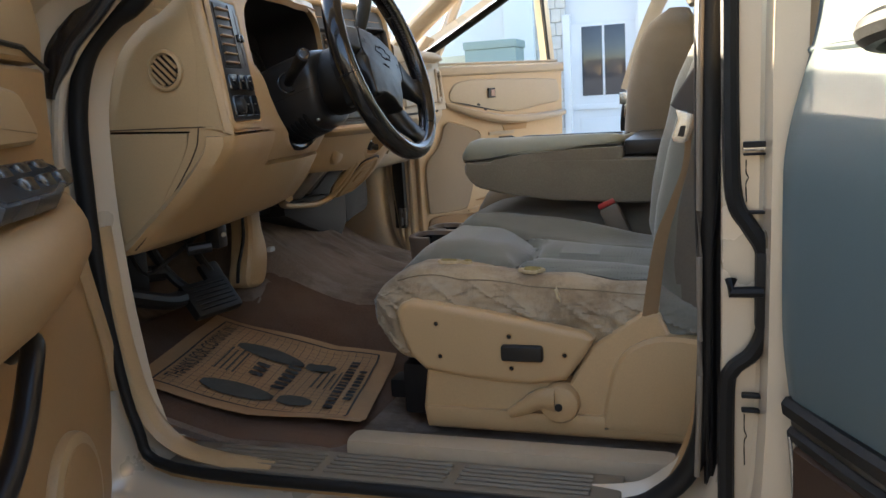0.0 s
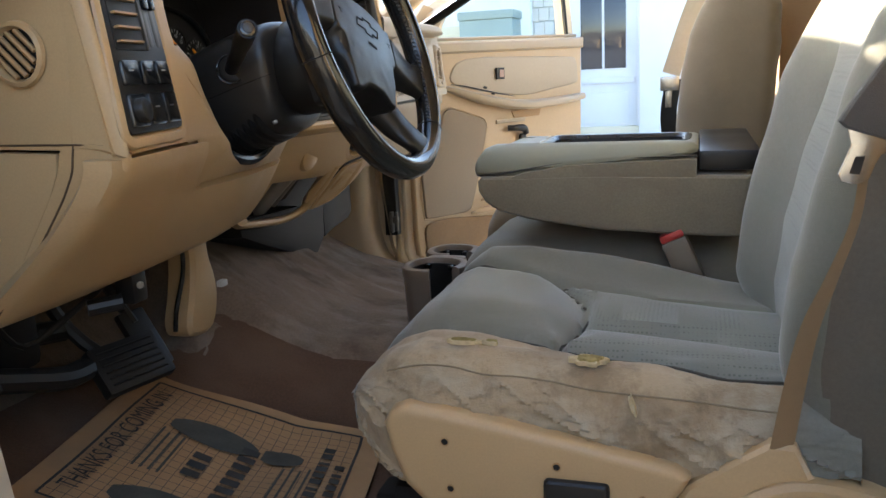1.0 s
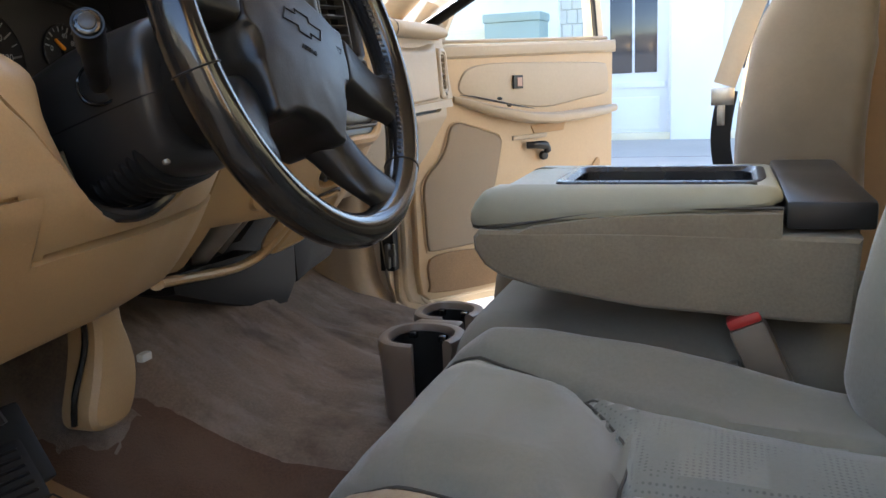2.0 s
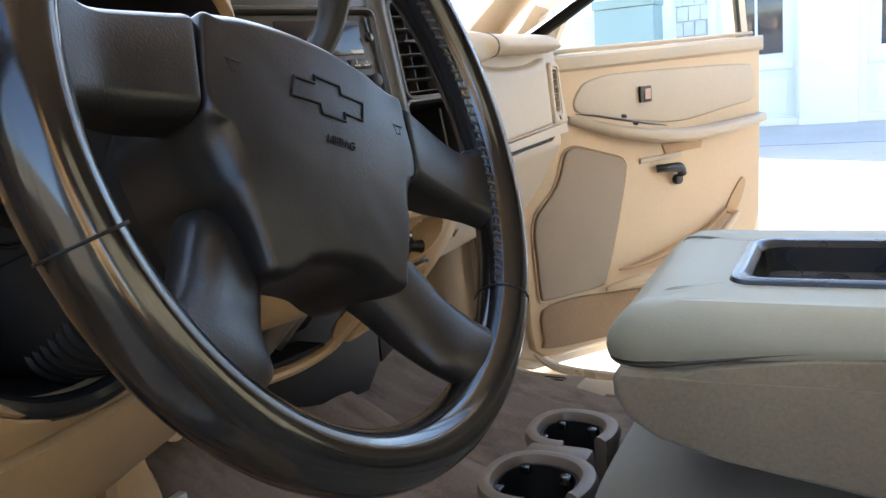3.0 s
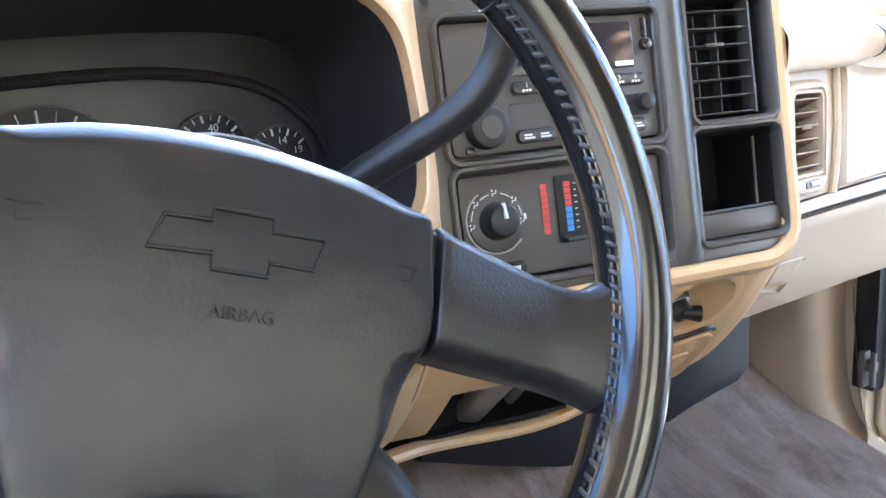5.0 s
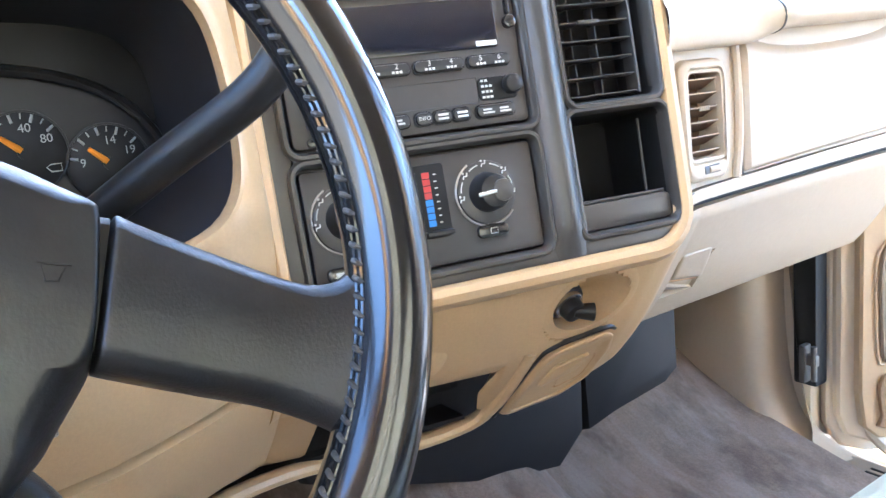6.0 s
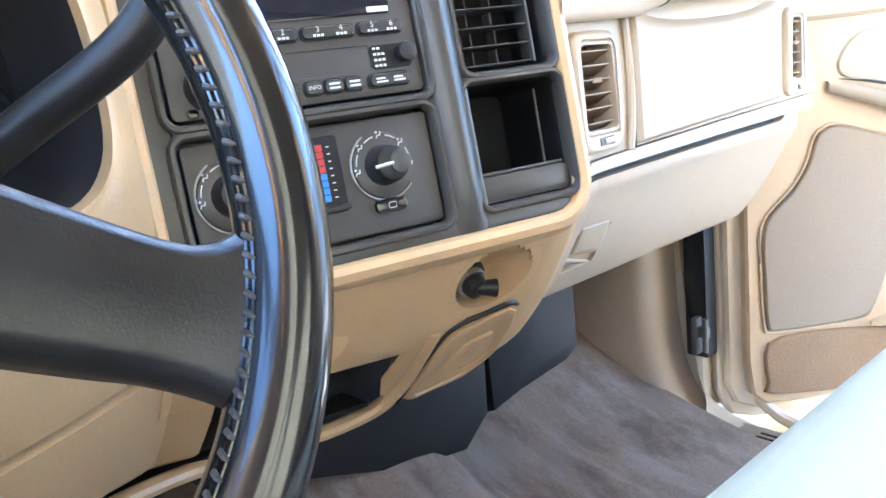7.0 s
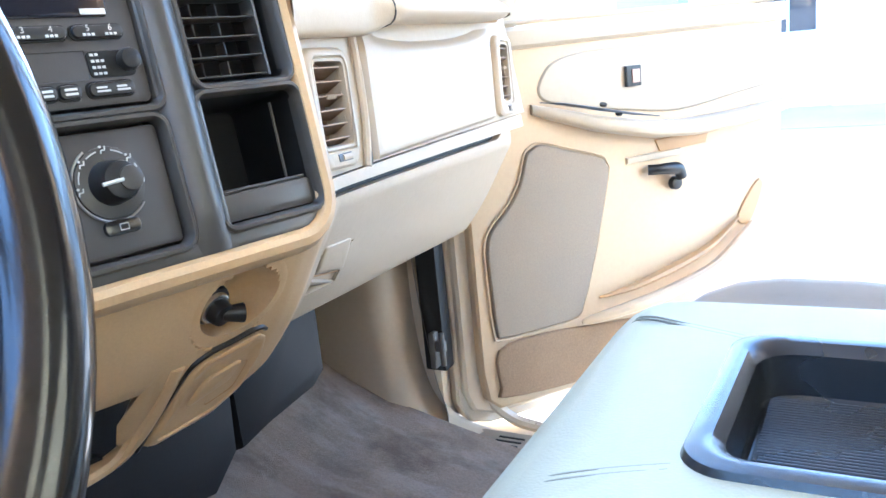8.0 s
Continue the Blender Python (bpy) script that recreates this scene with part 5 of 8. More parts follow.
part("corner_floor", prism([corner(u, 0) for u in lin(0, 1, 8)] + [V(-0.72, 1.06, 1.062)], (0, 0, -1), 0.004), TAN, dash)
part("left_face", skin(1.075, 1.23, lambda y: 1.0605, lambda y: 1.30, 12, 10, -0.018, roll=0), TAN, dash)
# collar that slopes in from the surround to the steering column
c_out = smooth_path([F(y, z, -0.002) for y, z in ((1.213, 1.165), (1.221, 1.138), (1.25, 1.105), (1.274, 1.065), (1.30, 1.04), (1.332, 1.023), (1.37, 1.014), (1.405, 1.014), (1.44, 1.028), (1.462, 1.05), (1.49, 1.09))], 4)
c_in = smooth_path([V(-0.724, y, z) for y, z in ((1.250, 1.168), (1.286, 1.148), (1.292, 1.112), (1.295, 1.080), (1.306, 1.050), (1.330, 1.031), (1.365, 1.022), (1.395, 1.024), (1.420, 1.036), (1.438, 1.058), (1.452, 1.09))], 4)
part("column_collar", sheet(lambda u, v: c_out[round(u * 40)].lerp(c_in[round(u * 40)], v) + V(0.006 * math.sin(math.pi * v), 0, 0), 40, 6, 0.003), TAN, dash)
# hood: a dark tunnel from the opening to the dials
rows = []
for k in range(7):
    w = k / 6
    rows.append([Vector((FX(y, z) - 0.004 + (-0.905 - FX(y, z)) * w, 1.42 + (y - 1.42) * (1 - 0.10 * w) + 0.015 * w, 1.17 + (z - 1.17) * (1 - 0.2 * w))) for y, z in rimp])
HOOD = mat("grey_black_hood", (0.024, 0.0225, 0.025), 0.5, var=0.12, bump=0.2, bscale=700, dist=0.0004, spec=0.35)
hood = part("dial_hood", loft(rows, caps=False), HOOD, dash, "black hood over the dials")
dials = part("dial_panel", box((-0.915, 1.43, 1.16), (0.012, 0.46, 0.24), 0.004), CHAR, dash, "black instrument panel with white markings")
PANEL_GREY = mat("grey_dial_panel", (0.026, 0.0245, 0.024), 0.4, var=0.1, bump=0)
part("dial_face", prism([V(-0.910, p.x, p.y) for p in smooth_path([(y, z, 0) for y, z in [(1.235, 1.10), (1.235, 1.17), (1.26, 1.215), (1.32, 1.235), (1.42, 1.242), (1.50, 1.240), (1.565, 1.225), (1.605, 1.195), (1.622, 1.15), (1.62, 1.09)]], 4)], (1, 0, 0), 0.003, 0.001), PANEL_GREY, dials)
part("dial_brow", tube(smooth_path([V(-0.902, y, z) for y, z in [(1.235, 1.10), (1.235, 1.17), (1.26, 1.215), (1.32, 1.235), (1.42, 1.242), (1.50, 1.240), (1.565, 1.225), (1.605, 1.195), (1.622, 1.15), (1.62, 1.09)]], 4), 0.0045, 8), CHAR, dials)
part("brow_line", tube(smooth_path([V(-0.899, y, z) for y, z in [(1.26, 1.215), (1.32, 1.235), (1.42, 1.242), (1.50, 1.240), (1.565, 1.225), (1.603, 1.195)]], 4), 0.0016, 6), PANEL_GREY, dials)
for gy, gz, r, ang, nums in ((1.405, 1.165, 0.060, 200, "0"), (1.285, 1.165, 0.052, 215, "0"), (1.5225, 1.1805, 0.029, 138, ("0", "40", "80")), (1.577, 1.165, 0.029, 136, ("9", "14", "19")), (1.592, 1.118, 0.022, 140, ""), (1.53, 1.118, 0.024, 120, "")):
    g = part("gauge", disc((-0.9068, gy, gz), (1, 0, 0), r, 0.002, 36, 0.001), DIAL, dials)
    part("gauge_ring", tube([V(-0.904, gy + r * math.cos(2 * math.pi * j / 36), gz + r * math.sin(2 * math.pi * j / 36)) for j in range(36)], 0.0010, 5, closed=True), PANEL_GREY, dials)
    small = r < 0.04
    for k in range(9 if small else 21):
        a = radians(165 - 16 * k if small else 225 - 13.5 * k)
        d = V(0, math.cos(a), math.sin(a))
        c = V(-0.9042, gy, gz)
        part("tick", tube([c + d * r * (0.80 if k % 2 else 0.74), c + d * r * 0.94], 0.0005 if k % 2 else 0.0010, 4), PRINT, dials)
    MG = Matrix(((0, 0, 1, 0), (1, 0, 0, 0), (0, 1, 0, 0), (0, 0, 0, 1)))
    if small and nums:
        for word, a in zip(nums, (172, 80, 28)):
            c = V(-0.9038, gy + r * 0.62 * math.cos(radians(a)), gz + r * 0.58 * math.sin(radians(a)))
            part("numeral", text_mesh(word, 0.0085, Matrix.Translation(c) @ MG, 0.0001), PRINT, dials, smooth=0)
        part("warning_mark", tube([V(-0.9036, gy + r * (0.42 + p), gz - r * (0.42 + q)) for p, q in ((0, 0), (0.1, 0.12), (0.34, 0.12), (0.34, -0.06), (0.1, -0.06))], 0.0005, 4, closed=True), PRINT, dials)
    if not small and r > 0.055:
        for k, word in enumerate(("20", "40", "60", "80", "100", "120")):
            a = radians(198 - 36 * (k + 0.2))
            part("numeral", text_mesh(word, 0.0105, Matrix.Translation(V(-0.9036, gy + r * 0.62 * math.cos(a), gz + r * 0.62 * math.sin(a))) @ MG, 0.0001), PRINT, dials, smooth=0)
    a = radians(ang)
    d = V(0, math.cos(a), math.sin(a))
    part("needle", tube([V(-0.9015, gy, gz) + d * r * 0.08, V(-0.9015, gy, gz) + d * r * (0.62 if small else 0.8)], [0.0026, 0.0017], 8), ORANGE, dials, "orange needle")
    part("hub", disc((-0.9045, gy, gz), (1, 0, 0), r * 0.16, 0.004, 16), DIAL, dials)

# light switches and vent beside the dials
SN = Vector((1, 0.235, 0.165)).normalized()


def SF(y, z, d):
    """On the switch panel, whose outer edge leans in towards its top."""
    return F(y + 0.016 * max(0.0, (z - 1.08) / 0.18) * (1.176 - y) / 0.124, z, d)


def swp(u0, u1, v0, v1, d, depth, r=0.003, bev=0.001):
    return prism([SF(y, z, d) for y, z in rrect((u0 + u1) / 2, (v0 + v1) / 2, u1 - u0, v1 - v0, r)], SN, depth, bev)


part("switch_surround", tube([SF(y, z, 0.004) for y, z in rrect(1.114, 1.168, 0.134, 0.196, 0.014)], 0.006, 8, closed=True, flat=0.6, up=(1, 0, 0)), TAN, dash)
sp = part("switch_panel", swp(1.052, 1.176, 1.077, 1.260, -0.002, 0.009, 0.008, 0.002), CHAR, dash, "black light switch panel with a vent")
part("vent_well", swp(1.062, 1.128, 1.158, 1.256, 0.0065, 0.002), RUBBER, sp)
for k in range(7):
    z = 1.164 + 0.0135 * k
    part("vent_blade", prism([SF(1.066, z, 0.005), SF(1.122, z, 0.005), SF(1.120, z + 0.002, 0.013), SF(1.068, z + 0.002, 0.013)], (0, 0, 1), 0.0022, 0.0006), TAN_DULL, sp)
part("vent_pillar", swp(1.130, 1.136, 1.158, 1.256, 0.006, 0.004, 0.001, 0.0005), BEZEL, sp)
for y0 in (1.147, 1.164):
    part("slider_slot", swp(y0 - 0.005, y0 + 0.005, 1.162, 1.252, 0.0065, 0.0012), BEZEL, sp)
    part("slider", swp(y0 - 0.004, y0 + 0.004, 1.20, 1.212, 0.007, 0.006), CHAR_GLOSS, sp)
for y0, z0, w, h in ((1.078, 1.136, 0.036, 0.024), (1.118, 1.136, 0.030, 0.024), (1.153, 1.136, 0.030, 0.024), (1.078, 1.100, 0.036, 0.032), (1.118, 1.100, 0.030, 0.032), (1.153, 1.100, 0.030, 0.032)):
    part("switch", swp(y0 - w / 2, y0 + w / 2, z0 - h / 2, z0 + h / 2, 0.006, 0.005, 0.004, 0.002), CHAR_GLOSS, sp)
    part("mark", swp(y0 - 0.005, y0 + 0.005, z0 + 0.002, z0 + 0.0034, 0.0112, 0.0004, 0.0003, 0.0001), STEEL, sp)
part("headlight_dial", disc(F(1.078, 1.100, 0.010), SN, 0.012, 0.010, 20, 0.003), CHAR, sp)

# ---- centre panel ----
B0 = Vector((-0.734, 1.978, 1.1))
E1 = Vector((0.19, 0.98, 0)).normalized()
E2 = Vector((-0.165, 0, 1))
E2 = (E2 - E1 * E2.dot(E1)).normalized()
NB = E1.cross(E2)


def B(u, v, d=0.0):
    return B0 + E1 * u + E2 * v + NB * d


MB = Matrix((( *E1, 0), (*E2, 0), (*NB, 0), (0, 0, 0, 1))).transposed()
MB.translation = B0


def bplate(u0, u1, v0, v1, d, depth, r=0.006, bev=0.002, bm=None):
    return prism([B(u, v, d) for u, v in rrect((u0 + u1) / 2, (v0 + v1) / 2, u1 - u0, v1 - v0, r)], NB, depth, bev, bm)


def bframe(u0, u1, v0, v1, w, d, depth, r=0.01, bm=None):
    """A raised frame round an opening."""
    cu, cv, a, b = (u0 + u1) / 2, (v0 + v1) / 2, u1 - u0, v1 - v0
    rows = []
    for g, h in ((w, 0), (w, depth * 0.6), (w * 0.7, depth), (w * 0.3, depth), (0, depth * 0.6), (-0.001, -0.004)):
        rows.append([B(u, v, d + h) for u, v in rrect(cu, cv, a + 2 * g, b + 2 * g, r + g)])
    return join(bm, loft(rows, caps=False))


# tan surround of the panel
rows = []
for g, h in ((0.020, -0.03), (0.016, -0.004), (0.011, 0.004), (0.005, 0.006), (0.0, 0.004), (-0.004, -0.004)):
    rows.append([B(u, v, h) for u, v in rrect(-0.157, 0.086, 0.340 + 2 * g, 0.282 + 2 * g, 0.030 + g)])
part("centre_surround", loft(rows, caps=False), TAN, dash)
# black panel with openings: bars between the units
panel = part("centre_panel", bplate(-0.330, -0.086, -0.056, 0.228, -0.040, 0.012, 0.03), BEZEL, dash, "satin black centre panel")
for u0, u1, v0, v1 in ((-0.309, -0.112, 0.060, 0.168), (-0.309, -0.116, -0.040, 0.050), (-0.079, 0.009, 0.070, 0.178), (-0.084, 0.010, -0.036, 0.061)):
    part("unit_frame", bframe(u0, u1, v0, v1, 0.006, -0.003, 0.006, 0.008), BEZEL, panel)
for u0, u1, v0, v1 in ((-0.328, -0.309, -0.054, 0.226), (-0.114, -0.079, -0.054, 0.226), (0.009, 0.015, -0.054, 0.226), (-0.325, 0.013, -0.054, -0.040), (-0.309, -0.114, 0.050, 0.060), (-0.082, 0.012, 0.061, 0.070), (-0.325, -0.112, 0.168, 0.226), (-0.082, 0.013, 0.178, 0.226)):
    part("bar", bplate(u0, u1, v0, v1, -0.030, 0.029, 0.004, 0.003), BEZEL, panel)
# rounded column between radio and vents
rows = []
for v in lin(-0.052, 0.224, 24):
    e = 1 - 0.75 * (1 - ease(-0.052, -0.025, v))
    rows.append([B(-0.1135 + 0.0320 * t, v, -0.002 + 0.0095 * e * math.sin(math.pi * t) ** 0.8) for t in lin(0, 1, 13)])
part("column", loft(rows, closed=False), BEZEL, panel, "rounded satin column", smooth=60)

# radio
FASCIA = mat("brown_grey_fascia", (0.040, 0.036, 0.031), 0.42, var=0.12, bump=0.15, bscale=900, dist=0.0004)
radio = part("radio", bplate(-0.306, -0.115, 0.063, 0.166, -0.016, 0.012, 0.005), FASCIA, panel, "black radio with a dark display and small buttons")


def face(name, u0, u1, v0, v1, d, depth, m, owner, r=0.003, label=""):
    return part(name, bplate(u0, u1, v0, v1, d, depth, r, min(depth, r) * 0.5), m, owner, label)


face("display", -0.255, -0.133, 0.122, 0.160, -0.004, 0.001, SCREEN, panel, 0.003, "dark radio display")
def pill(name, u0, u1, v0, v1, owner):
    """A long key with round ends in a dark surround."""
    face("key_surround", u0 - 0.0012, u1 + 0.0012, v0 - 0.0012, v1 + 0.0012, -0.0042, 0.0012, RUBBER, owner, 0.0045)
    return face(name, u0, u1, v0, v1, -0.004, 0.0042, KEY, owner, 0.0040)


KEY = mat("grey_black_key", (0.020, 0.0195, 0.019), 0.3, var=0.12, bump=0.05, spec=0.6)
for k, (u0, u1) in enumerate(((-0.2500, -0.2098), (-0.2062, -0.1655), (-0.1620, -0.1262))):
    pill("preset_button", u0, u1, 0.1078, 0.1162, panel)
    for j in range(2):
        uc = u0 + (u1 - u0) * (0.29 + 0.44 * j)
        part("digit", text_mesh(str(2 * k + j + 1), 0.0058, Matrix.Translation(B(uc, 0.1138, 0.0004)) @ MB.to_3x3().to_4x4(), 0.0001), PRINT, panel, smooth=0)
        for q in range(3):
            face("mark", uc - 0.0042 + 0.0030 * q, uc - 0.0020 + 0.0030 * q, 0.1088, 0.1106, 0.0002, 0.0003, PRINT, panel, 0.0002)
# hollow band of the disc slot
rows = []
for u in (-0.254, -0.252, -0.20, -0.158, -0.1565):
    dip = 0.0 if u in (-0.254, -0.1565) else 1.0
    rows.append([B(u, v, -0.0036 - 0.0035 * dip * math.sin(math.pi * t) ** 0.7) for t, v in ((i / 10, 0.0808 + 0.0194 * i / 10) for i in range(11))])
part("slot_band", loft(rows, closed=False), BEZEL, panel, "hollow band of the disc slot")
for u0, u1 in ((-0.2500, -0.2165), (-0.1607, -0.1280)):
    pill("lower_button", u0, u1, 0.0690, 0.0782, panel)
    for j in range(2):
        uc = u0 + (u1 - u0) * (0.28 + 0.44 * j)
        for q in range(2):
            face("mark", uc - 0.0048, uc + 0.0048 - 0.002 * q, 0.0714 + 0.0024 * q, 0.0728 + 0.0024 * q, 0.0002, 0.0003, PRINT, panel, 0.0003)
for u0, u1, word in ((-0.2115, -0.1985, "INFO"), (-0.1970, -0.1825, ""), (-0.1810, -0.1664, "")):
    pill("lower_button", u0, u1, 0.0690, 0.0782, panel)
    if word:
        part("label", text_mesh(word, 0.0042, Matrix.Translation(B((u0 + u1) / 2, 0.0736, 0.0004)) @ MB.to_3x3().to_4x4(), 0.0001), PRINT, panel, smooth=0)
    else:
        for q in range(2):
            face("mark", u0 + 0.003, u1 - 0.003, 0.0712 + 0.0030 * q, 0.0728 + 0.0030 * q, 0.0002, 0.0003, PRINT, panel, 0.0003)
pill("small_button", -0.2915, -0.2795, 0.1110, 0.1175, panel)
part("mark", disc(B(-0.2850, 0.1143, 0.0002), NB, 0.0008, 0.0004, 10), PRINT, panel)
part("volume_knob", disc(B(-0.278, 0.083, -0.004), NB, 0.0165, 0.016, 28, 0.003), CHAR, panel, "black volume knob")
part("volume_cap", disc(B(-0.278, 0.083, 0.012), NB, 0.009, 0.001, 20), BEZEL, panel)
part("tune_knob", disc(B(-0.128, 0.092, -0.004), NB, 0.0075, 0.009, 20, 0.002), CHAR, panel)
face("label_field", -0.1560, -0.1225, 0.0815, 0.0995, -0.0044, 0.0012, RUBBER, panel, 0.004)
for k in range(4):
    for q in range(3 - (k == 3)):
        face("mark", -0.1535 + 0.0034 * q, -0.1510 + 0.0034 * q, 0.0834 + 0.0042 * k, 0.0852 + 0.0042 * k, -0.0032, 0.0003, PRINT, panel, 0.0003)
part("eject_button", disc(B(-0.122, 0.140, -0.004), NB, 0.005, 0.006, 16, 0.001), CHAR_GLOSS, panel)
face("eject_rib", -0.1235, -0.1205, 0.146, 0.162, -0.004, 0.004, CHAR_GLOSS, panel, 0.001)
face("disc_mark", -0.152, -0.134, 0.1235, 0.1275, -0.003, 0.0003, PRINT, panel, 0.0008)
face("aux_button", -0.296, -0.288, 0.064, 0.070, -0.004, 0.003, CHAR_GLOSS, panel)

# heater controls
part("heater_panel", bplate(-0.306, -0.119, -0.037, 0.047, -0.016, 0.012, 0.004), FASCIA, panel, "black heater control panel")
for u, v, r in ((-0.277, 0.010, 0.0185), (-0.163, 0.012, 0.0185)):
    part("dial_ring", disc(B(u, v, -0.004), NB, r + 0.006, 0.002, 36, 0.001), BEZEL, panel)
    part("heater_knob", disc(B(u, v, -0.002), NB, r - 0.003, 0.018, 32, 0.004, r2=r - 0.005), CHAR, panel, "round black heater knob")
    rr = r + 0.0035
    for k in range(5):
        a = radians(188 - 49 * k)
        c = B(u + rr * math.cos(a), v + rr * math.sin(a), -0.0015)
        mm = Matrix.Translation(c) @ MB.to_3x3().to_4x4()
        part("figure", tube([mm @ V(-0.0018, -0.0022, 0), mm @ V(-0.0012, 0.0, 0), mm @ V(0.0014, 0.0, 0), mm @ V(0.0018, 0.0026, 0)], 0.0006, 5, bm=disc(mm @ V(-0.0016, 0.0024, -0.0004), NB, 0.0009, 0.0008, 10)), PRINT, panel)
        if k < 4:
            part("arc_mark", tube([B(u + rr * math.cos(a - radians(t)), v + rr * math.sin(a - radians(t)), -0.0016) for t in (14, 20, 26, 32, 36)], 0.0005, 5), PRINT, panel)
    part("ring_lip", tube([B(u + (r + 0.0075) * math.cos(radians(t)), v + (r + 0.0075) * math.sin(radians(t)), -0.003) for t in range(120, 330, 10)], 0.0009, 6), STEEL, panel)
part("pointer", tube([B(-0.178, 0.0108, 0.0155), B(-0.164, 0.012, 0.0170)], 0.0014, 6), PRINT, panel)
part("knob_cap", disc(B(-0.158, 0.012, 0.0155), NB, 0.0085, 0.002, 24, 0.001), BEZEL, panel)
part("pointer", tube([B(-0.277, 0.012, 0.0168), B(-0.277, 0.024, 0.014)], 0.0018, 6), PRINT, panel)
face("temperature_slot", -0.222, -0.196, -0.016, 0.040, -0.0045, 0.002, RUBBER, panel, 0.003)
for k in range(8):
    v = -0.007 + 0.0052 * k
    face("temperature_bar", -0.2145, -0.2085, v, v + 0.0046, -0.0024, 0.0004, BLUE if k < 4 else RED, panel, 0.0004, "blue bar" if k < 4 else "red bar")
    face("scale_tick", -0.2055, -0.2030, v + 0.002, v + 0.0028, -0.0024, 0.0004, PRINT, panel, 0.0003)
for k in range(8):
    v = -0.007 + 0.0052 * k
    face("temperature_bar", -0.2355, -0.2295, v, v + 0.0046, -0.0038, 0.0004, RED, panel, 0.0004, "red bar")
part("slider_knob", box((-0.209, -0.0125, 0.002), (0.022, 0.004, 0.010), 0.001, MB), CHAR, panel)
face("defrost_button", -0.176, -0.150, -0.023, -0.013, -0.004, 0.004, CHAR_GLOSS, panel, 0.004)
part("mark", tube([B(-0.166 + x, -0.018 + y, 0.0004) for x, y in ((0, -0.002), (0.006, -0.002), (0.006, 0.002), (0, 0.002))], 0.0004, 4, closed=True), PRINT, panel)
face("left_button", -0.298, -0.256, -0.034, -0.024, -0.004, 0.004, CHAR_GLOSS, panel, 0.004)
for k in range(3):
    face("mark", -0.292 + 0.012 * k, -0.286 + 0.012 * k, -0.0315, -0.0275, 0.0002, 0.0003, PRINT, panel, 0.0004)
face("mark", -0.302, -0.298, 0.008, 0.012, -0.0038, 0.0004, PRINT, panel, 0.001)
face("mark", -0.254, -0.250, 0.008, 0.013, -0.0038, 0.0004, PRINT, panel, 0.001)

# air vent and open pocket
part("vent_box", bframe(-0.079, 0.009, 0.070, 0.178, 0.001, -0.030, 0.026, 0.008), CHAR, panel)
part("vent_back", bplate(-0.086, 0.014, 0.066, 0.224, -0.062, 0.004, 0.004), RUBBER, panel)
for u0, v0, u1, v1 in ((-0.081, 0.066, -0.079, 0.182), (0.009, 0.066, 0.011, 0.182), (-0.081, 0.066, 0.011, 0.068), (-0.081, 0.179, 0.011, 0.181)):
    part("vent_wall", bplate(u0, u1, v0, v1, -0.060, 0.055, 0.0004, 0.0), RUBBER, panel)
for k in range(7):
    v = 0.0755 + 0.0150 * k
    part("vent_blade", box((-0.0420, v, -0.016), (0.070, 0.0014, 0.016), 0.0006, MB, seg=1), BEZEL, panel)
for u0 in (-0.0565, -0.0325):
    for k in range(6):
        part("vent_fin", box((u0 + 0.001 * (k % 2), 0.0830 + 0.0150 * k, -0.026), (0.0014, 0.0125, 0.012), 0.0004, MB, seg=1), BEZEL, panel)
part("vent_cheek", box((-0.0045, 0.1235, -0.016), (0.0022, 0.100, 0.018), 0.0008, MB, seg=1), BEZEL, panel)
part("vent_grip", box((-0.046, 0.1355, -0.0075), (0.020, 0.0034, 0.004), 0.0014, MB), BEZEL, panel)
rows = []
for g, h in ((0.0, 0.0), (-0.002, -0.02), (-0.004, -0.085)):
    rows.append([B(u, v, h) for u, v in rrect(-0.037, 0.0125, 0.094 + 2 * g, 0.097 + 2 * g, 0.008)])
bm = loft(rows, caps=False)
bm.faces.new([bm.verts.new(p) for p in rows[-1]])
part("pocket", bm, RUBBER, panel, "open black storage pocket")
part("pocket_lip", bplate(-0.083, 0.009, -0.035, -0.012, -0.02, 0.016, 0.006, 0.005), BEZEL, panel)
part("pocket_ledge", tube([B(-0.080, -0.0110, -0.008), B(0.004, -0.0110, -0.008)], 0.0016, 6), BEZEL, panel)
part("pocket_side", tube([B(-0.0085, -0.010, -0.014), B(-0.0075, 0.052, -0.014)], 0.0013, 6), BEZEL, panel)

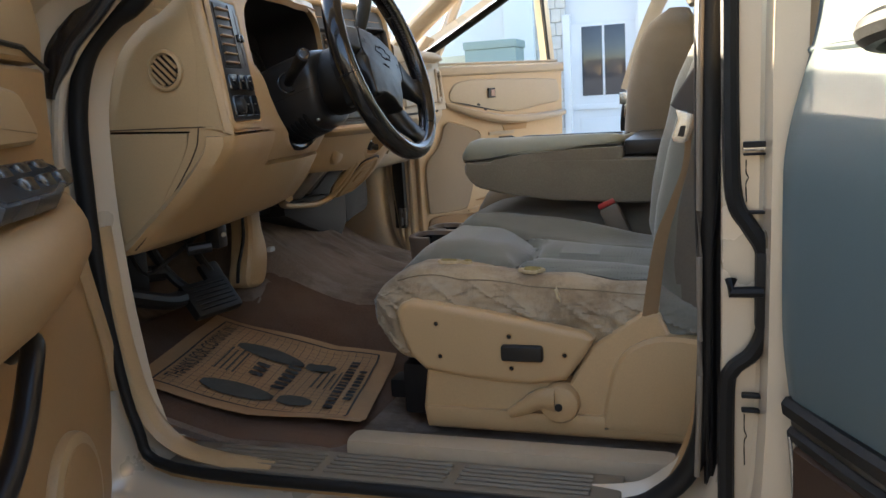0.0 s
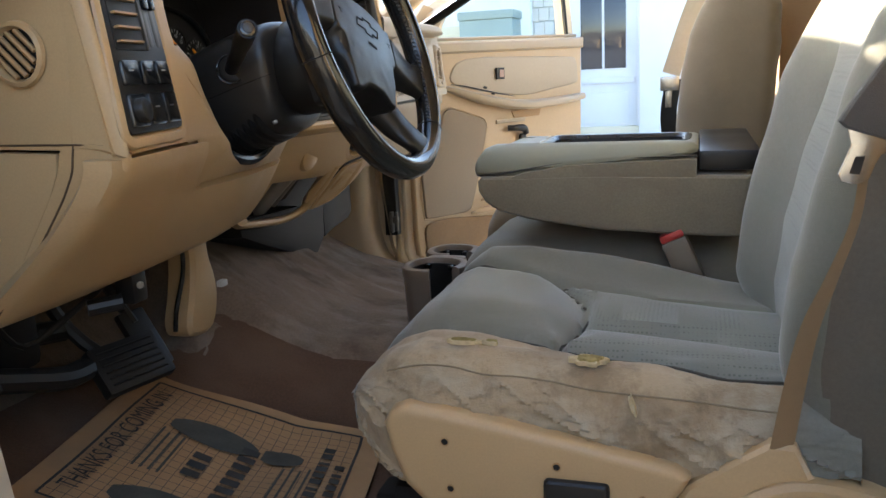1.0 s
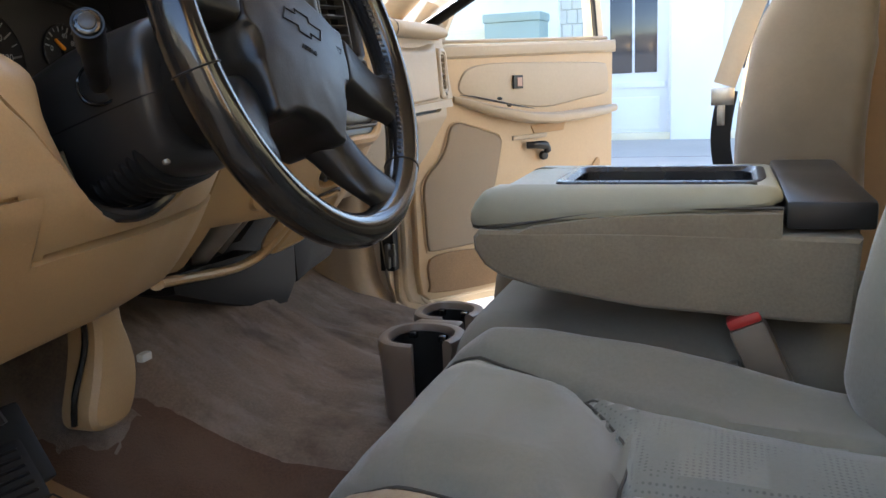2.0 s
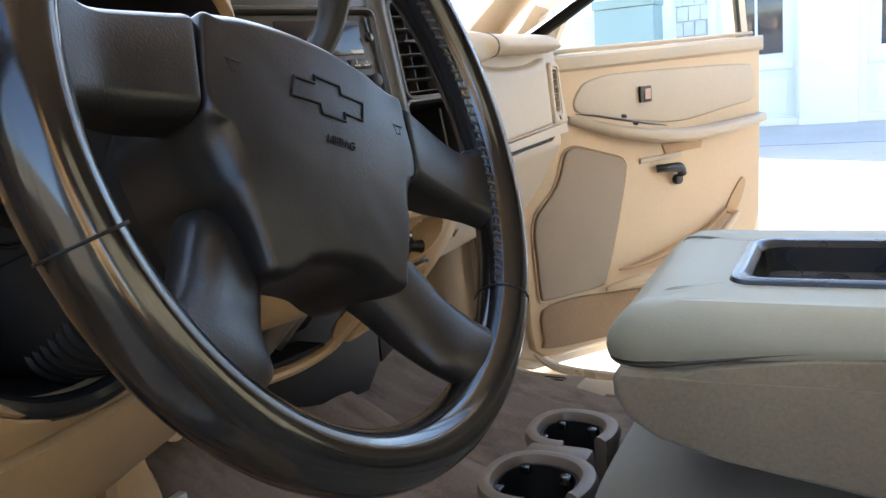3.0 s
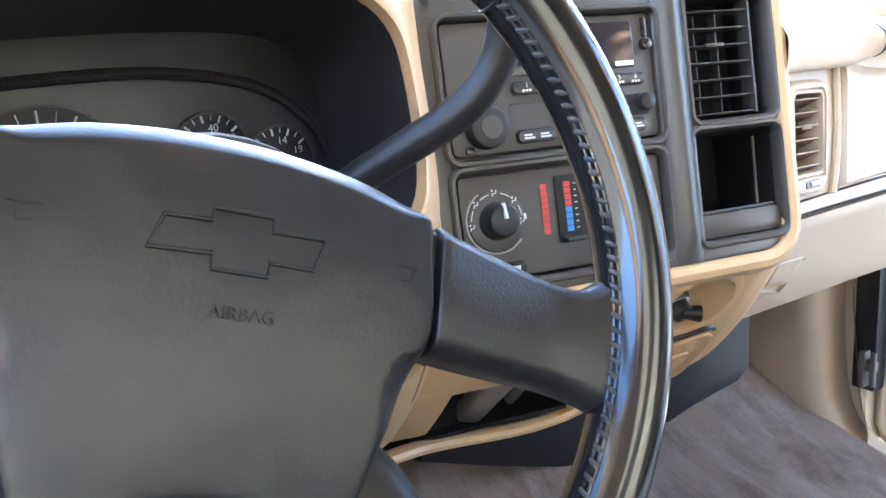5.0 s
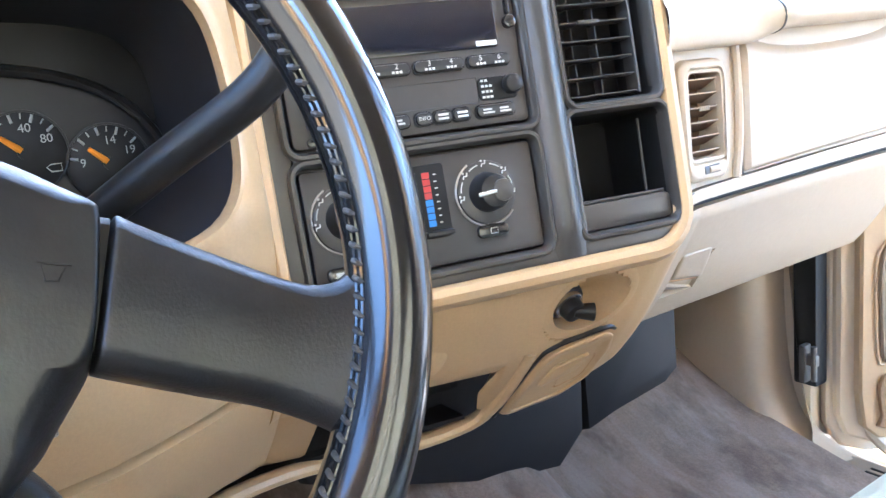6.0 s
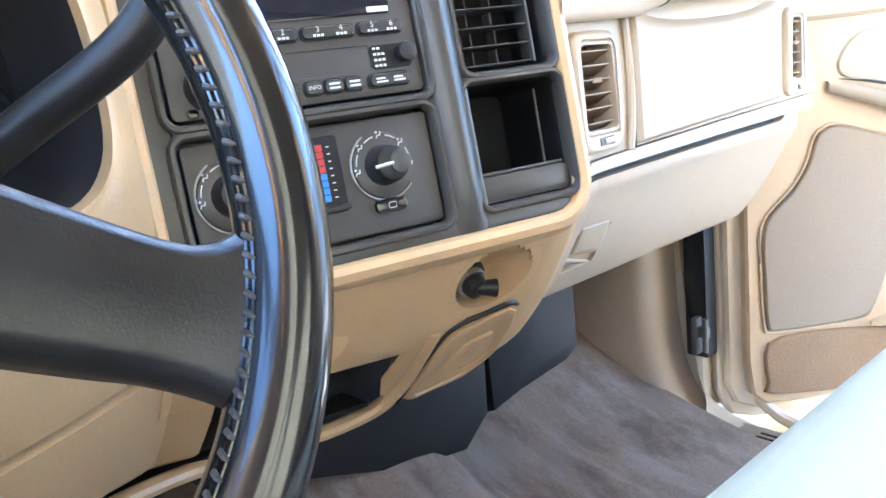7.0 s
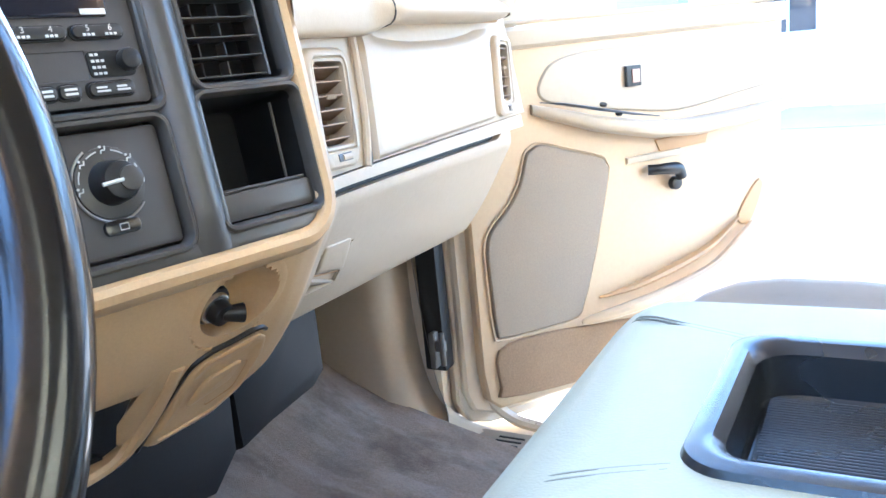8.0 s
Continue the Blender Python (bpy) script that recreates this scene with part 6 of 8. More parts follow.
# passenger vents
BLADE_EDGE = mat("tan_blade_edge", (0.30, 0.21, 0.13), 0.5)
VENT_BROWN = mat("brown_vent", (0.13, 0.075, 0.038), 0.6)
for opening, outer, n in VENTS:
    rows = [[F(y, z, d) for y, z in rpoly(outer, 0.016, g)] for g, d in ((0.002, -0.004), (0.0008, 0.003), (-0.002, 0.006), (-0.005, 0.0066))]
    rows += [[F(y, z, d) for y, z in rpoly(opening, 0.007, g)] for g, d in ((0.0050, 0.0062), (0.0040, 0.0035), (0.0022, 0.0050), (0.0, 0.0045), (-0.0008, -0.024))]
    pv = part("side_vent", loft(rows, caps=False), TAN_PALE, dash, "tan slatted air vent, coloured paler for the light on it")
    part("vent_back", prism([F(y, z, -0.026) for y, z in rpoly(opening, 0.006)], (1, 0, 0.16), 0.002), VENT_BROWN, pv, "brown vent interior")
    tl, tr, br, bl = (Vector(q) for q in opening)
    for k in range(n):
        t = (k + 0.45) / n
        a, b = tl.lerp(bl, t), tr.lerp(br, t)
        a, b = a + (b - a) * 0.03, b - (b - a) * 0.10
        part("vent_blade", loft([[F(p.x, p.y + 0.0007, 0.002), F(p.x, p.y - 0.0007, 0.002), F(p.x, p.y - 0.0105, -0.017), F(p.x, p.y - 0.0090, -0.018)] for p in (a, a.lerp(b, 0.5), b)]), VENT_BROWN, pv)
        part("blade_edge", tube([F(p.x, p.y, 0.0024) for p in (a, a.lerp(b, 0.33), a.lerp(b, 0.66), b)], 0.0008, 6), BLADE_EDGE, pv, "tan front edge")
    mid_a, mid_b = tl.lerp(bl, 2.45 / n), tr.lerp(br, 2.45 / n)
    for k in range(5):
        p = mid_a.lerp(mid_b, 0.36 + 0.06 * k)
        part("grip_rib", box(F(p.x, p.y - 0.0008, 0.003), (0.003, 0.0014, 0.0048), 0.0005, seg=1), TAN_PALE, pv)
    ca, cb = bl + Vector((0.001, -0.0105)), br + Vector((-0.004, -0.0098))
    slot = [ca.lerp(cb, 0.28), ca.lerp(cb, 0.78)]
    part("thumb_slot", tube([F(p.x, p.y, 0.0062) for p in slot], 0.0042, 10, flat=0.35, up=(1, 0, 0.16)), BEZEL, pv)
    part("thumb_wheel", tube([F(p.x, p.y, 0.0070) for p in (slot[0].lerp(slot[1], 0.3), slot[1].lerp(slot[0], 0.05))], 0.0030, 10, flat=0.6, up=(1, 0, 0.16)), TAN_PALE, pv, "pale thumb wheel")

# glove box latch, lighter, ashtray, cubby
rows = [[F(y, z, d) for y, z in rpoly(LATCH, 0.007, g)] for g, d in ((0.003, -0.002), (0.0015, 0.0018), (-0.0005, 0.0022), (-0.0020, 0.0006), (-0.0032, -0.0015))]
bm = loft(rows, caps=False)
bm.faces.new([bm.verts.new(p) for p in rows[-1]])
latch = part("latch_recess", bm, TAN_PALE, dash)
rows = [[F(y, z, d) for y, z in rpoly([(2.064, 1.0050), (2.1145, 1.0032), (2.1235, 0.9655), (2.0655, 0.9760)], 0.005, g)] for g, d in ((0.001, -0.0015), (0.0, 0.0018), (-0.0015, 0.0034), (-0.004, 0.0038), (-0.012, 0.0030))]
bm = loft(rows, caps=False)
bm.faces.new([bm.verts.new(p) for p in rows[-1]])
part("latch_paddle", bm, TAN_PALE, latch)
part("latch_joint", tube([F(y, z, -0.0004) for y, z in rpoly([(2.064, 1.0050), (2.1145, 1.0032), (2.1235, 0.9655), (2.0655, 0.9760)], 0.005, 0.0013)], 0.0012, 6, closed=True), TAN_DULL, latch)
lc = F(1.914, 0.985, 0.003)
lw = Vector((0.86, -0.06, -0.5)).normalized()
rows = []
for g, d in ((0.0115, -0.003), (0.011, 0.0032), (0.007, 0.0046), (0.001, 0.004), (-0.003, -0.010), (-0.006, -0.026), (-0.014, -0.036), (-0.026, -0.037)):
    rows.append([F(1.925 + (0.037 + g) * math.cos(a), 0.996 + (0.029 + g) * math.sin(a), d) for a in (2 * math.pi * i / 36 for i in range(36))])
bm = loft(rows, caps=False)
bm.faces.new([bm.verts.new(p) for p in rows[-1]])
cupm = part("lighter_well", bm, TAN, dash, "dished well round the power socket")
part("socket_shell", disc(lc + lw * -0.030, lw, 0.0200, 0.016, 28, 0.003, r2=0.0185), CHAR, cupm)
part("socket_ring", disc(lc + lw * -0.026, lw, 0.0158, 0.0165, 28, 0.002, r2=0.0148), METAL, cupm, "chrome socket ring")
part("socket_plug", disc(lc + lw * -0.012, lw, 0.0118, 0.012, 20, 0.002, r2=0.0105, bm=tube([lc + lw * -0.004, lc + lw * 0.006 + V(0, 0.016, 0.002)], [0.006, 0.0085], 12)), CHAR, cupm, "black socket cap")
flap = [(1.8975, 0.8580), (1.8970, 0.9330), (1.9065, 0.9470), (1.9550, 0.9565), (1.9665, 0.9500), (1.9745, 0.9300), (1.9770, 0.8910), (1.9565, 0.8685)]


def inset(pts, g):
    """The outline drawn in by g towards its middle."""
    c = Vector((sum(p[0] for p in pts) / len(pts), sum(p[1] for p in pts) / len(pts)))
    return [tuple(Vector(p) + (c - Vector(p)).normalized() * g) for p in pts]


flap_round = [(p.x, p.y) for p in smooth_path([(a + (c - a) * t, b + (d - b) * t, 0) for (a, b), (c, d) in zip(flap, flap[1:] + flap[:1]) for t in (0.12, 0.5, 0.88)], 2, closed=True)]
rows = [[F(y, z, d) for y, z in inset(flap_round, g)] for g, d in ((-0.0005, -0.004), (0.0, 0.0085), (0.0012, 0.0108), (0.0035, 0.0120), (0.0065, 0.0118), (0.0085, 0.0095), (0.016, 0.0088))]
bm = loft(rows, caps=False)
bm.faces.new([bm.verts.new(p) for p in rows[-1]])
ashp = part("ashtray", bm, TAN, dash, "tan pull-out ashtray")
rows = [[F(y, z, d) for y, z in rpoly([(1.930, 0.9270), (1.9620, 0.9290), (1.9660, 0.8960), (1.9400, 0.8850)], 0.006, g)] for g, d in ((0.0, 0.0096), (-0.0015, 0.0085), (-0.005, 0.0030), (-0.009, 0.0020))]
bm = loft(rows, caps=False)
bm.faces.new([bm.verts.new(p) for p in rows[-1]])
part("ashtray_grip", prism([F(y, z, 0.0090) for y, z in rpoly([(1.9180, 0.9250), (1.9520, 0.9330), (1.9500, 0.9120), (1.9150, 0.8960)], 0.006)], (1, 0, -0.3), 0.0035, 0.003, seg=3), TAN, ashp)
# Scoop in duller tan: the shade of the recess is in its colour.
part("ashtray_scoop", bm, TAN_DULL, ashp)
part("ashtray_gap", tube(smooth_path([F(1.8945, 0.858, 0.003), F(1.8940, 0.9345, 0.005), F(1.9045, 0.9512, 0.006), F(1.930, 0.9570, 0.006), F(1.9555, 0.9610, 0.006), F(1.968, 0.9560, 0.004)], 4), 0.0026, 6), CHAR, ashp)
part("socket_cover", disc(F(1.770, 0.983, -0.006), (1, -0.1, -0.3), 0.030, 0.010, 32, 0.004, r2=0.027), TAN, dash, "round tan socket cover")
# open cubby left of the ashtray: a dark hole in a tan frame
part("cubby", prism([F(y, z, -0.09) for y, z in [(1.62, 0.985), (1.874, 0.972), (1.874, 0.862), (1.62, 0.862)]], (1, 0, -0.5), 0.03), RUBBER, dash, "open dark cubby under the centre panel")
part("cubby_floor", sheet(lambda u, v: F(1.62 + 0.235 * u, 0.875, 0.002 - 0.10 * v), 8, 4, 0.004), RUBBER, dash)
part("cubby_frame", tube(smooth_path([F(1.8840, 0.952, 0.000), F(1.8845, 0.915, 0.002), F(1.882, 0.885, 0.004), F(1.872, 0.866, 0.006), F(1.845, 0.857, 0.008), F(1.80, 0.855, 0.009), F(1.70, 0.866, 0.009), F(1.62, 0.882, 0.006), F(1.54, 0.903, 0.002)], 5), 0.0092, 10, flat=0.8), TAN, dash)
part("cubby_tube", tube([F(1.765, 0.96, -0.02), F(1.760, 0.88, -0.03)], 0.016, 14, bm=tube([F(1.80, 0.96, -0.02), F(1.805, 0.885, -0.03)], 0.006, 10)), STEEL, dash, "dull metal tube")

# black ducts under the dashboard
duct = thing("heater_box", "black plastic heater box under the dashboard", "duct", (-0.98, 2.0, 0.75))
part("left_duct", prism([Vector((-1.08, y, z)) for y, z in [(1.68, 0.95), (1.70, 0.84), (1.80, 0.80), (1.93, 0.755), (2.01, 0.742), (2.05, 0.775), (2.06, 0.95)]], (1, 0, 0), 0.15, 0.015), BLACKBOX, duct)
part("right_duct", prism([Vector((-1.08, y, z)) for y, z in [(2.055, 0.95), (2.06, 0.765), (2.11, 0.775), (2.20, 0.785), (2.225, 0.80), (2.225, 0.95)]], (1, 0, 0), 0.145, 0.02), BLACKBOX, duct)
part("under_panel", box((-1.03, CY, 0.985), (0.24, 1.42, 0.10), 0.01), BLACKBOX, duct)

# tan floor duct hanging by the tunnel
tongue = thing("floor_duct", "tan plastic floor duct hanging beside the tunnel", "duct", (-0.95, 1.58, 0.7))
o = [(1.545, 0.90), (1.548, 0.83), (1.535, 0.775), (1.520, 0.735), (1.522, 0.712), (1.54, 0.702), (1.578, 0.700), (1.60, 0.715), (1.615, 0.76), (1.612, 0.80), (1.60, 0.84), (1.60, 0.90)]
part("shell", prism([Vector((-0.985, p.x, p.y)) for p in smooth_path([(a, b, 0) for a, b in o], 3)], (1, 0, 0), 0.05, 0.018, seg=3), TAN, tongue)
part("wire", tube(smooth_path([(-0.95, 1.54, 0.88), (-0.95, 1.538, 0.82), (-0.955, 1.515, 0.76), (-0.96, 1.512, 0.72)], 4), 0.004, 6), RUBBER, tongue)
part("clip", box((-0.935, 1.625, 0.775), (0.012, 0.02, 0.012), 0.003), PRINT, tongue)

# ---- steering wheel and column ----
WC = Vector((-0.542, 1.421, 1.169))
TL = radians(17.2)
WN = Vector((math.cos(TL), 0, math.sin(TL)))
TURNED = radians(-20)
_a, _b = Vector((0, 1, 0)), Vector((-math.sin(TL), 0, math.cos(TL)))
WU = _a * math.cos(TURNED) + _b * math.sin(TURNED)
WV = _b * math.cos(TURNED) - _a * math.sin(TURNED)


def Wp(u, v, d=0.0):
    return WC + WU * u + WV * v + WN * d


wheel = thing("steering_wheel", "black leather steering wheel turned a little, with an airbag pad", "steering wheel", tuple(WC))
RC, RT = 0.1755, 0.0160
ringp = [Wp(RC * math.cos(2 * math.pi * i / 128), RC * math.sin(2 * math.pi * i / 128)) for i in range(128)]
rimo = part("rim", tube(ringp, RT, 20, closed=True, flat=1.12, up=WN), LEATHER, wheel, "black leather rim, shiny from wear")


def on_rim(a, b, lift=0.0):
    """On the rim's skin: a round the wheel, b round the bar (0 faces the driver, 90 degrees the hub)."""
    r = RC - (RT + lift) * math.sin(b)
    return Wp(r * math.cos(a), r * math.sin(a), 1.12 * (RT + lift) * math.cos(b))


# laced seam on the inner side of the rim: two leather edges drawn together by slanting stitches
for b0 in (1.16, 1.34):
    part("leather_edge", tube([on_rim(-0.49 + 1.85 * i / 110, b0, -0.0003) for i in range(111)], 0.0009, 6), LEATHER, rimo)
for i in range(46):
    a = -0.47 + 1.82 * i / 46
    part("stitch", tube([on_rim(a - 0.004, 1.11, -0.0003), on_rim(a + 0.002, 1.19, 0.0007), on_rim(a + 0.010, 1.31, 0.0007), on_rim(a + 0.016, 1.39, -0.0003)], [0.0007, 0.0012, 0.0012, 0.0007], 6), THREAD, rimo)
for a in (0.98, 2.25, -0.513, 3.638):
    part("rim_joint", tube([on_rim(a, 2 * math.pi * j / 24, 0.0001) for j in range(24)], 0.0008, 6, closed=True), RUBBER, rimo)
PU = -0.0078  # the pad sits a little off the rim's middle
# half of the pad's outline: (across, up, width of the rolled edge, its drop)
half = [(0.0, 0.0500, 0.0075, 0.0085), (0.025, 0.0490, 0.0075, 0.0085), (0.050, 0.0450, 0.007, 0.008), (0.068, 0.0395, 0.006, 0.007), (0.0755, 0.0362, 0.003, 0.004), (0.0778, 0.032, 0.0025, 0.003), (0.0795, 0.018, 0.0025, 0.003), (0.0808, 0.002, 0.0025, 0.003), (0.0812, -0.010, 0.004, 0.006), (0.0825, -0.018, 0.012, 0.022), (0.0805, -0.026, 0.017, 0.030), (0.0765, -0.036, 0.017, 0.031), (0.0720, -0.046, 0.014, 0.026), (0.0665, -0.053, 0.008, 0.016), (0.0605, -0.065, 0.005, 0.010), (0.0565, -0.077, 0.005, 0.009), (0.0530, -0.0865, 0.005, 0.009), (0.0430, -0.0880, 0.006, 0.010), (0.0320, -0.0845, 0.007, 0.012), (0.0210, -0.0790, 0.007, 0.012), (0.0, -0.0770, 0.007, 0.012)]
full = half + [(-u, v, w, h) for u, v, w, h in half[-2:0:-1]]
outl = list(zip(smooth_path([(u, v, 0) for u, v, w, h in full], 4, closed=True), smooth_path([(w, h, 0) for u, v, w, h in full], 4, closed=True)))
edge = []
for i in range(len(outl)):
    t = (outl[(i + 1) % len(outl)][0] - outl[i - 1][0]).normalized()
    edge.append((outl[i][0], Vector((t.y, -t.x, 0)), max(0.001, outl[i][1].x), max(0.001, outl[i][1].y)))
pad_c = Vector((0, -0.014, 0))


def pad_d(q):
    """The pad's face: almost flat, a little crowned."""
    return 0.0015 + 0.0035 * max(0.0, 1 - ((q.x) / 0.085) ** 2 - ((q.y + 0.014) / 0.075) ** 2) + 0.0003 * noise.noise(Vector((q.x * 60, q.y * 60, 5)))


rows = [[Wp(PU + p.x, p.y, -0.062) for p, n, w, h in edge]]
for k in range(9):
    th = math.pi / 2 * k / 8
    row = []
    for p, n, w, h in edge:
        e = 1.0 + 0.7 * ease(0.030, 0.045, p.y)  # the top edge is chamfered, the rest rolled
        q = p + n * w * (1 - math.cos(th) ** e)
        row.append(Wp(PU + q.x, q.y, pad_d(p + n * w) - h * (1 - math.sin(th) ** e)))
    rows.append(row)
for g in (0.97, 0.92, 0.85, 0.76, 0.66, 0.55, 0.44, 0.33, 0.22, 0.11, 0.03):
    rows.append([Wp(PU + q.x, q.y, pad_d(q)) for q in (pad_c + (p + n * w - pad_c) * g for p, n, w, h in edge)])
pad = part("airbag_pad", loft(rows), PAD, wheel, "grained black airbag pad", smooth=50)
part("hub", disc(WC - WN * 0.11, WN, 0.062, 0.085, 32, 0.01), CHAR, wheel)


def arm_section(vt, vb, d, rt, rb, deep, n=7):
    """Section of an arm between its top vt and foot vb: a tight upper edge, a broad lower roll."""
    out = [(vt - rt + rt * math.cos(a) ** 1.6, d - 1.2 * rt + 1.2 * rt * math.sin(a) ** 1.6) for a in (math.pi / 2 * i / n for i in range(n + 1))]
    out = [(vt, d - deep)] + out
    out += [(vb + rb - rb * math.sin(a), d - 1.4 * rb + 1.4 * rb * math.cos(a)) for a in (math.pi / 2 * i / n for i in range(n + 1))]
    return out + [(vb, d - deep)]


UPPER = [(0.0822, 0.0310, -0.0160, -0.0045), (0.0828, 0.0328, -0.0174, -0.0010), (0.0840, 0.0336, -0.0182, 0.0010), (0.090, 0.0316, -0.0192, 0.0010), (0.106, 0.0275, -0.0215, -0.0004), (0.122, 0.0235, -0.0240, -0.0016), (0.135, 0.0202, -0.0260, -0.0016), (0.144, 0.0186, -0.0285, 0.0000), (0.151, 0.0192, -0.0310, 0.0018), (0.157, 0.0222, -0.0335, 0.0034), (0.1625, 0.0275, -0.0360, 0.0046), (0.170, 0.0340, -0.0380, 0.0030)]
for sgn in (1, -1):
    rings = [[Wp(PU * (1 - ease(0.08, 0.16, u)) + sgn * u, v, d) for v, d in arm_section(vt, vb, d0, 0.0055 if k else 0.003, 0.0095, 0.030 - 0.016 * ease(0.10, 0.16, u))] for k, (u, vt, vb, d0) in enumerate(UPPER)]
    dense = []
    for col in zip(*rings):
        dense.append(smooth_path(col, 3))
    part("upper_spoke", loft([list(r) for r in zip(*dense)]), SPOKE, wheel, smooth=50)
    part("spoke_joint", loft([[Wp(PU + s * sgn, v, d) for v, d in arm_section(0.0325, -0.0165, -0.0030, 0.003, 0.008, 0.028)] for s in (0.072, 0.0816)]), RUBBER, wheel, "dark joint beside the pad")
    # lower arm: between an outer and an inner edge, domed, sunk beside the pad and level with the rim at its end
    eo = smooth_path([(0.062, -0.045, -0.038), (0.070, -0.050, -0.033), (0.081, -0.061, -0.026), (0.095, -0.082, -0.018), (0.107, -0.096, -0.010), (0.121, -0.105, -0.004), (0.142, -0.1085, 0.0)], 4)
    ei = smooth_path([(0.034, -0.078, -0.038), (0.040, -0.086, -0.033), (0.048, -0.098, -0.026), (0.058, -0.114, -0.018), (0.063, -0.125, -0.010), (0.068, -0.1335, -0.004), (0.083, -0.1425, 0.0)], 4)
    rings = []
    for i, (a, b) in enumerate(zip(eo, ei)):
        c, hv = (a + b) / 2, (a - b) / 2
        deep = 0.021 - 0.011 * i / (len(eo) - 1)
        rings.append([Wp(PU * (1 - i / (len(eo) - 1)) + sgn * (c.x + hv.x * sup(math.cos(t), 0.7)), c.y + hv.y * sup(math.cos(t), 0.7), c.z + deep * sup(math.sin(t), 0.8)) for t in (2 * math.pi * k / 36 for k in range(36))])
    part("lower_spoke", loft(rings), SPOKE, wheel, smooth=50)
# plain embossed badge and the raised word below it
badge = [(-0.0312, 0.0176), (-0.0160, 0.0182), (-0.0158, 0.0226), (0.0050, 0.0228), (0.0050, 0.0178), (0.0248, 0.0182), (0.0213, 0.0066), (0.0052, 0.0068), (0.0050, 0.0018), (-0.0140, 0.0018), (-0.0146, 0.0070), (-0.0355, 0.0062)]
bo = [Wp(u, v, pad_d(Vector((u - PU, v, 0))) + 0.0002) for u, v in badge]
part("badge", tube(bo, 0.0009, 6, closed=True, up=WN), RUBBER, pad, "plain embossed badge outline")


MW = Matrix(((*WU, 0), (*WV, 0), (*WN, 0), (0, 0, 0, 1))).transposed()
MW.translation = Wp(-0.002, -0.0122, pad_d(Vector((0.006, -0.012, 0))) + 0.0001)
part("word", text_mesh("AIRBAG", 0.0066, MW), RUBBER, pad, "small raised lettering", smooth=0)
for u in (0.0585, -0.0715):
    hd = pad_d(Vector((u - PU, 0.011, 0)))
    part("horn_mark", tube([Wp(u - 0.0035, 0.0135, hd), Wp(u + 0.0035, 0.0138, hd), Wp(u + 0.002, 0.0085, hd), Wp(u - 0.0018, 0.0083, hd)], 0.0004, 5, closed=True, bm=tube([Wp(u - 0.005, 0.0138, hd), Wp(u + 0.005, 0.0141, hd)], 0.0004, 5)), RUBBER, pad)

col = thing("steering_column", "black plastic steering column shroud with its levers", "steering column", (-0.72, 1.41, 1.1))
CD = -WN


def CP(t, y, v):
    """On the column: t down its axis, y across, v up."""
    return WC + CD * t + V(0, y, 0) + _b * v


# boxy shroud in two halves; its front edge is chamfered
half_o = [(0.0, 0.066), (0.040, 0.064), (0.066, 0.056), (0.080, 0.040), (0.084, 0.015), (0.083, -0.012), (0.078, -0.036), (0.064, -0.060), (0.040, -0.074), (0.0, -0.078)]
sect = smooth_path([(y, v, 0) for y, v in half_o + [(-y, v) for y, v in half_o[-2:0:-1]]], 3, closed=True)
SH = [(0.110, 0.80), (0.1125, 0.90), (0.1165, 0.955), (0.122, 0.985), (0.130, 1.0), (0.17, 1.03), (0.21, 1.02), (0.26, 0.95), (0.33, 0.85)]
rows = [[CP(t - 0.012 * q.y / 0.07, q.x * k, q.y * k) for q in sect] for t, k in SH]
shroud = part("shroud", loft(rows), mat("grey_black_shroud", (0.024, 0.0225, 0.021), 0.33, var=0.15, bump=0.15, bscale=800, dist=0.0005, spec=0.5), col, smooth=50)
run = [q for q in SH if 0.111 < q[0] < 0.27]
for sgn in (1, -1):
    part("shroud_seam", tube([CP(t, sgn * 0.0835 * k, -0.006 * k) for t, k in run], 0.0008, 6), RUBBER, shroud)
part("hub_cover", loft([[CP(t, r * math.cos(a), 0.92 * r * math.sin(a) - 0.004) for a in (2 * math.pi * i / 36 for i in range(36))] for t, r in ((0.118, 0.064), (0.100, 0.067), (0.080, 0.066), (0.066, 0.058))]), RUBBER, col)
# round rubber mouth of the signal stalk
mouth = V(-0.698, 1.338, 1.139)
mn = V(0.30, -0.92, 0.22).normalized()
part("stalk_mouth", disc(mouth - mn * 0.006, mn, 0.0185, 0.009, 28, 0.003, r2=0.017), RUBBER, shroud, "dark rubber mouth round the stalk")
part("mouth_rim", tube([mouth + mn * 0.002 + 0.0185 * (math.cos(a) * mn.orthogonal().normalized() + math.sin(a) * mn.cross(mn.orthogonal()).normalized()) for a in (2 * math.pi * i / 28 for i in range(28))], 0.0014, 6, closed=True), CHAR_GLOSS, shroud)
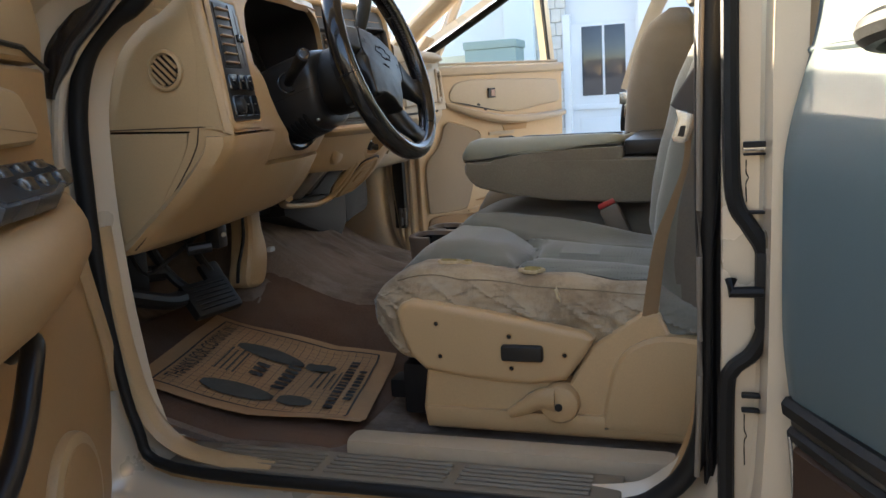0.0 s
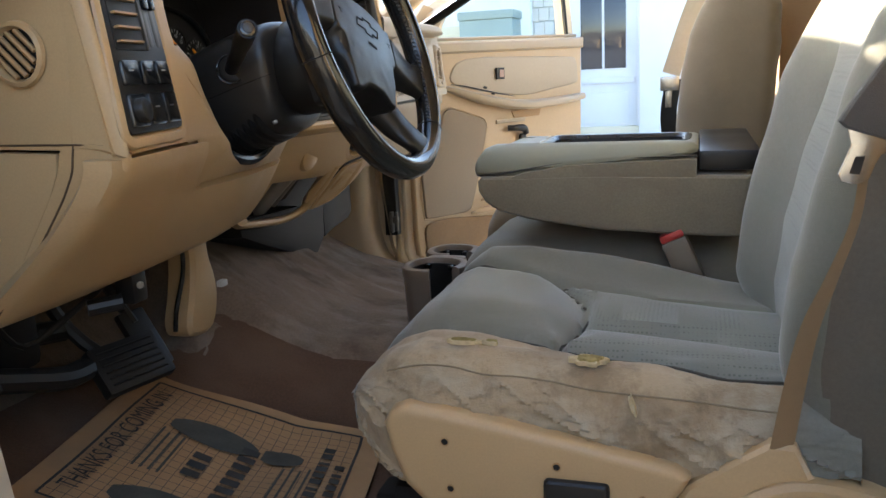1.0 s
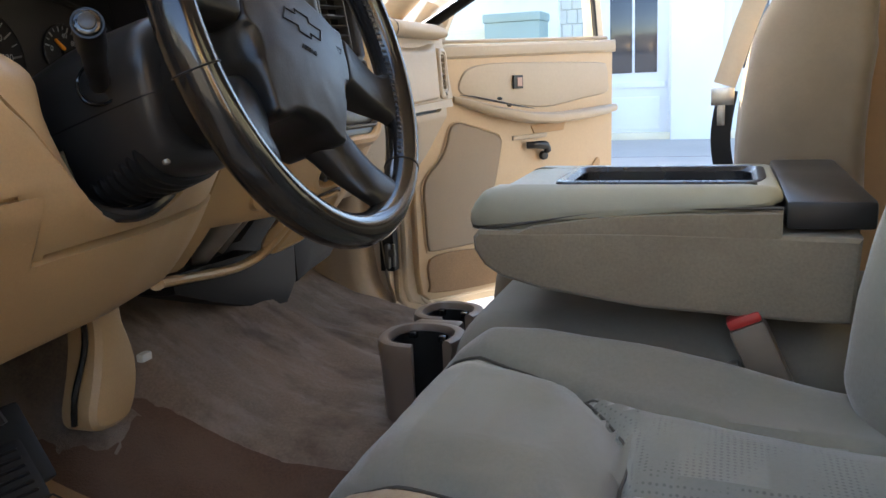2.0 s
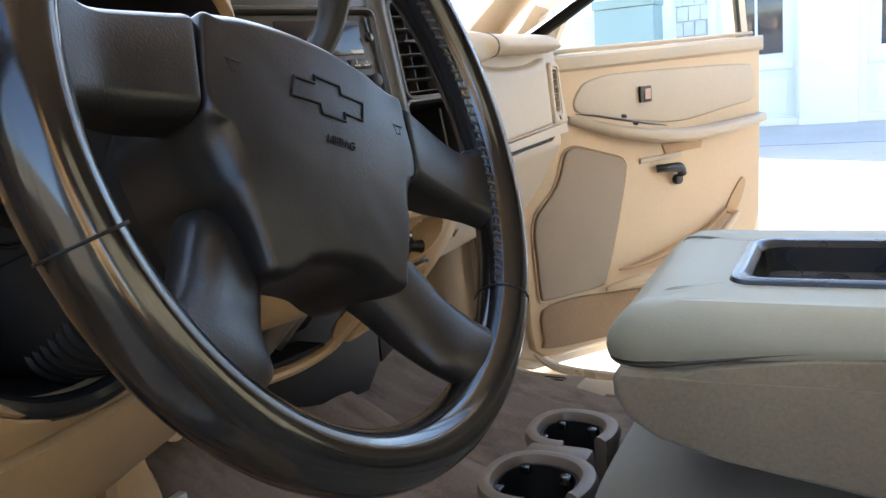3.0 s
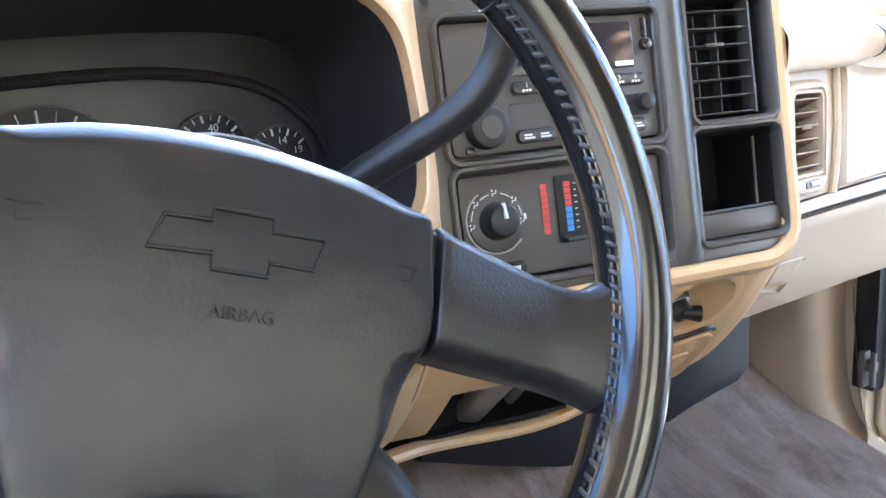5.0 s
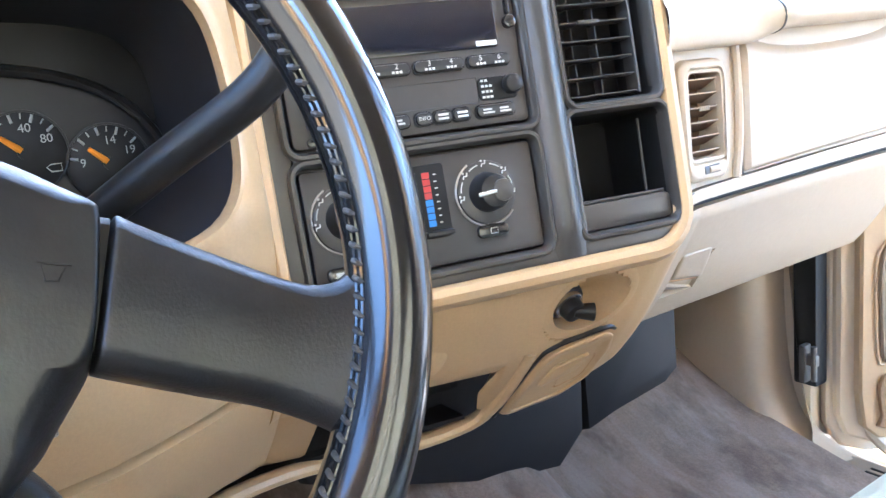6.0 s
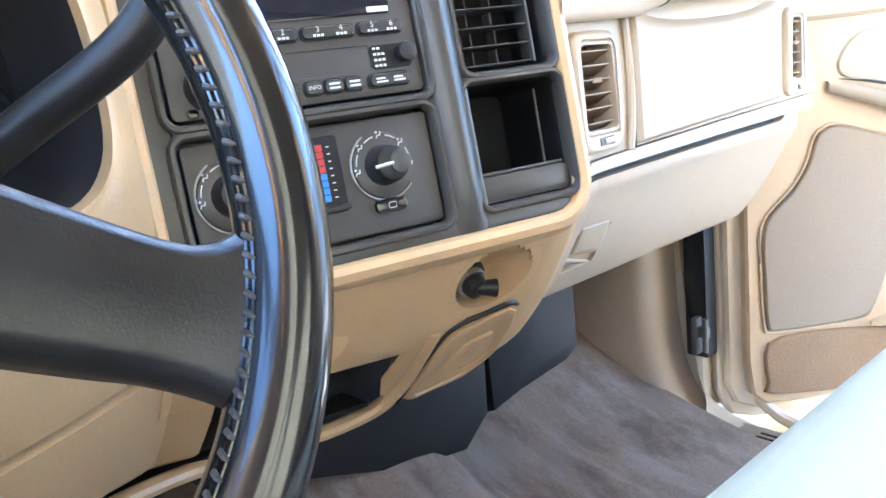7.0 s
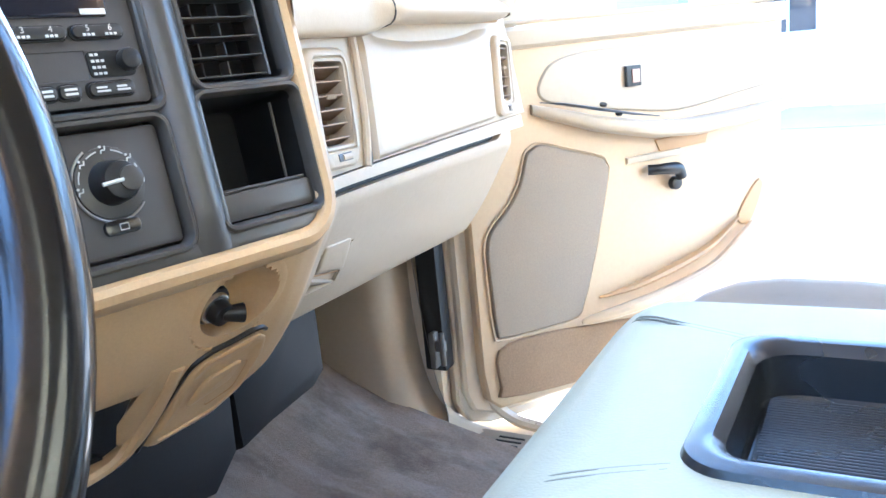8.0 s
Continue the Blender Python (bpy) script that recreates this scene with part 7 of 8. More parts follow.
# folded rubber boot under the shroud
rows = []
for i in range(22):
    f = i / 21
    r = 1 - 0.10 * (i % 3 == 0) - 0.15 * f
    rows.append([CP(0.150 + 0.075 * f, -0.012 + 0.066 * r * math.cos(a), -0.050 - 0.010 * f + 0.034 * r * math.sin(a)) for a in (2 * math.pi * j / 32 for j in range(32))])
part("boot", loft(rows), RUBBER, col, "folded rubber boot")
for y, v in ((-0.062, -0.060), (0.058, -0.062)):
    part("shroud_screw", disc(CP(0.137, y, v), (0.4, y, -0.9), 0.0035, 0.004, 12, 0.001), STEEL, shroud, "bright screw")
part("column_bead", tube(smooth_path([(-0.712, 1.292, 1.085), (-0.708, 1.303, 1.048), (-0.705, 1.325, 1.031), (-0.703, 1.352, 1.0225), (-0.702, 1.380, 1.0215), (-0.700, 1.407, 1.030), (-0.698, 1.427, 1.045), (-0.698, 1.441, 1.070), (-0.700, 1.450, 1.105)], 5), 0.0075, 10), CHAR_GLOSS, col, "glossy black ring round the column")
lv = smooth_path([(-0.815, 1.472, 1.096), (-0.777, 1.518, 1.132), (-0.732, 1.570, 1.173), (-0.697, 1.612, 1.204), (-0.682, 1.632, 1.230), (-0.673, 1.640, 1.262), (-0.664, 1.645, 1.31), (-0.660, 1.648, 1.36)], 5)
part("gear_lever", tube(lv, [0.0115 + 0.0045 * ease(20, 30, i) for i in range(len(lv))], 14), CHAR, col, "black column gear lever")
tip = V(-0.609, 1.233, 1.180)
sd = (tip - mouth).normalized()
stalk = part("signal_stalk", tube([mouth - sd * 0.01, mouth.lerp(tip, 0.3), mouth.lerp(tip, 0.62), mouth.lerp(tip, 0.66), tip], [0.0085, 0.0092, 0.0096, 0.0112, 0.0114], 16), CHAR, col, "black signal stalk")
part("stalk_cap", disc(tip - sd * 0.003, sd, 0.0114, 0.006, 24, 0.002, r2=0.0095), CHAR_GLOSS, stalk)
part("stalk_button", disc(tip + sd * 0.001, sd, 0.0062, 0.004, 20, 0.001), BEZEL, stalk, "grey button")

# ---- pedals and floor mat ----
ped = thing("brake_pedal", "black brake pedal with a ribbed rubber pad", "pedal", (-0.95, 1.33, 0.72))
m = pose(-0.905, 1.325, 0.735, 0, 50, -14)
pp = part("pad", box((0, 0, 0), (0.075, 0.115, 0.022), 0.007, m), RUBBER, ped)
for k in range(6):
    part("pad_rib", box((-0.025 + 0.010 * k, 0, 0.010), (0.004, 0.095, 0.005), 0.0015, m, seg=1), RUBBER, pp)
part("arm", tube(smooth_path([(-0.915, 1.32, 0.73), (-0.98, 1.30, 0.79), (-1.02, 1.27, 0.90)], 4), 0.010, 8), RUBBER, ped)
pk = thing("parking_brake", "black parking brake pedal under the dashboard", "pedal", (-0.97, 1.16, 0.75))
part("pad", box((0, 0, 0), (0.06, 0.075, 0.016), 0.005, pose(-0.935, 1.075, 0.80, 0, 50, -10)), RUBBER, pk)
part("arm", tube(smooth_path([(-0.935, 1.08, 0.80), (-0.93, 1.15, 0.775), (-0.925, 1.22, 0.752), (-0.935, 1.27, 0.745)], 4), 0.020, 10, flat=0.8), RUBBER, pk)
part("bracket", box((-1.0, 1.20, 0.83), (0.05, 0.09, 0.14), 0.015, bm=tube([(-1.0, 1.23, 0.80), (-0.99, 1.30, 0.79)], 0.016, 10)), RUBBER, pk)
gas = thing("accelerator", "black accelerator pedal beside the brake pedal", "pedal", (-1.0, 1.44, 0.72))
part("pad", box((0, 0, 0), (0.10, 0.05, 0.014), 0.005, pose(-0.935, 1.40, 0.745, 0, 55, -10)), RUBBER, gas)
part("arm", tube([(-0.95, 1.40, 0.77), (-1.03, 1.40, 0.88)], 0.008, 8), CHAR, gas)
under = thing("switch_bracket", "small brake switch and wires under the knee panel", "switch", (-0.86, 1.26, 0.86))
part("switch_body", box((-0.84, 1.27, 0.868), (0.03, 0.03, 0.045), 0.006, bm=tube([(-0.87, 1.22, 0.85), (-0.84, 1.25, 0.852)], 0.011, 10)), CHAR, under)
part("nut", disc((-0.872, 1.245, 0.85), (0.8, -0.6, 0), 0.007, 0.008, 6), METAL, under)
part("nut", disc((-0.82, 1.262, 0.872), (0.8, -0.6, 0), 0.005, 0.004, 10), METAL, under)
part("wire", tube(smooth_path([(-0.9, 1.1, 0.87), (-0.91, 1.15, 0.82), (-0.9, 1.22, 0.84), (-0.88, 1.27, 0.87)], 4), 0.004, 6), RUBBER, under)

matt = thing("floor_mat", "brown kraft paper mat printed with shoe soles on the carpet", "floor mat", (-0.75, 1.33, 0.57))
MQ = [Vector((-0.955, 1.120)), Vector((-0.510, 1.128)), Vector((-0.580, 1.478)), Vector((-1.018, 1.505))]


def mat_at(u, v, lift=0.0):
    """u from the toes to the seat, v from the sill to the tunnel."""
    a = MQ[0].lerp(MQ[1], u)
    b = MQ[3].lerp(MQ[2], u)
    p = a.lerp(b, v)
    w = 0.006 * noise.noise(Vector((p.x * 7, p.y * 7, 3))) + 0.010 * ease(0.85, 1, v) * ease(0.1, 0.5, u) + 0.012 * (1 - ease(0, 0.12, v)) * ease(0.3, 0.9, u)
    fz = tableau([(-1.3, 0.80), (-1.13, 0.69), (-1.02, 0.634), (-0.72, 0.566), (-0.5, 0.556), (1.2, 0.556)], p.x)
    return Vector((p.x, p.y, fz + 0.014 + w + lift))


under_mat = thing("carpet_mat", "dark brown carpet mat lying under the paper mat", "floor mat", (-0.75, 1.32, 0.56))
part("mat_sheet", sheet(lambda u, v: V(-1.10 + 0.58 * u, 1.075 + 0.545 * v, min(floor_z(-1.10 + 0.58 * u, 1.075 + 0.545 * v), mat_at(0.5, 0.5).z + 0.4) + 0.021 - 0.010 * max(0, 1 - u / 0.04) - 0.010 * max(0, (u - 0.96) / 0.04) - 0.008 * max(0, 1 - v / 0.04) - 0.009 * max(0, (v - 0.96) / 0.04)), 40, 40), stain(mat("dark_brown_pile", (0.115, 0.062, 0.036), 0.95, var=0.3, fine=0.35, fscale=260, bump=0.9, bscale=600, dist=0.003), (0.16, 0.10, 0.065), 4, 0.48, 0.66, (1, 2, 1), 0.6, 20, 3), under_mat)
paper = part("paper", sheet(lambda u, v: mat_at(u, v), 36, 36, 0.0015), KRAFT, matt)


def on_mat(poly, lift=0.0022):
    b = bmesh.new()
    b.faces.new([b.verts.new(Vector((u, v, 0))) for u, v in poly])
    bmesh.ops.triangulate(b, faces=b.faces[:])
    bmesh.ops.subdivide_edges(b, edges=b.edges[:], cuts=2, use_grid_fill=True)
    for vv in b.verts:
        vv.co = mat_at(vv.co.x, vv.co.y, lift)
    return b


def strip(u0, v0, u1, v1, w, lift=0.0022, n=16, bm=None):
    d = Vector((u1 - u0, v1 - v0)).normalized()
    s = Vector((-d.y, d.x)) * w / 2
    b = bmesh.new()
    rows = []
    for i in range(n + 1):
        c = Vector((u0, v0)).lerp(Vector((u1, v1)), i / n)
        rows.append([b.verts.new(mat_at(c.x + k * s.x, c.y + k * s.y, lift)) for k in (-1, 1)])
    for p, q in zip(rows, rows[1:]):
        b.faces.new((p[0], p[1], q[1], q[0]))
    return join(bm, b)


for s in ((0.08, 0.06, 0.92, 0.06), (0.08, 0.94, 0.92, 0.94), (0.08, 0.06, 0.08, 0.94), (0.92, 0.06, 0.92, 0.94)):
    part("border_line", strip(*s, 0.010), INK, matt)
bm = None
for k in range(1, 22):
    t = 0.08 + 0.84 * k / 22
    bm = strip(t, 0.07, t, 0.93, 0.0022, 0.0017, bm=bm)
    bm = strip(0.09, 0.06 + 0.88 * k / 22, 0.91, 0.06 + 0.88 * k / 22, 0.0022, 0.0017, bm=bm)
tagged(part("fine_grid", bm, INK_GREY, matt, "faint printed grid"), kind="stuff")


def sole(cu, cv, L, w):
    """A shoe sole that points away from the seat: the ball and the heel."""
    ball = [(cu - L * 0.5 + L * 0.66 * t, cv + s * w * (math.sin(math.pi * min(1, 0.04 + 0.93 * t)) ** 0.55)) for s, ts in ((1, range(0, 13)), (-1, range(12, -1, -1))) for t in (k / 12 for k in ts)]
    heel = [(cu + L * 0.20 + L * 0.30 * t, cv + s * w * 0.72 * (math.sin(math.pi * (0.12 + 0.84 * t)) ** 0.5)) for s, ts in ((1, range(0, 9)), (-1, range(8, -1, -1))) for t in (k / 8 for k in ts)]
    return ball, heel


for cv in (0.20, 0.69):
    for o in sole(0.50, cv, 0.50, 0.075):
        part("sole_print", on_mat(o, 0.003), INK_GREY, matt, "grey printed shoe sole")


def mat_text(s, size, u, v, turn):
    """Print laid on the mat; turn 90 reads from the sill towards the tunnel."""
    b = text_mesh(s, 0.1, Matrix.Rotation(radians(turn), 4, "Z"), 0.0)
    a0, a1 = min(q.co.x for q in b.verts), max(q.co.x for q in b.verts)
    b0, b1 = min(q.co.y for q in b.verts), max(q.co.y for q in b.verts)
    for vv in b.verts:
        vv.co = mat_at(u + ((vv.co.x - a0) / (a1 - a0) - 0.5) * size[0], v + ((vv.co.y - b0) / (b1 - b0) - 0.5) * size[1], 0.0032)
    return part("print", b, INK, matt, "printed words", smooth=0)


mat_text("THANKS FOR COMING IN", (0.072, 0.74), 0.138, 0.50, 90)
for u, v0, n in ((0.43, 0.40, 3), (0.56, 0.31, 7)):
    for k in range(n):
        part("bar_print", strip(u, v0 + 0.058 * k, u, v0 + 0.058 * k + 0.040, 0.062, 0.0032, 4), INK, matt)
for k in range(4):
    part("line_print", strip(0.245 + 0.03 * k, 0.36, 0.245 + 0.03 * k, 0.64 - 0.03 * (k % 2), 0.010, 0.0032), INK_GREY, matt)
    part("line_print", strip(0.70 + 0.03 * k, 0.38, 0.70 + 0.03 * k, 0.62 + 0.02 * (k % 2), 0.009, 0.0032), INK_GREY, matt)
for u, v0, n, t in ((0.825, 0.16, 14, 0.040), (0.885, 0.28, 9, 0.034)):
    for k in range(n):
        part("bar_print", strip(u, v0 + 0.048 * k, u, v0 + 0.048 * k + (0.036 if k % 4 != 3 else 0.020), t, 0.0032, 4), INK, matt)

# ---- doors ----
def door_frame_of(p0, side, deg):
    """A frame in the plane of an open door: along its length, up, and out of its trimmed face."""
    a = radians(deg)
    along = Vector((math.cos(a), side * math.sin(a), 0))
    out = Vector((math.sin(a), -side * math.cos(a), 0))
    return Vector(p0), along, out


def door_kit(p0, side, deg, k):
    """k: how much shorter the door is than its drawing."""
    o, al, out = door_frame_of(p0, side, deg)
    P = lambda s, z, d=0.0: Vector((o.x, o.y, 0)) + al * (s * k) + out * d + Vector((0, 0, z))
    plate = lambda pts, d, depth, bev, n=4, seg=3: prism([P(q.x, q.y, d) for q in smooth_path([(s, z, 0) for s, z in pts], n, closed=True)] if n else [P(s, z, d) for s, z in pts], out, depth, bev, seg=seg)
    M = Matrix(((*al, 0), (0, 0, 1, 0), (*out, 0), (0, 0, 0, 1))).transposed()
    M.translation = Vector((o.x, o.y, 0))
    return P, plate, out, M


# Paler copy of TAN: the light on this open door is in its colour.
LIT_TAN = mat("lit_tan_plastic", (0.48, 0.345, 0.20), 0.42, var=0.08, bump=0.12, bscale=900, dist=0.0006)
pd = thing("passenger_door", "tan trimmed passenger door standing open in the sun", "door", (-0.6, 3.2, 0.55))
P, plate, out, MD = door_kit((-0.92, 2.55), 1, 55, 0.76)
shell = [(0.0, 1.195), (0.0, 0.60), (0.03, 0.56), (0.08, 0.548), (0.90, 0.535), (0.985, 0.56), (1.0, 0.62), (1.0, 1.19)]
part("shell", plate(shell, -0.13, 0.10, 0.01, 0), PAINT, pd, "pewter painted steel door shell")
part("door_edge", plate([(0.012, 1.19), (0.012, 0.62), (0.03, 0.585), (0.08, 0.57), (0.88, 0.556), (0.96, 0.575), (0.985, 0.63), (0.985, 1.19)], -0.035, 0.02, 0.012, 0), PAINT, pd)
trim = part("trim_panel", plate([(0.045, 1.185), (0.045, 0.66), (0.055, 0.605), (0.085, 0.585), (0.3, 0.58), (0.70, 0.585), (0.80, 0.60), (0.86, 0.64), (0.92, 0.72), (0.955, 0.80), (0.96, 0.95), (0.965, 1.185)], -0.016, 0.02, 0.010, 0), LIT_TAN, pd, "tan plastic door trim")
part("belt_rail", prism([P(s, z, -0.06) for s, z in [(0.02, 1.170), (0.97, 1.178), (0.97, 1.212), (0.02, 1.205)]], out, 0.075, 0.014, seg=3), TAN_PALE, pd)
# Strip coloured pale: the glare along this edge is put into the colour.
part("belt_strip", tube([P(0.02, 1.212, -0.012), P(0.95, 1.218, -0.012)], 0.005, 8), TAN_PALE, pd)
part("upper_insert", plate([(0.235, 1.10), (0.255, 1.135), (0.30, 1.153), (0.40, 1.160), (0.62, 1.158), (0.88, 1.152), (0.925, 1.14), (0.935, 1.10), (0.925, 1.068), (0.80, 1.055), (0.62, 1.040), (0.45, 1.055), (0.28, 1.078)], 0.0, 0.008, 0.007), TAN_PALE, trim, "padded pale tan insert")
# armrest ledge
rows = []
for s, z, d, h in ((0.215, 1.072, 0.012, 0.012), (0.26, 1.060, 0.030, 0.016), (0.36, 1.035, 0.048, 0.020), (0.50, 1.012, 0.060, 0.022), (0.62, 1.005, 0.062, 0.022), (0.75, 1.008, 0.055, 0.020), (0.88, 1.015, 0.045, 0.018), (0.95, 1.02, 0.030, 0.015)):
    rows.append([P(s, z + 0.32 * h + 0.68 * h * sup(math.sin(a), 0.7), d * 0.5 + d * 0.5 * sup(math.cos(a), 0.7)) for a in (2 * math.pi * i / 16 for i in range(16))])
part("armrest", loft(rows), TAN_PALE, trim)
part("armrest_slot", tube([P(0.232, 1.086, 0.013), P(0.28, 1.080, 0.027), P(0.34, 1.068, 0.042), P(0.43, 1.052, 0.055), P(0.50, 1.042, 0.060)], [0.0012, 0.0036, 0.0045, 0.0038, 0.0015], 8, flat=0.6), BEZEL, trim, "dark slot along the armrest")
for q in (0.36, 0.40):
    part("slot_screw", disc(P(q, 1.071 - 0.45 * (q - 0.36), 0.049), (0.3, -0.3, 0.9), 0.006, 0.003, 12), CHAR, trim)
sw = part("lock_switch", plate([(0.462, 1.093), (0.462, 1.127), (0.503, 1.127), (0.503, 1.093)], 0.010, 0.006, 0.002, 0), CHAR, trim, "black lock switch with a pale mark")
part("switch_mark", plate([(0.476, 1.099), (0.476, 1.121), (0.497, 1.121), (0.497, 1.099)], 0.016, 0.002, 0.0005, 0), mat("pale_red_rocker", (0.42, 0.26, 0.20), 0.45, bump=0), sw, "pale reddish rocker")
gpts = [(0.205, 1.012), (0.235, 1.018), (0.30, 1.003), (0.385, 0.982), (0.402, 0.968), (0.405, 0.945), (0.36, 0.82), (0.318, 0.73), (0.29, 0.712), (0.20, 0.709), (0.105, 0.71), (0.086, 0.722), (0.080, 0.80), (0.079, 0.862), (0.095, 0.895), (0.145, 0.93), (0.175, 0.965), (0.19, 1.0)]
part("speaker_grille", plate(gpts, 0.003, 0.008, 0.006, 3), mat("grey_grille_cloth", (0.26, 0.195, 0.128), 0.7, var=0.08, fine=0.2, fscale=500, bump=0.6, bscale=1500), trim, "grey-tan speaker grille")
part("grille_welt", tube([P(q.x, q.y, 0.006) for q in smooth_path([(s, z, 0) for s, z in [(0.29 + (a - 0.29) * 1.03, 0.86 + (b - 0.86) * 1.025) for a, b in gpts]], 3, closed=True)], 0.0018, 6, closed=True), LIT_TAN, trim)
cpts = [(0.088, 0.69), (0.086, 0.625), (0.095, 0.605), (0.30, 0.594), (0.55, 0.60), (0.66, 0.615), (0.74, 0.66), (0.60, 0.672), (0.35, 0.69), (0.2, 0.70)]
part("carpet_panel", plate(cpts, 0.003, 0.008, 0.005, 3), CARPET_DOOR, trim, "brown carpet kick strip")
part("pocket_lip", tube(smooth_path([P(0.30, 0.705, 0.02), P(0.42, 0.715, 0.035), P(0.55, 0.725, 0.035), (P(0.70, 0.75, 0.03)), P(0.84, 0.81, 0.015)], 5), [0.004 + 0.009 * math.sin(math.pi * i / 20) ** 0.5 for i in range(21)], 10), LIT_TAN, trim)
part("handle_ledge", plate([(0.46, 0.972), (0.46, 0.961), (0.615, 0.961), (0.622, 0.974)], 0.002, 0.007, 0.003, 0), TAN_PALE, trim, "pale ledge over the handle")
# Solid strip in duller tan, standing in for the pocket's inner shade.
part("pocket_slot", tube(smooth_path([P(0.36, 0.738, 0.012), P(0.45, 0.745, 0.020), P(0.58, 0.762, 0.020), P(0.70, 0.785, 0.016), P(0.80, 0.825, 0.010)], 5), [0.003 + 0.009 * math.sin(math.pi * i / 20) for i in range(21)], 8, flat=0.6), TAN_DULL, trim, "duller strip put in for the shaded door pocket")
part("pocket_mesh", plate([(0.80, 0.825), (0.865, 0.885), (0.885, 0.875), (0.86, 0.83), (0.83, 0.805)], 0.004, 0.004, 0.002), TAN_DULL, trim, "mesh in the pocket's end")
hp = smooth_path([P(0.515, 0.945, 0.012), P(0.535, 0.945, 0.022), P(0.565, 0.944, 0.026), P(0.590, 0.940, 0.026), P(0.600, 0.925, 0.024)], 5)
handle = part("inside_handle", tube(hp, [0.0075 + 0.002 * ease(4, 14, i) for i in range(len(hp))], 12, flat=1.2), CHAR, trim, "black inside door handle")
part("handle_knob", disc(P(0.592, 0.914, 0.010), out, 0.012, 0.012, 20, 0.004), CHAR, handle)
# Pull cup; the orange shade under the armrest is put into its colour.
part("pull_cup", plate([(0.545, 0.995), (0.56, 0.972), (0.70, 0.975), (0.71, 0.998)], 0.003, 0.004, 0.002, 0), TAN_DULL, trim)
# window frame, glass, mirror corner
part("sash", prism([P(s, z, -0.06) for s, z in [(0.905, 1.19), (0.955, 1.19), (0.88, 1.66), (0.835, 1.66)]], out, 0.04, 0.008), PAINT, pd)
part("sash_seal", prism([P(s, z, -0.025) for s, z in [(0.90, 1.205), (0.912, 1.205), (0.845, 1.65), (0.83, 1.65)]], out, 0.012, 0.003), RUBBER, pd)
part("top_sash", tube([P(0.20, 1.22, -0.04), P(0.42, 1.50, -0.05), P(0.56, 1.63, -0.05), P(0.86, 1.66, -0.045)], 0.020, 8), PAINT, pd)
part("mirror_corner", prism([P(s, z, -0.04) for s, z in [(0.02, 1.20), (0.21, 1.205), (0.21, 1.24), (0.19, 1.30), (0.15, 1.31)]], out, 0.03, 0.008), TAN_PALE, pd)
g = part("window", prism([P(s, z, -0.03) for s, z in [(0.20, 1.20), (0.91, 1.20), (0.85, 1.64), (0.56, 1.62)]], out, 0.004), GLASS, pd, "clear side window")
g.visible_shadow = False
hinge = thing("door_hinge", "worn steel hinge and check strap of the passenger door", "hinge", (-0.95, 2.57, 0.75))
part("leaf", box((-0.952, 2.522, 0.715), (0.010, 0.02, 0.060), 0.003), HINGE_STEEL, hinge)
part("check_strap", box((-0.944, 2.522, 0.722), (0.026, 0.010, 0.018), 0.003), HINGE_STEEL, hinge)
part("pin", tube([(-0.936, 2.520, 0.690), (-0.936, 2.520, 0.745)], 0.0045, 10), HINGE_STEEL, hinge)

dd = thing("driver_door", "tan trimmed driver's door standing open in the shade", "door", (-0.7, 0.6, 0.55))
P, plate, out, MD = door_kit((-0.80, 0.85), -1, 65, 1.0)
part("shell", plate([(-0.03, 1.2), (-0.10, 0.60), (-0.10, 0.45), (0.90, 0.45), (1.0, 0.5), (1.0, 1.2)], -0.16, 0.125, 0.01, 0), PAINT, dd)
# Duller tan than on the other door: its shade is put into the colour.
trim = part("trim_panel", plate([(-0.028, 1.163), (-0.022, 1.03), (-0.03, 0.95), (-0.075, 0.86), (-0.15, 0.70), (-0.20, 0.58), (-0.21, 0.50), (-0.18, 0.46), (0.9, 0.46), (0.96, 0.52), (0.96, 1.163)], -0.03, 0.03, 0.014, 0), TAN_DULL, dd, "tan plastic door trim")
part("trim_edge", tube(smooth_path([P(-0.020, 1.03, 0.0), P(-0.03, 0.95, 0.0), P(-0.06, 0.88, 0.002), P(-0.11, 0.76, 0.004), P(-0.13, 0.68, 0.004)], 5), 0.012, 8), TAN, trim)
part("upper_trim", plate([(-0.028, 1.168), (-0.040, 1.21), (0.0, 1.30), (0.05, 1.42), (0.20, 1.42), (0.20, 1.168)], -0.03, 0.03, 0.014, 0), TAN, dd)
part("belt_line", tube([P(-0.03, 1.160, 0.002), P(0.05, 1.185, 0.002), P(0.9, 1.20, 0.002)], 0.0035, 6), CHAR, trim)
part("upper_pad", plate([(0.07, 1.075), (0.10, 1.115), (0.16, 1.135), (0.5, 1.14), (0.5, 1.075), (0.14, 1.065)], 0.0, 0.016, 0.012, 3), TAN, trim, "padded insert, coloured darker tan for the shade")
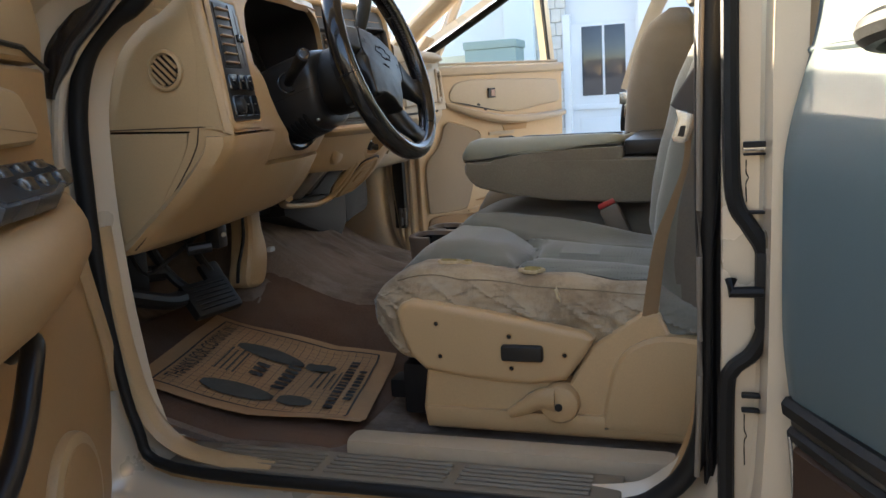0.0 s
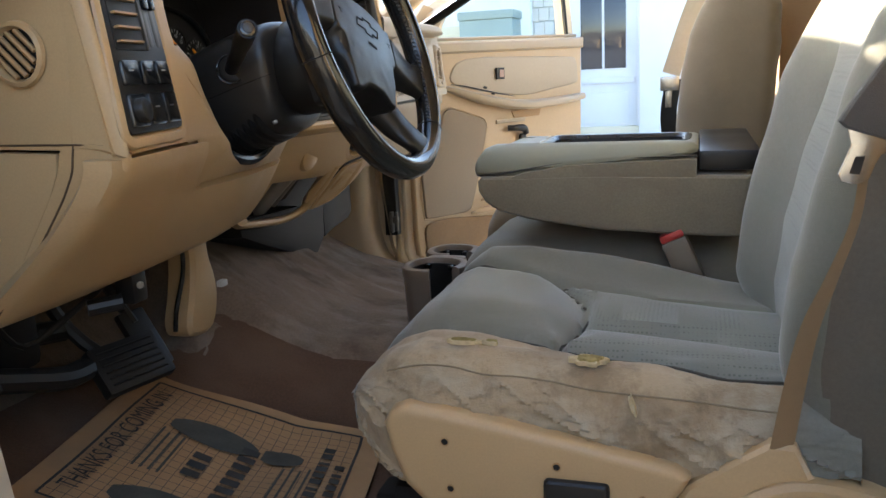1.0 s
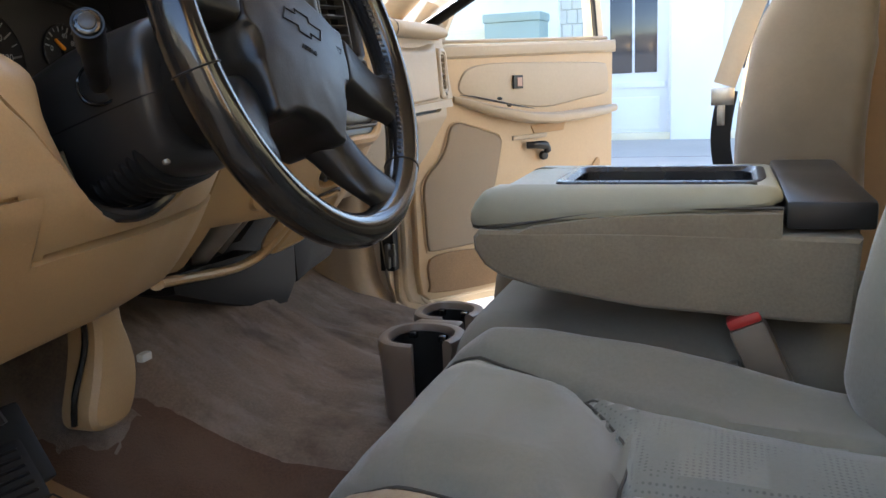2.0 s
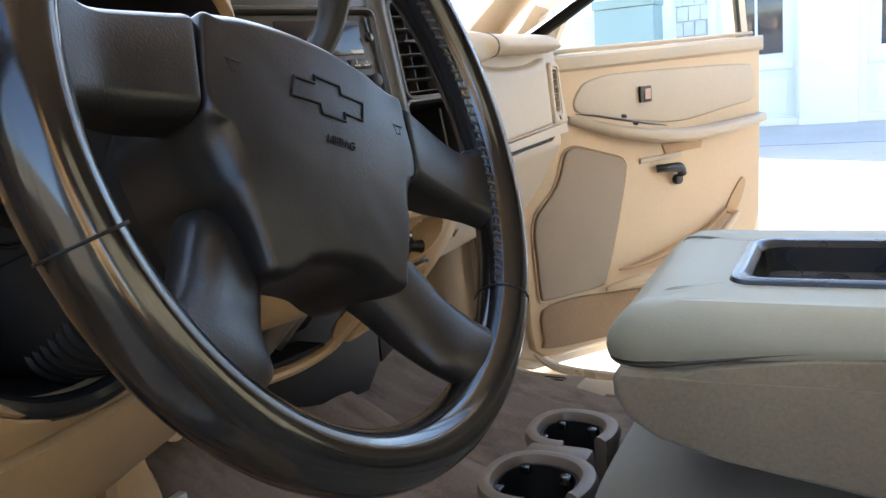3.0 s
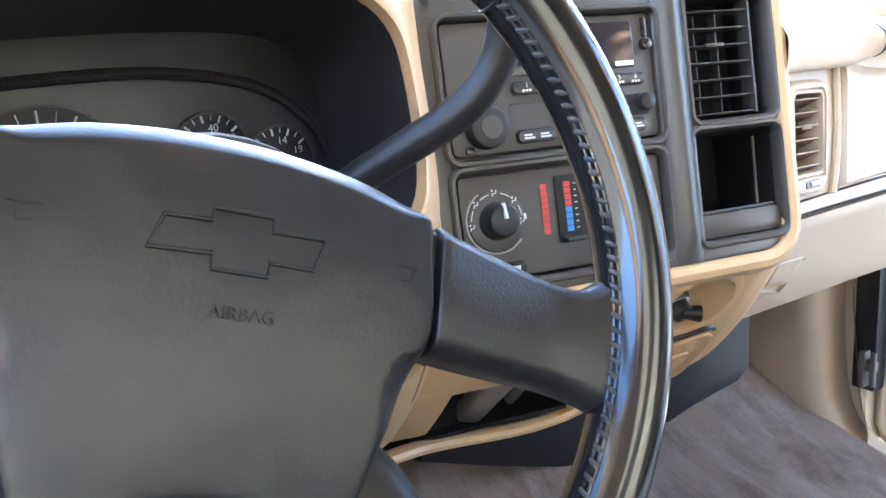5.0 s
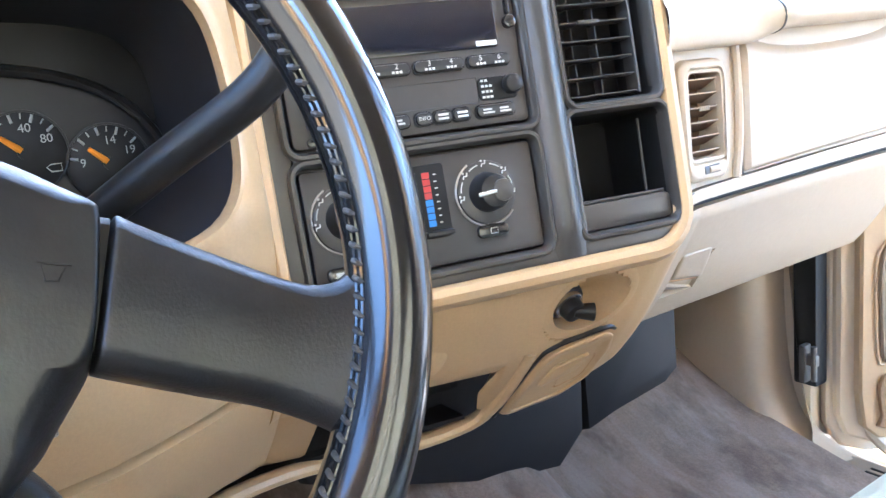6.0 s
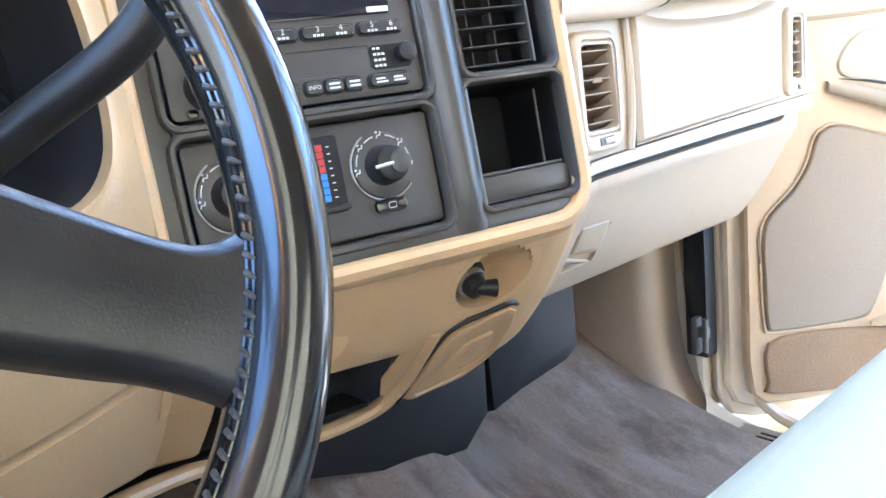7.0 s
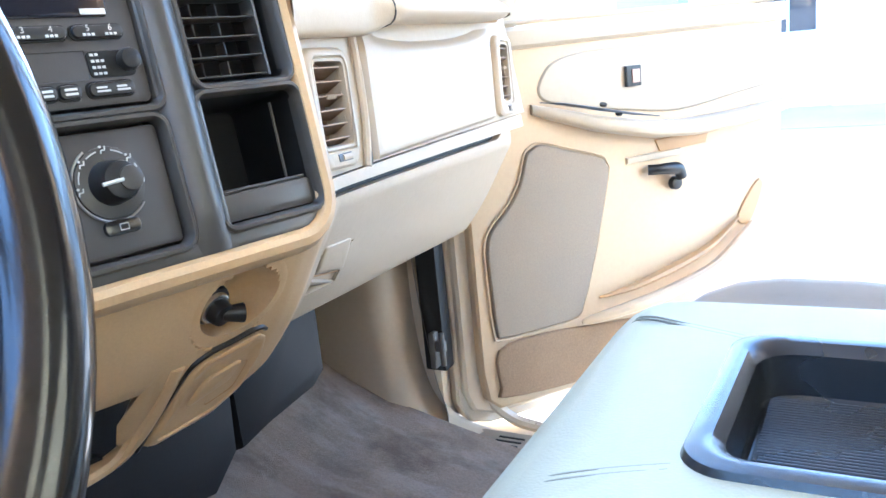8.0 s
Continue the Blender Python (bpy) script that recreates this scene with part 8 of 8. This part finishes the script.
# armrest with a sloping switch plate
arm = []
for s, z, d, h in ((0.055, 1.005, 0.02, 0.020), (0.075, 0.995, 0.05, 0.032), (0.12, 0.985, 0.075, 0.038), (0.22, 0.975, 0.088, 0.045), (0.36, 0.965, 0.095, 0.048), (0.6, 0.955, 0.095, 0.045), (0.8, 0.95, 0.05, 0.03)):
    arm.append([P(s, z - 0.012 + h * sup(math.sin(a), 0.7) - 0.25 * d * (math.cos(a) + 1) * 0.5, d * 0.5 + d * 0.5 * sup(math.cos(a), 0.7)) for a in (2 * math.pi * i / 18 for i in range(18))])
part("armrest", loft(arm), TAN_DULL, trim, "tan armrest, coloured duller for the shade")
up = (out * 0.45 + V(0, 0, 0.9)).normalized()
spo = [P(0.085, 1.046, 0.012), P(0.095, 1.036, 0.035), P(0.125, 1.022, 0.058), P(0.20, 1.010, 0.072), P(0.36, 1.012, 0.074), P(0.36, 1.046, 0.012)]
sw = part("switch_plate", prism([q - up * 0.014 for q in spo], up, 0.018, 0.004), mat("grey_satin_bezel", (0.045, 0.047, 0.05), 0.25, var=0.05, bump=0.05), trim, "grey window switch panel")
part("switch_bed", prism([q + (P(0.26, 1.03, 0.042) - q) * 0.14 + up * 0.0025 for q in spo], up, 0.003, 0.001), CHAR, sw)
for k in range(3):
    for j in range(2):
        c = P(0.135 + 0.055 * k, 1.034 - 0.013 * j, 0.030 + 0.024 * j)
        mm = Matrix.Translation(c) @ MD.to_3x3().to_4x4() @ Matrix.Rotation(radians(-27), 4, "X")
        part("window_switch", box((0, 0.004, 0), (0.036, 0.020, 0.019), 0.005, mm), CHAR_GLOSS, sw)
        part("switch_mark", box((0, 0.0145, 0), (0.014, 0.0006, 0.006), 0, mm), PRINT, sw)
hp = smooth_path([P(0.235, 0.845, 0.006), P(0.245, 0.860, 0.03), P(0.26, 0.858, 0.042), P(0.285, 0.835, 0.045), P(0.315, 0.80, 0.045), P(0.36, 0.765, 0.045), P(0.42, 0.73, 0.04)], 5)
part("pull_handle", tube(hp, 0.013, 12), CHAR, trim, "black grab handle")
part("speaker_ring", disc(P(0.10, 0.60, 0.0), out, 0.095, 0.014, 40, 0.008), TAN, trim)
part("speaker_mesh", disc(P(0.10, 0.60, 0.012), out, 0.078, 0.004, 40, 0.003), TAN_DULL, trim)
g = part("window", prism([P(s, z, -0.05) for s, z in [(0.20, 1.19), (0.9, 1.2), (0.85, 1.62), (0.3, 1.60), (0.22, 1.44)]], out, 0.004), GLASS, dd, "clear side window")
g.visible_shadow = False
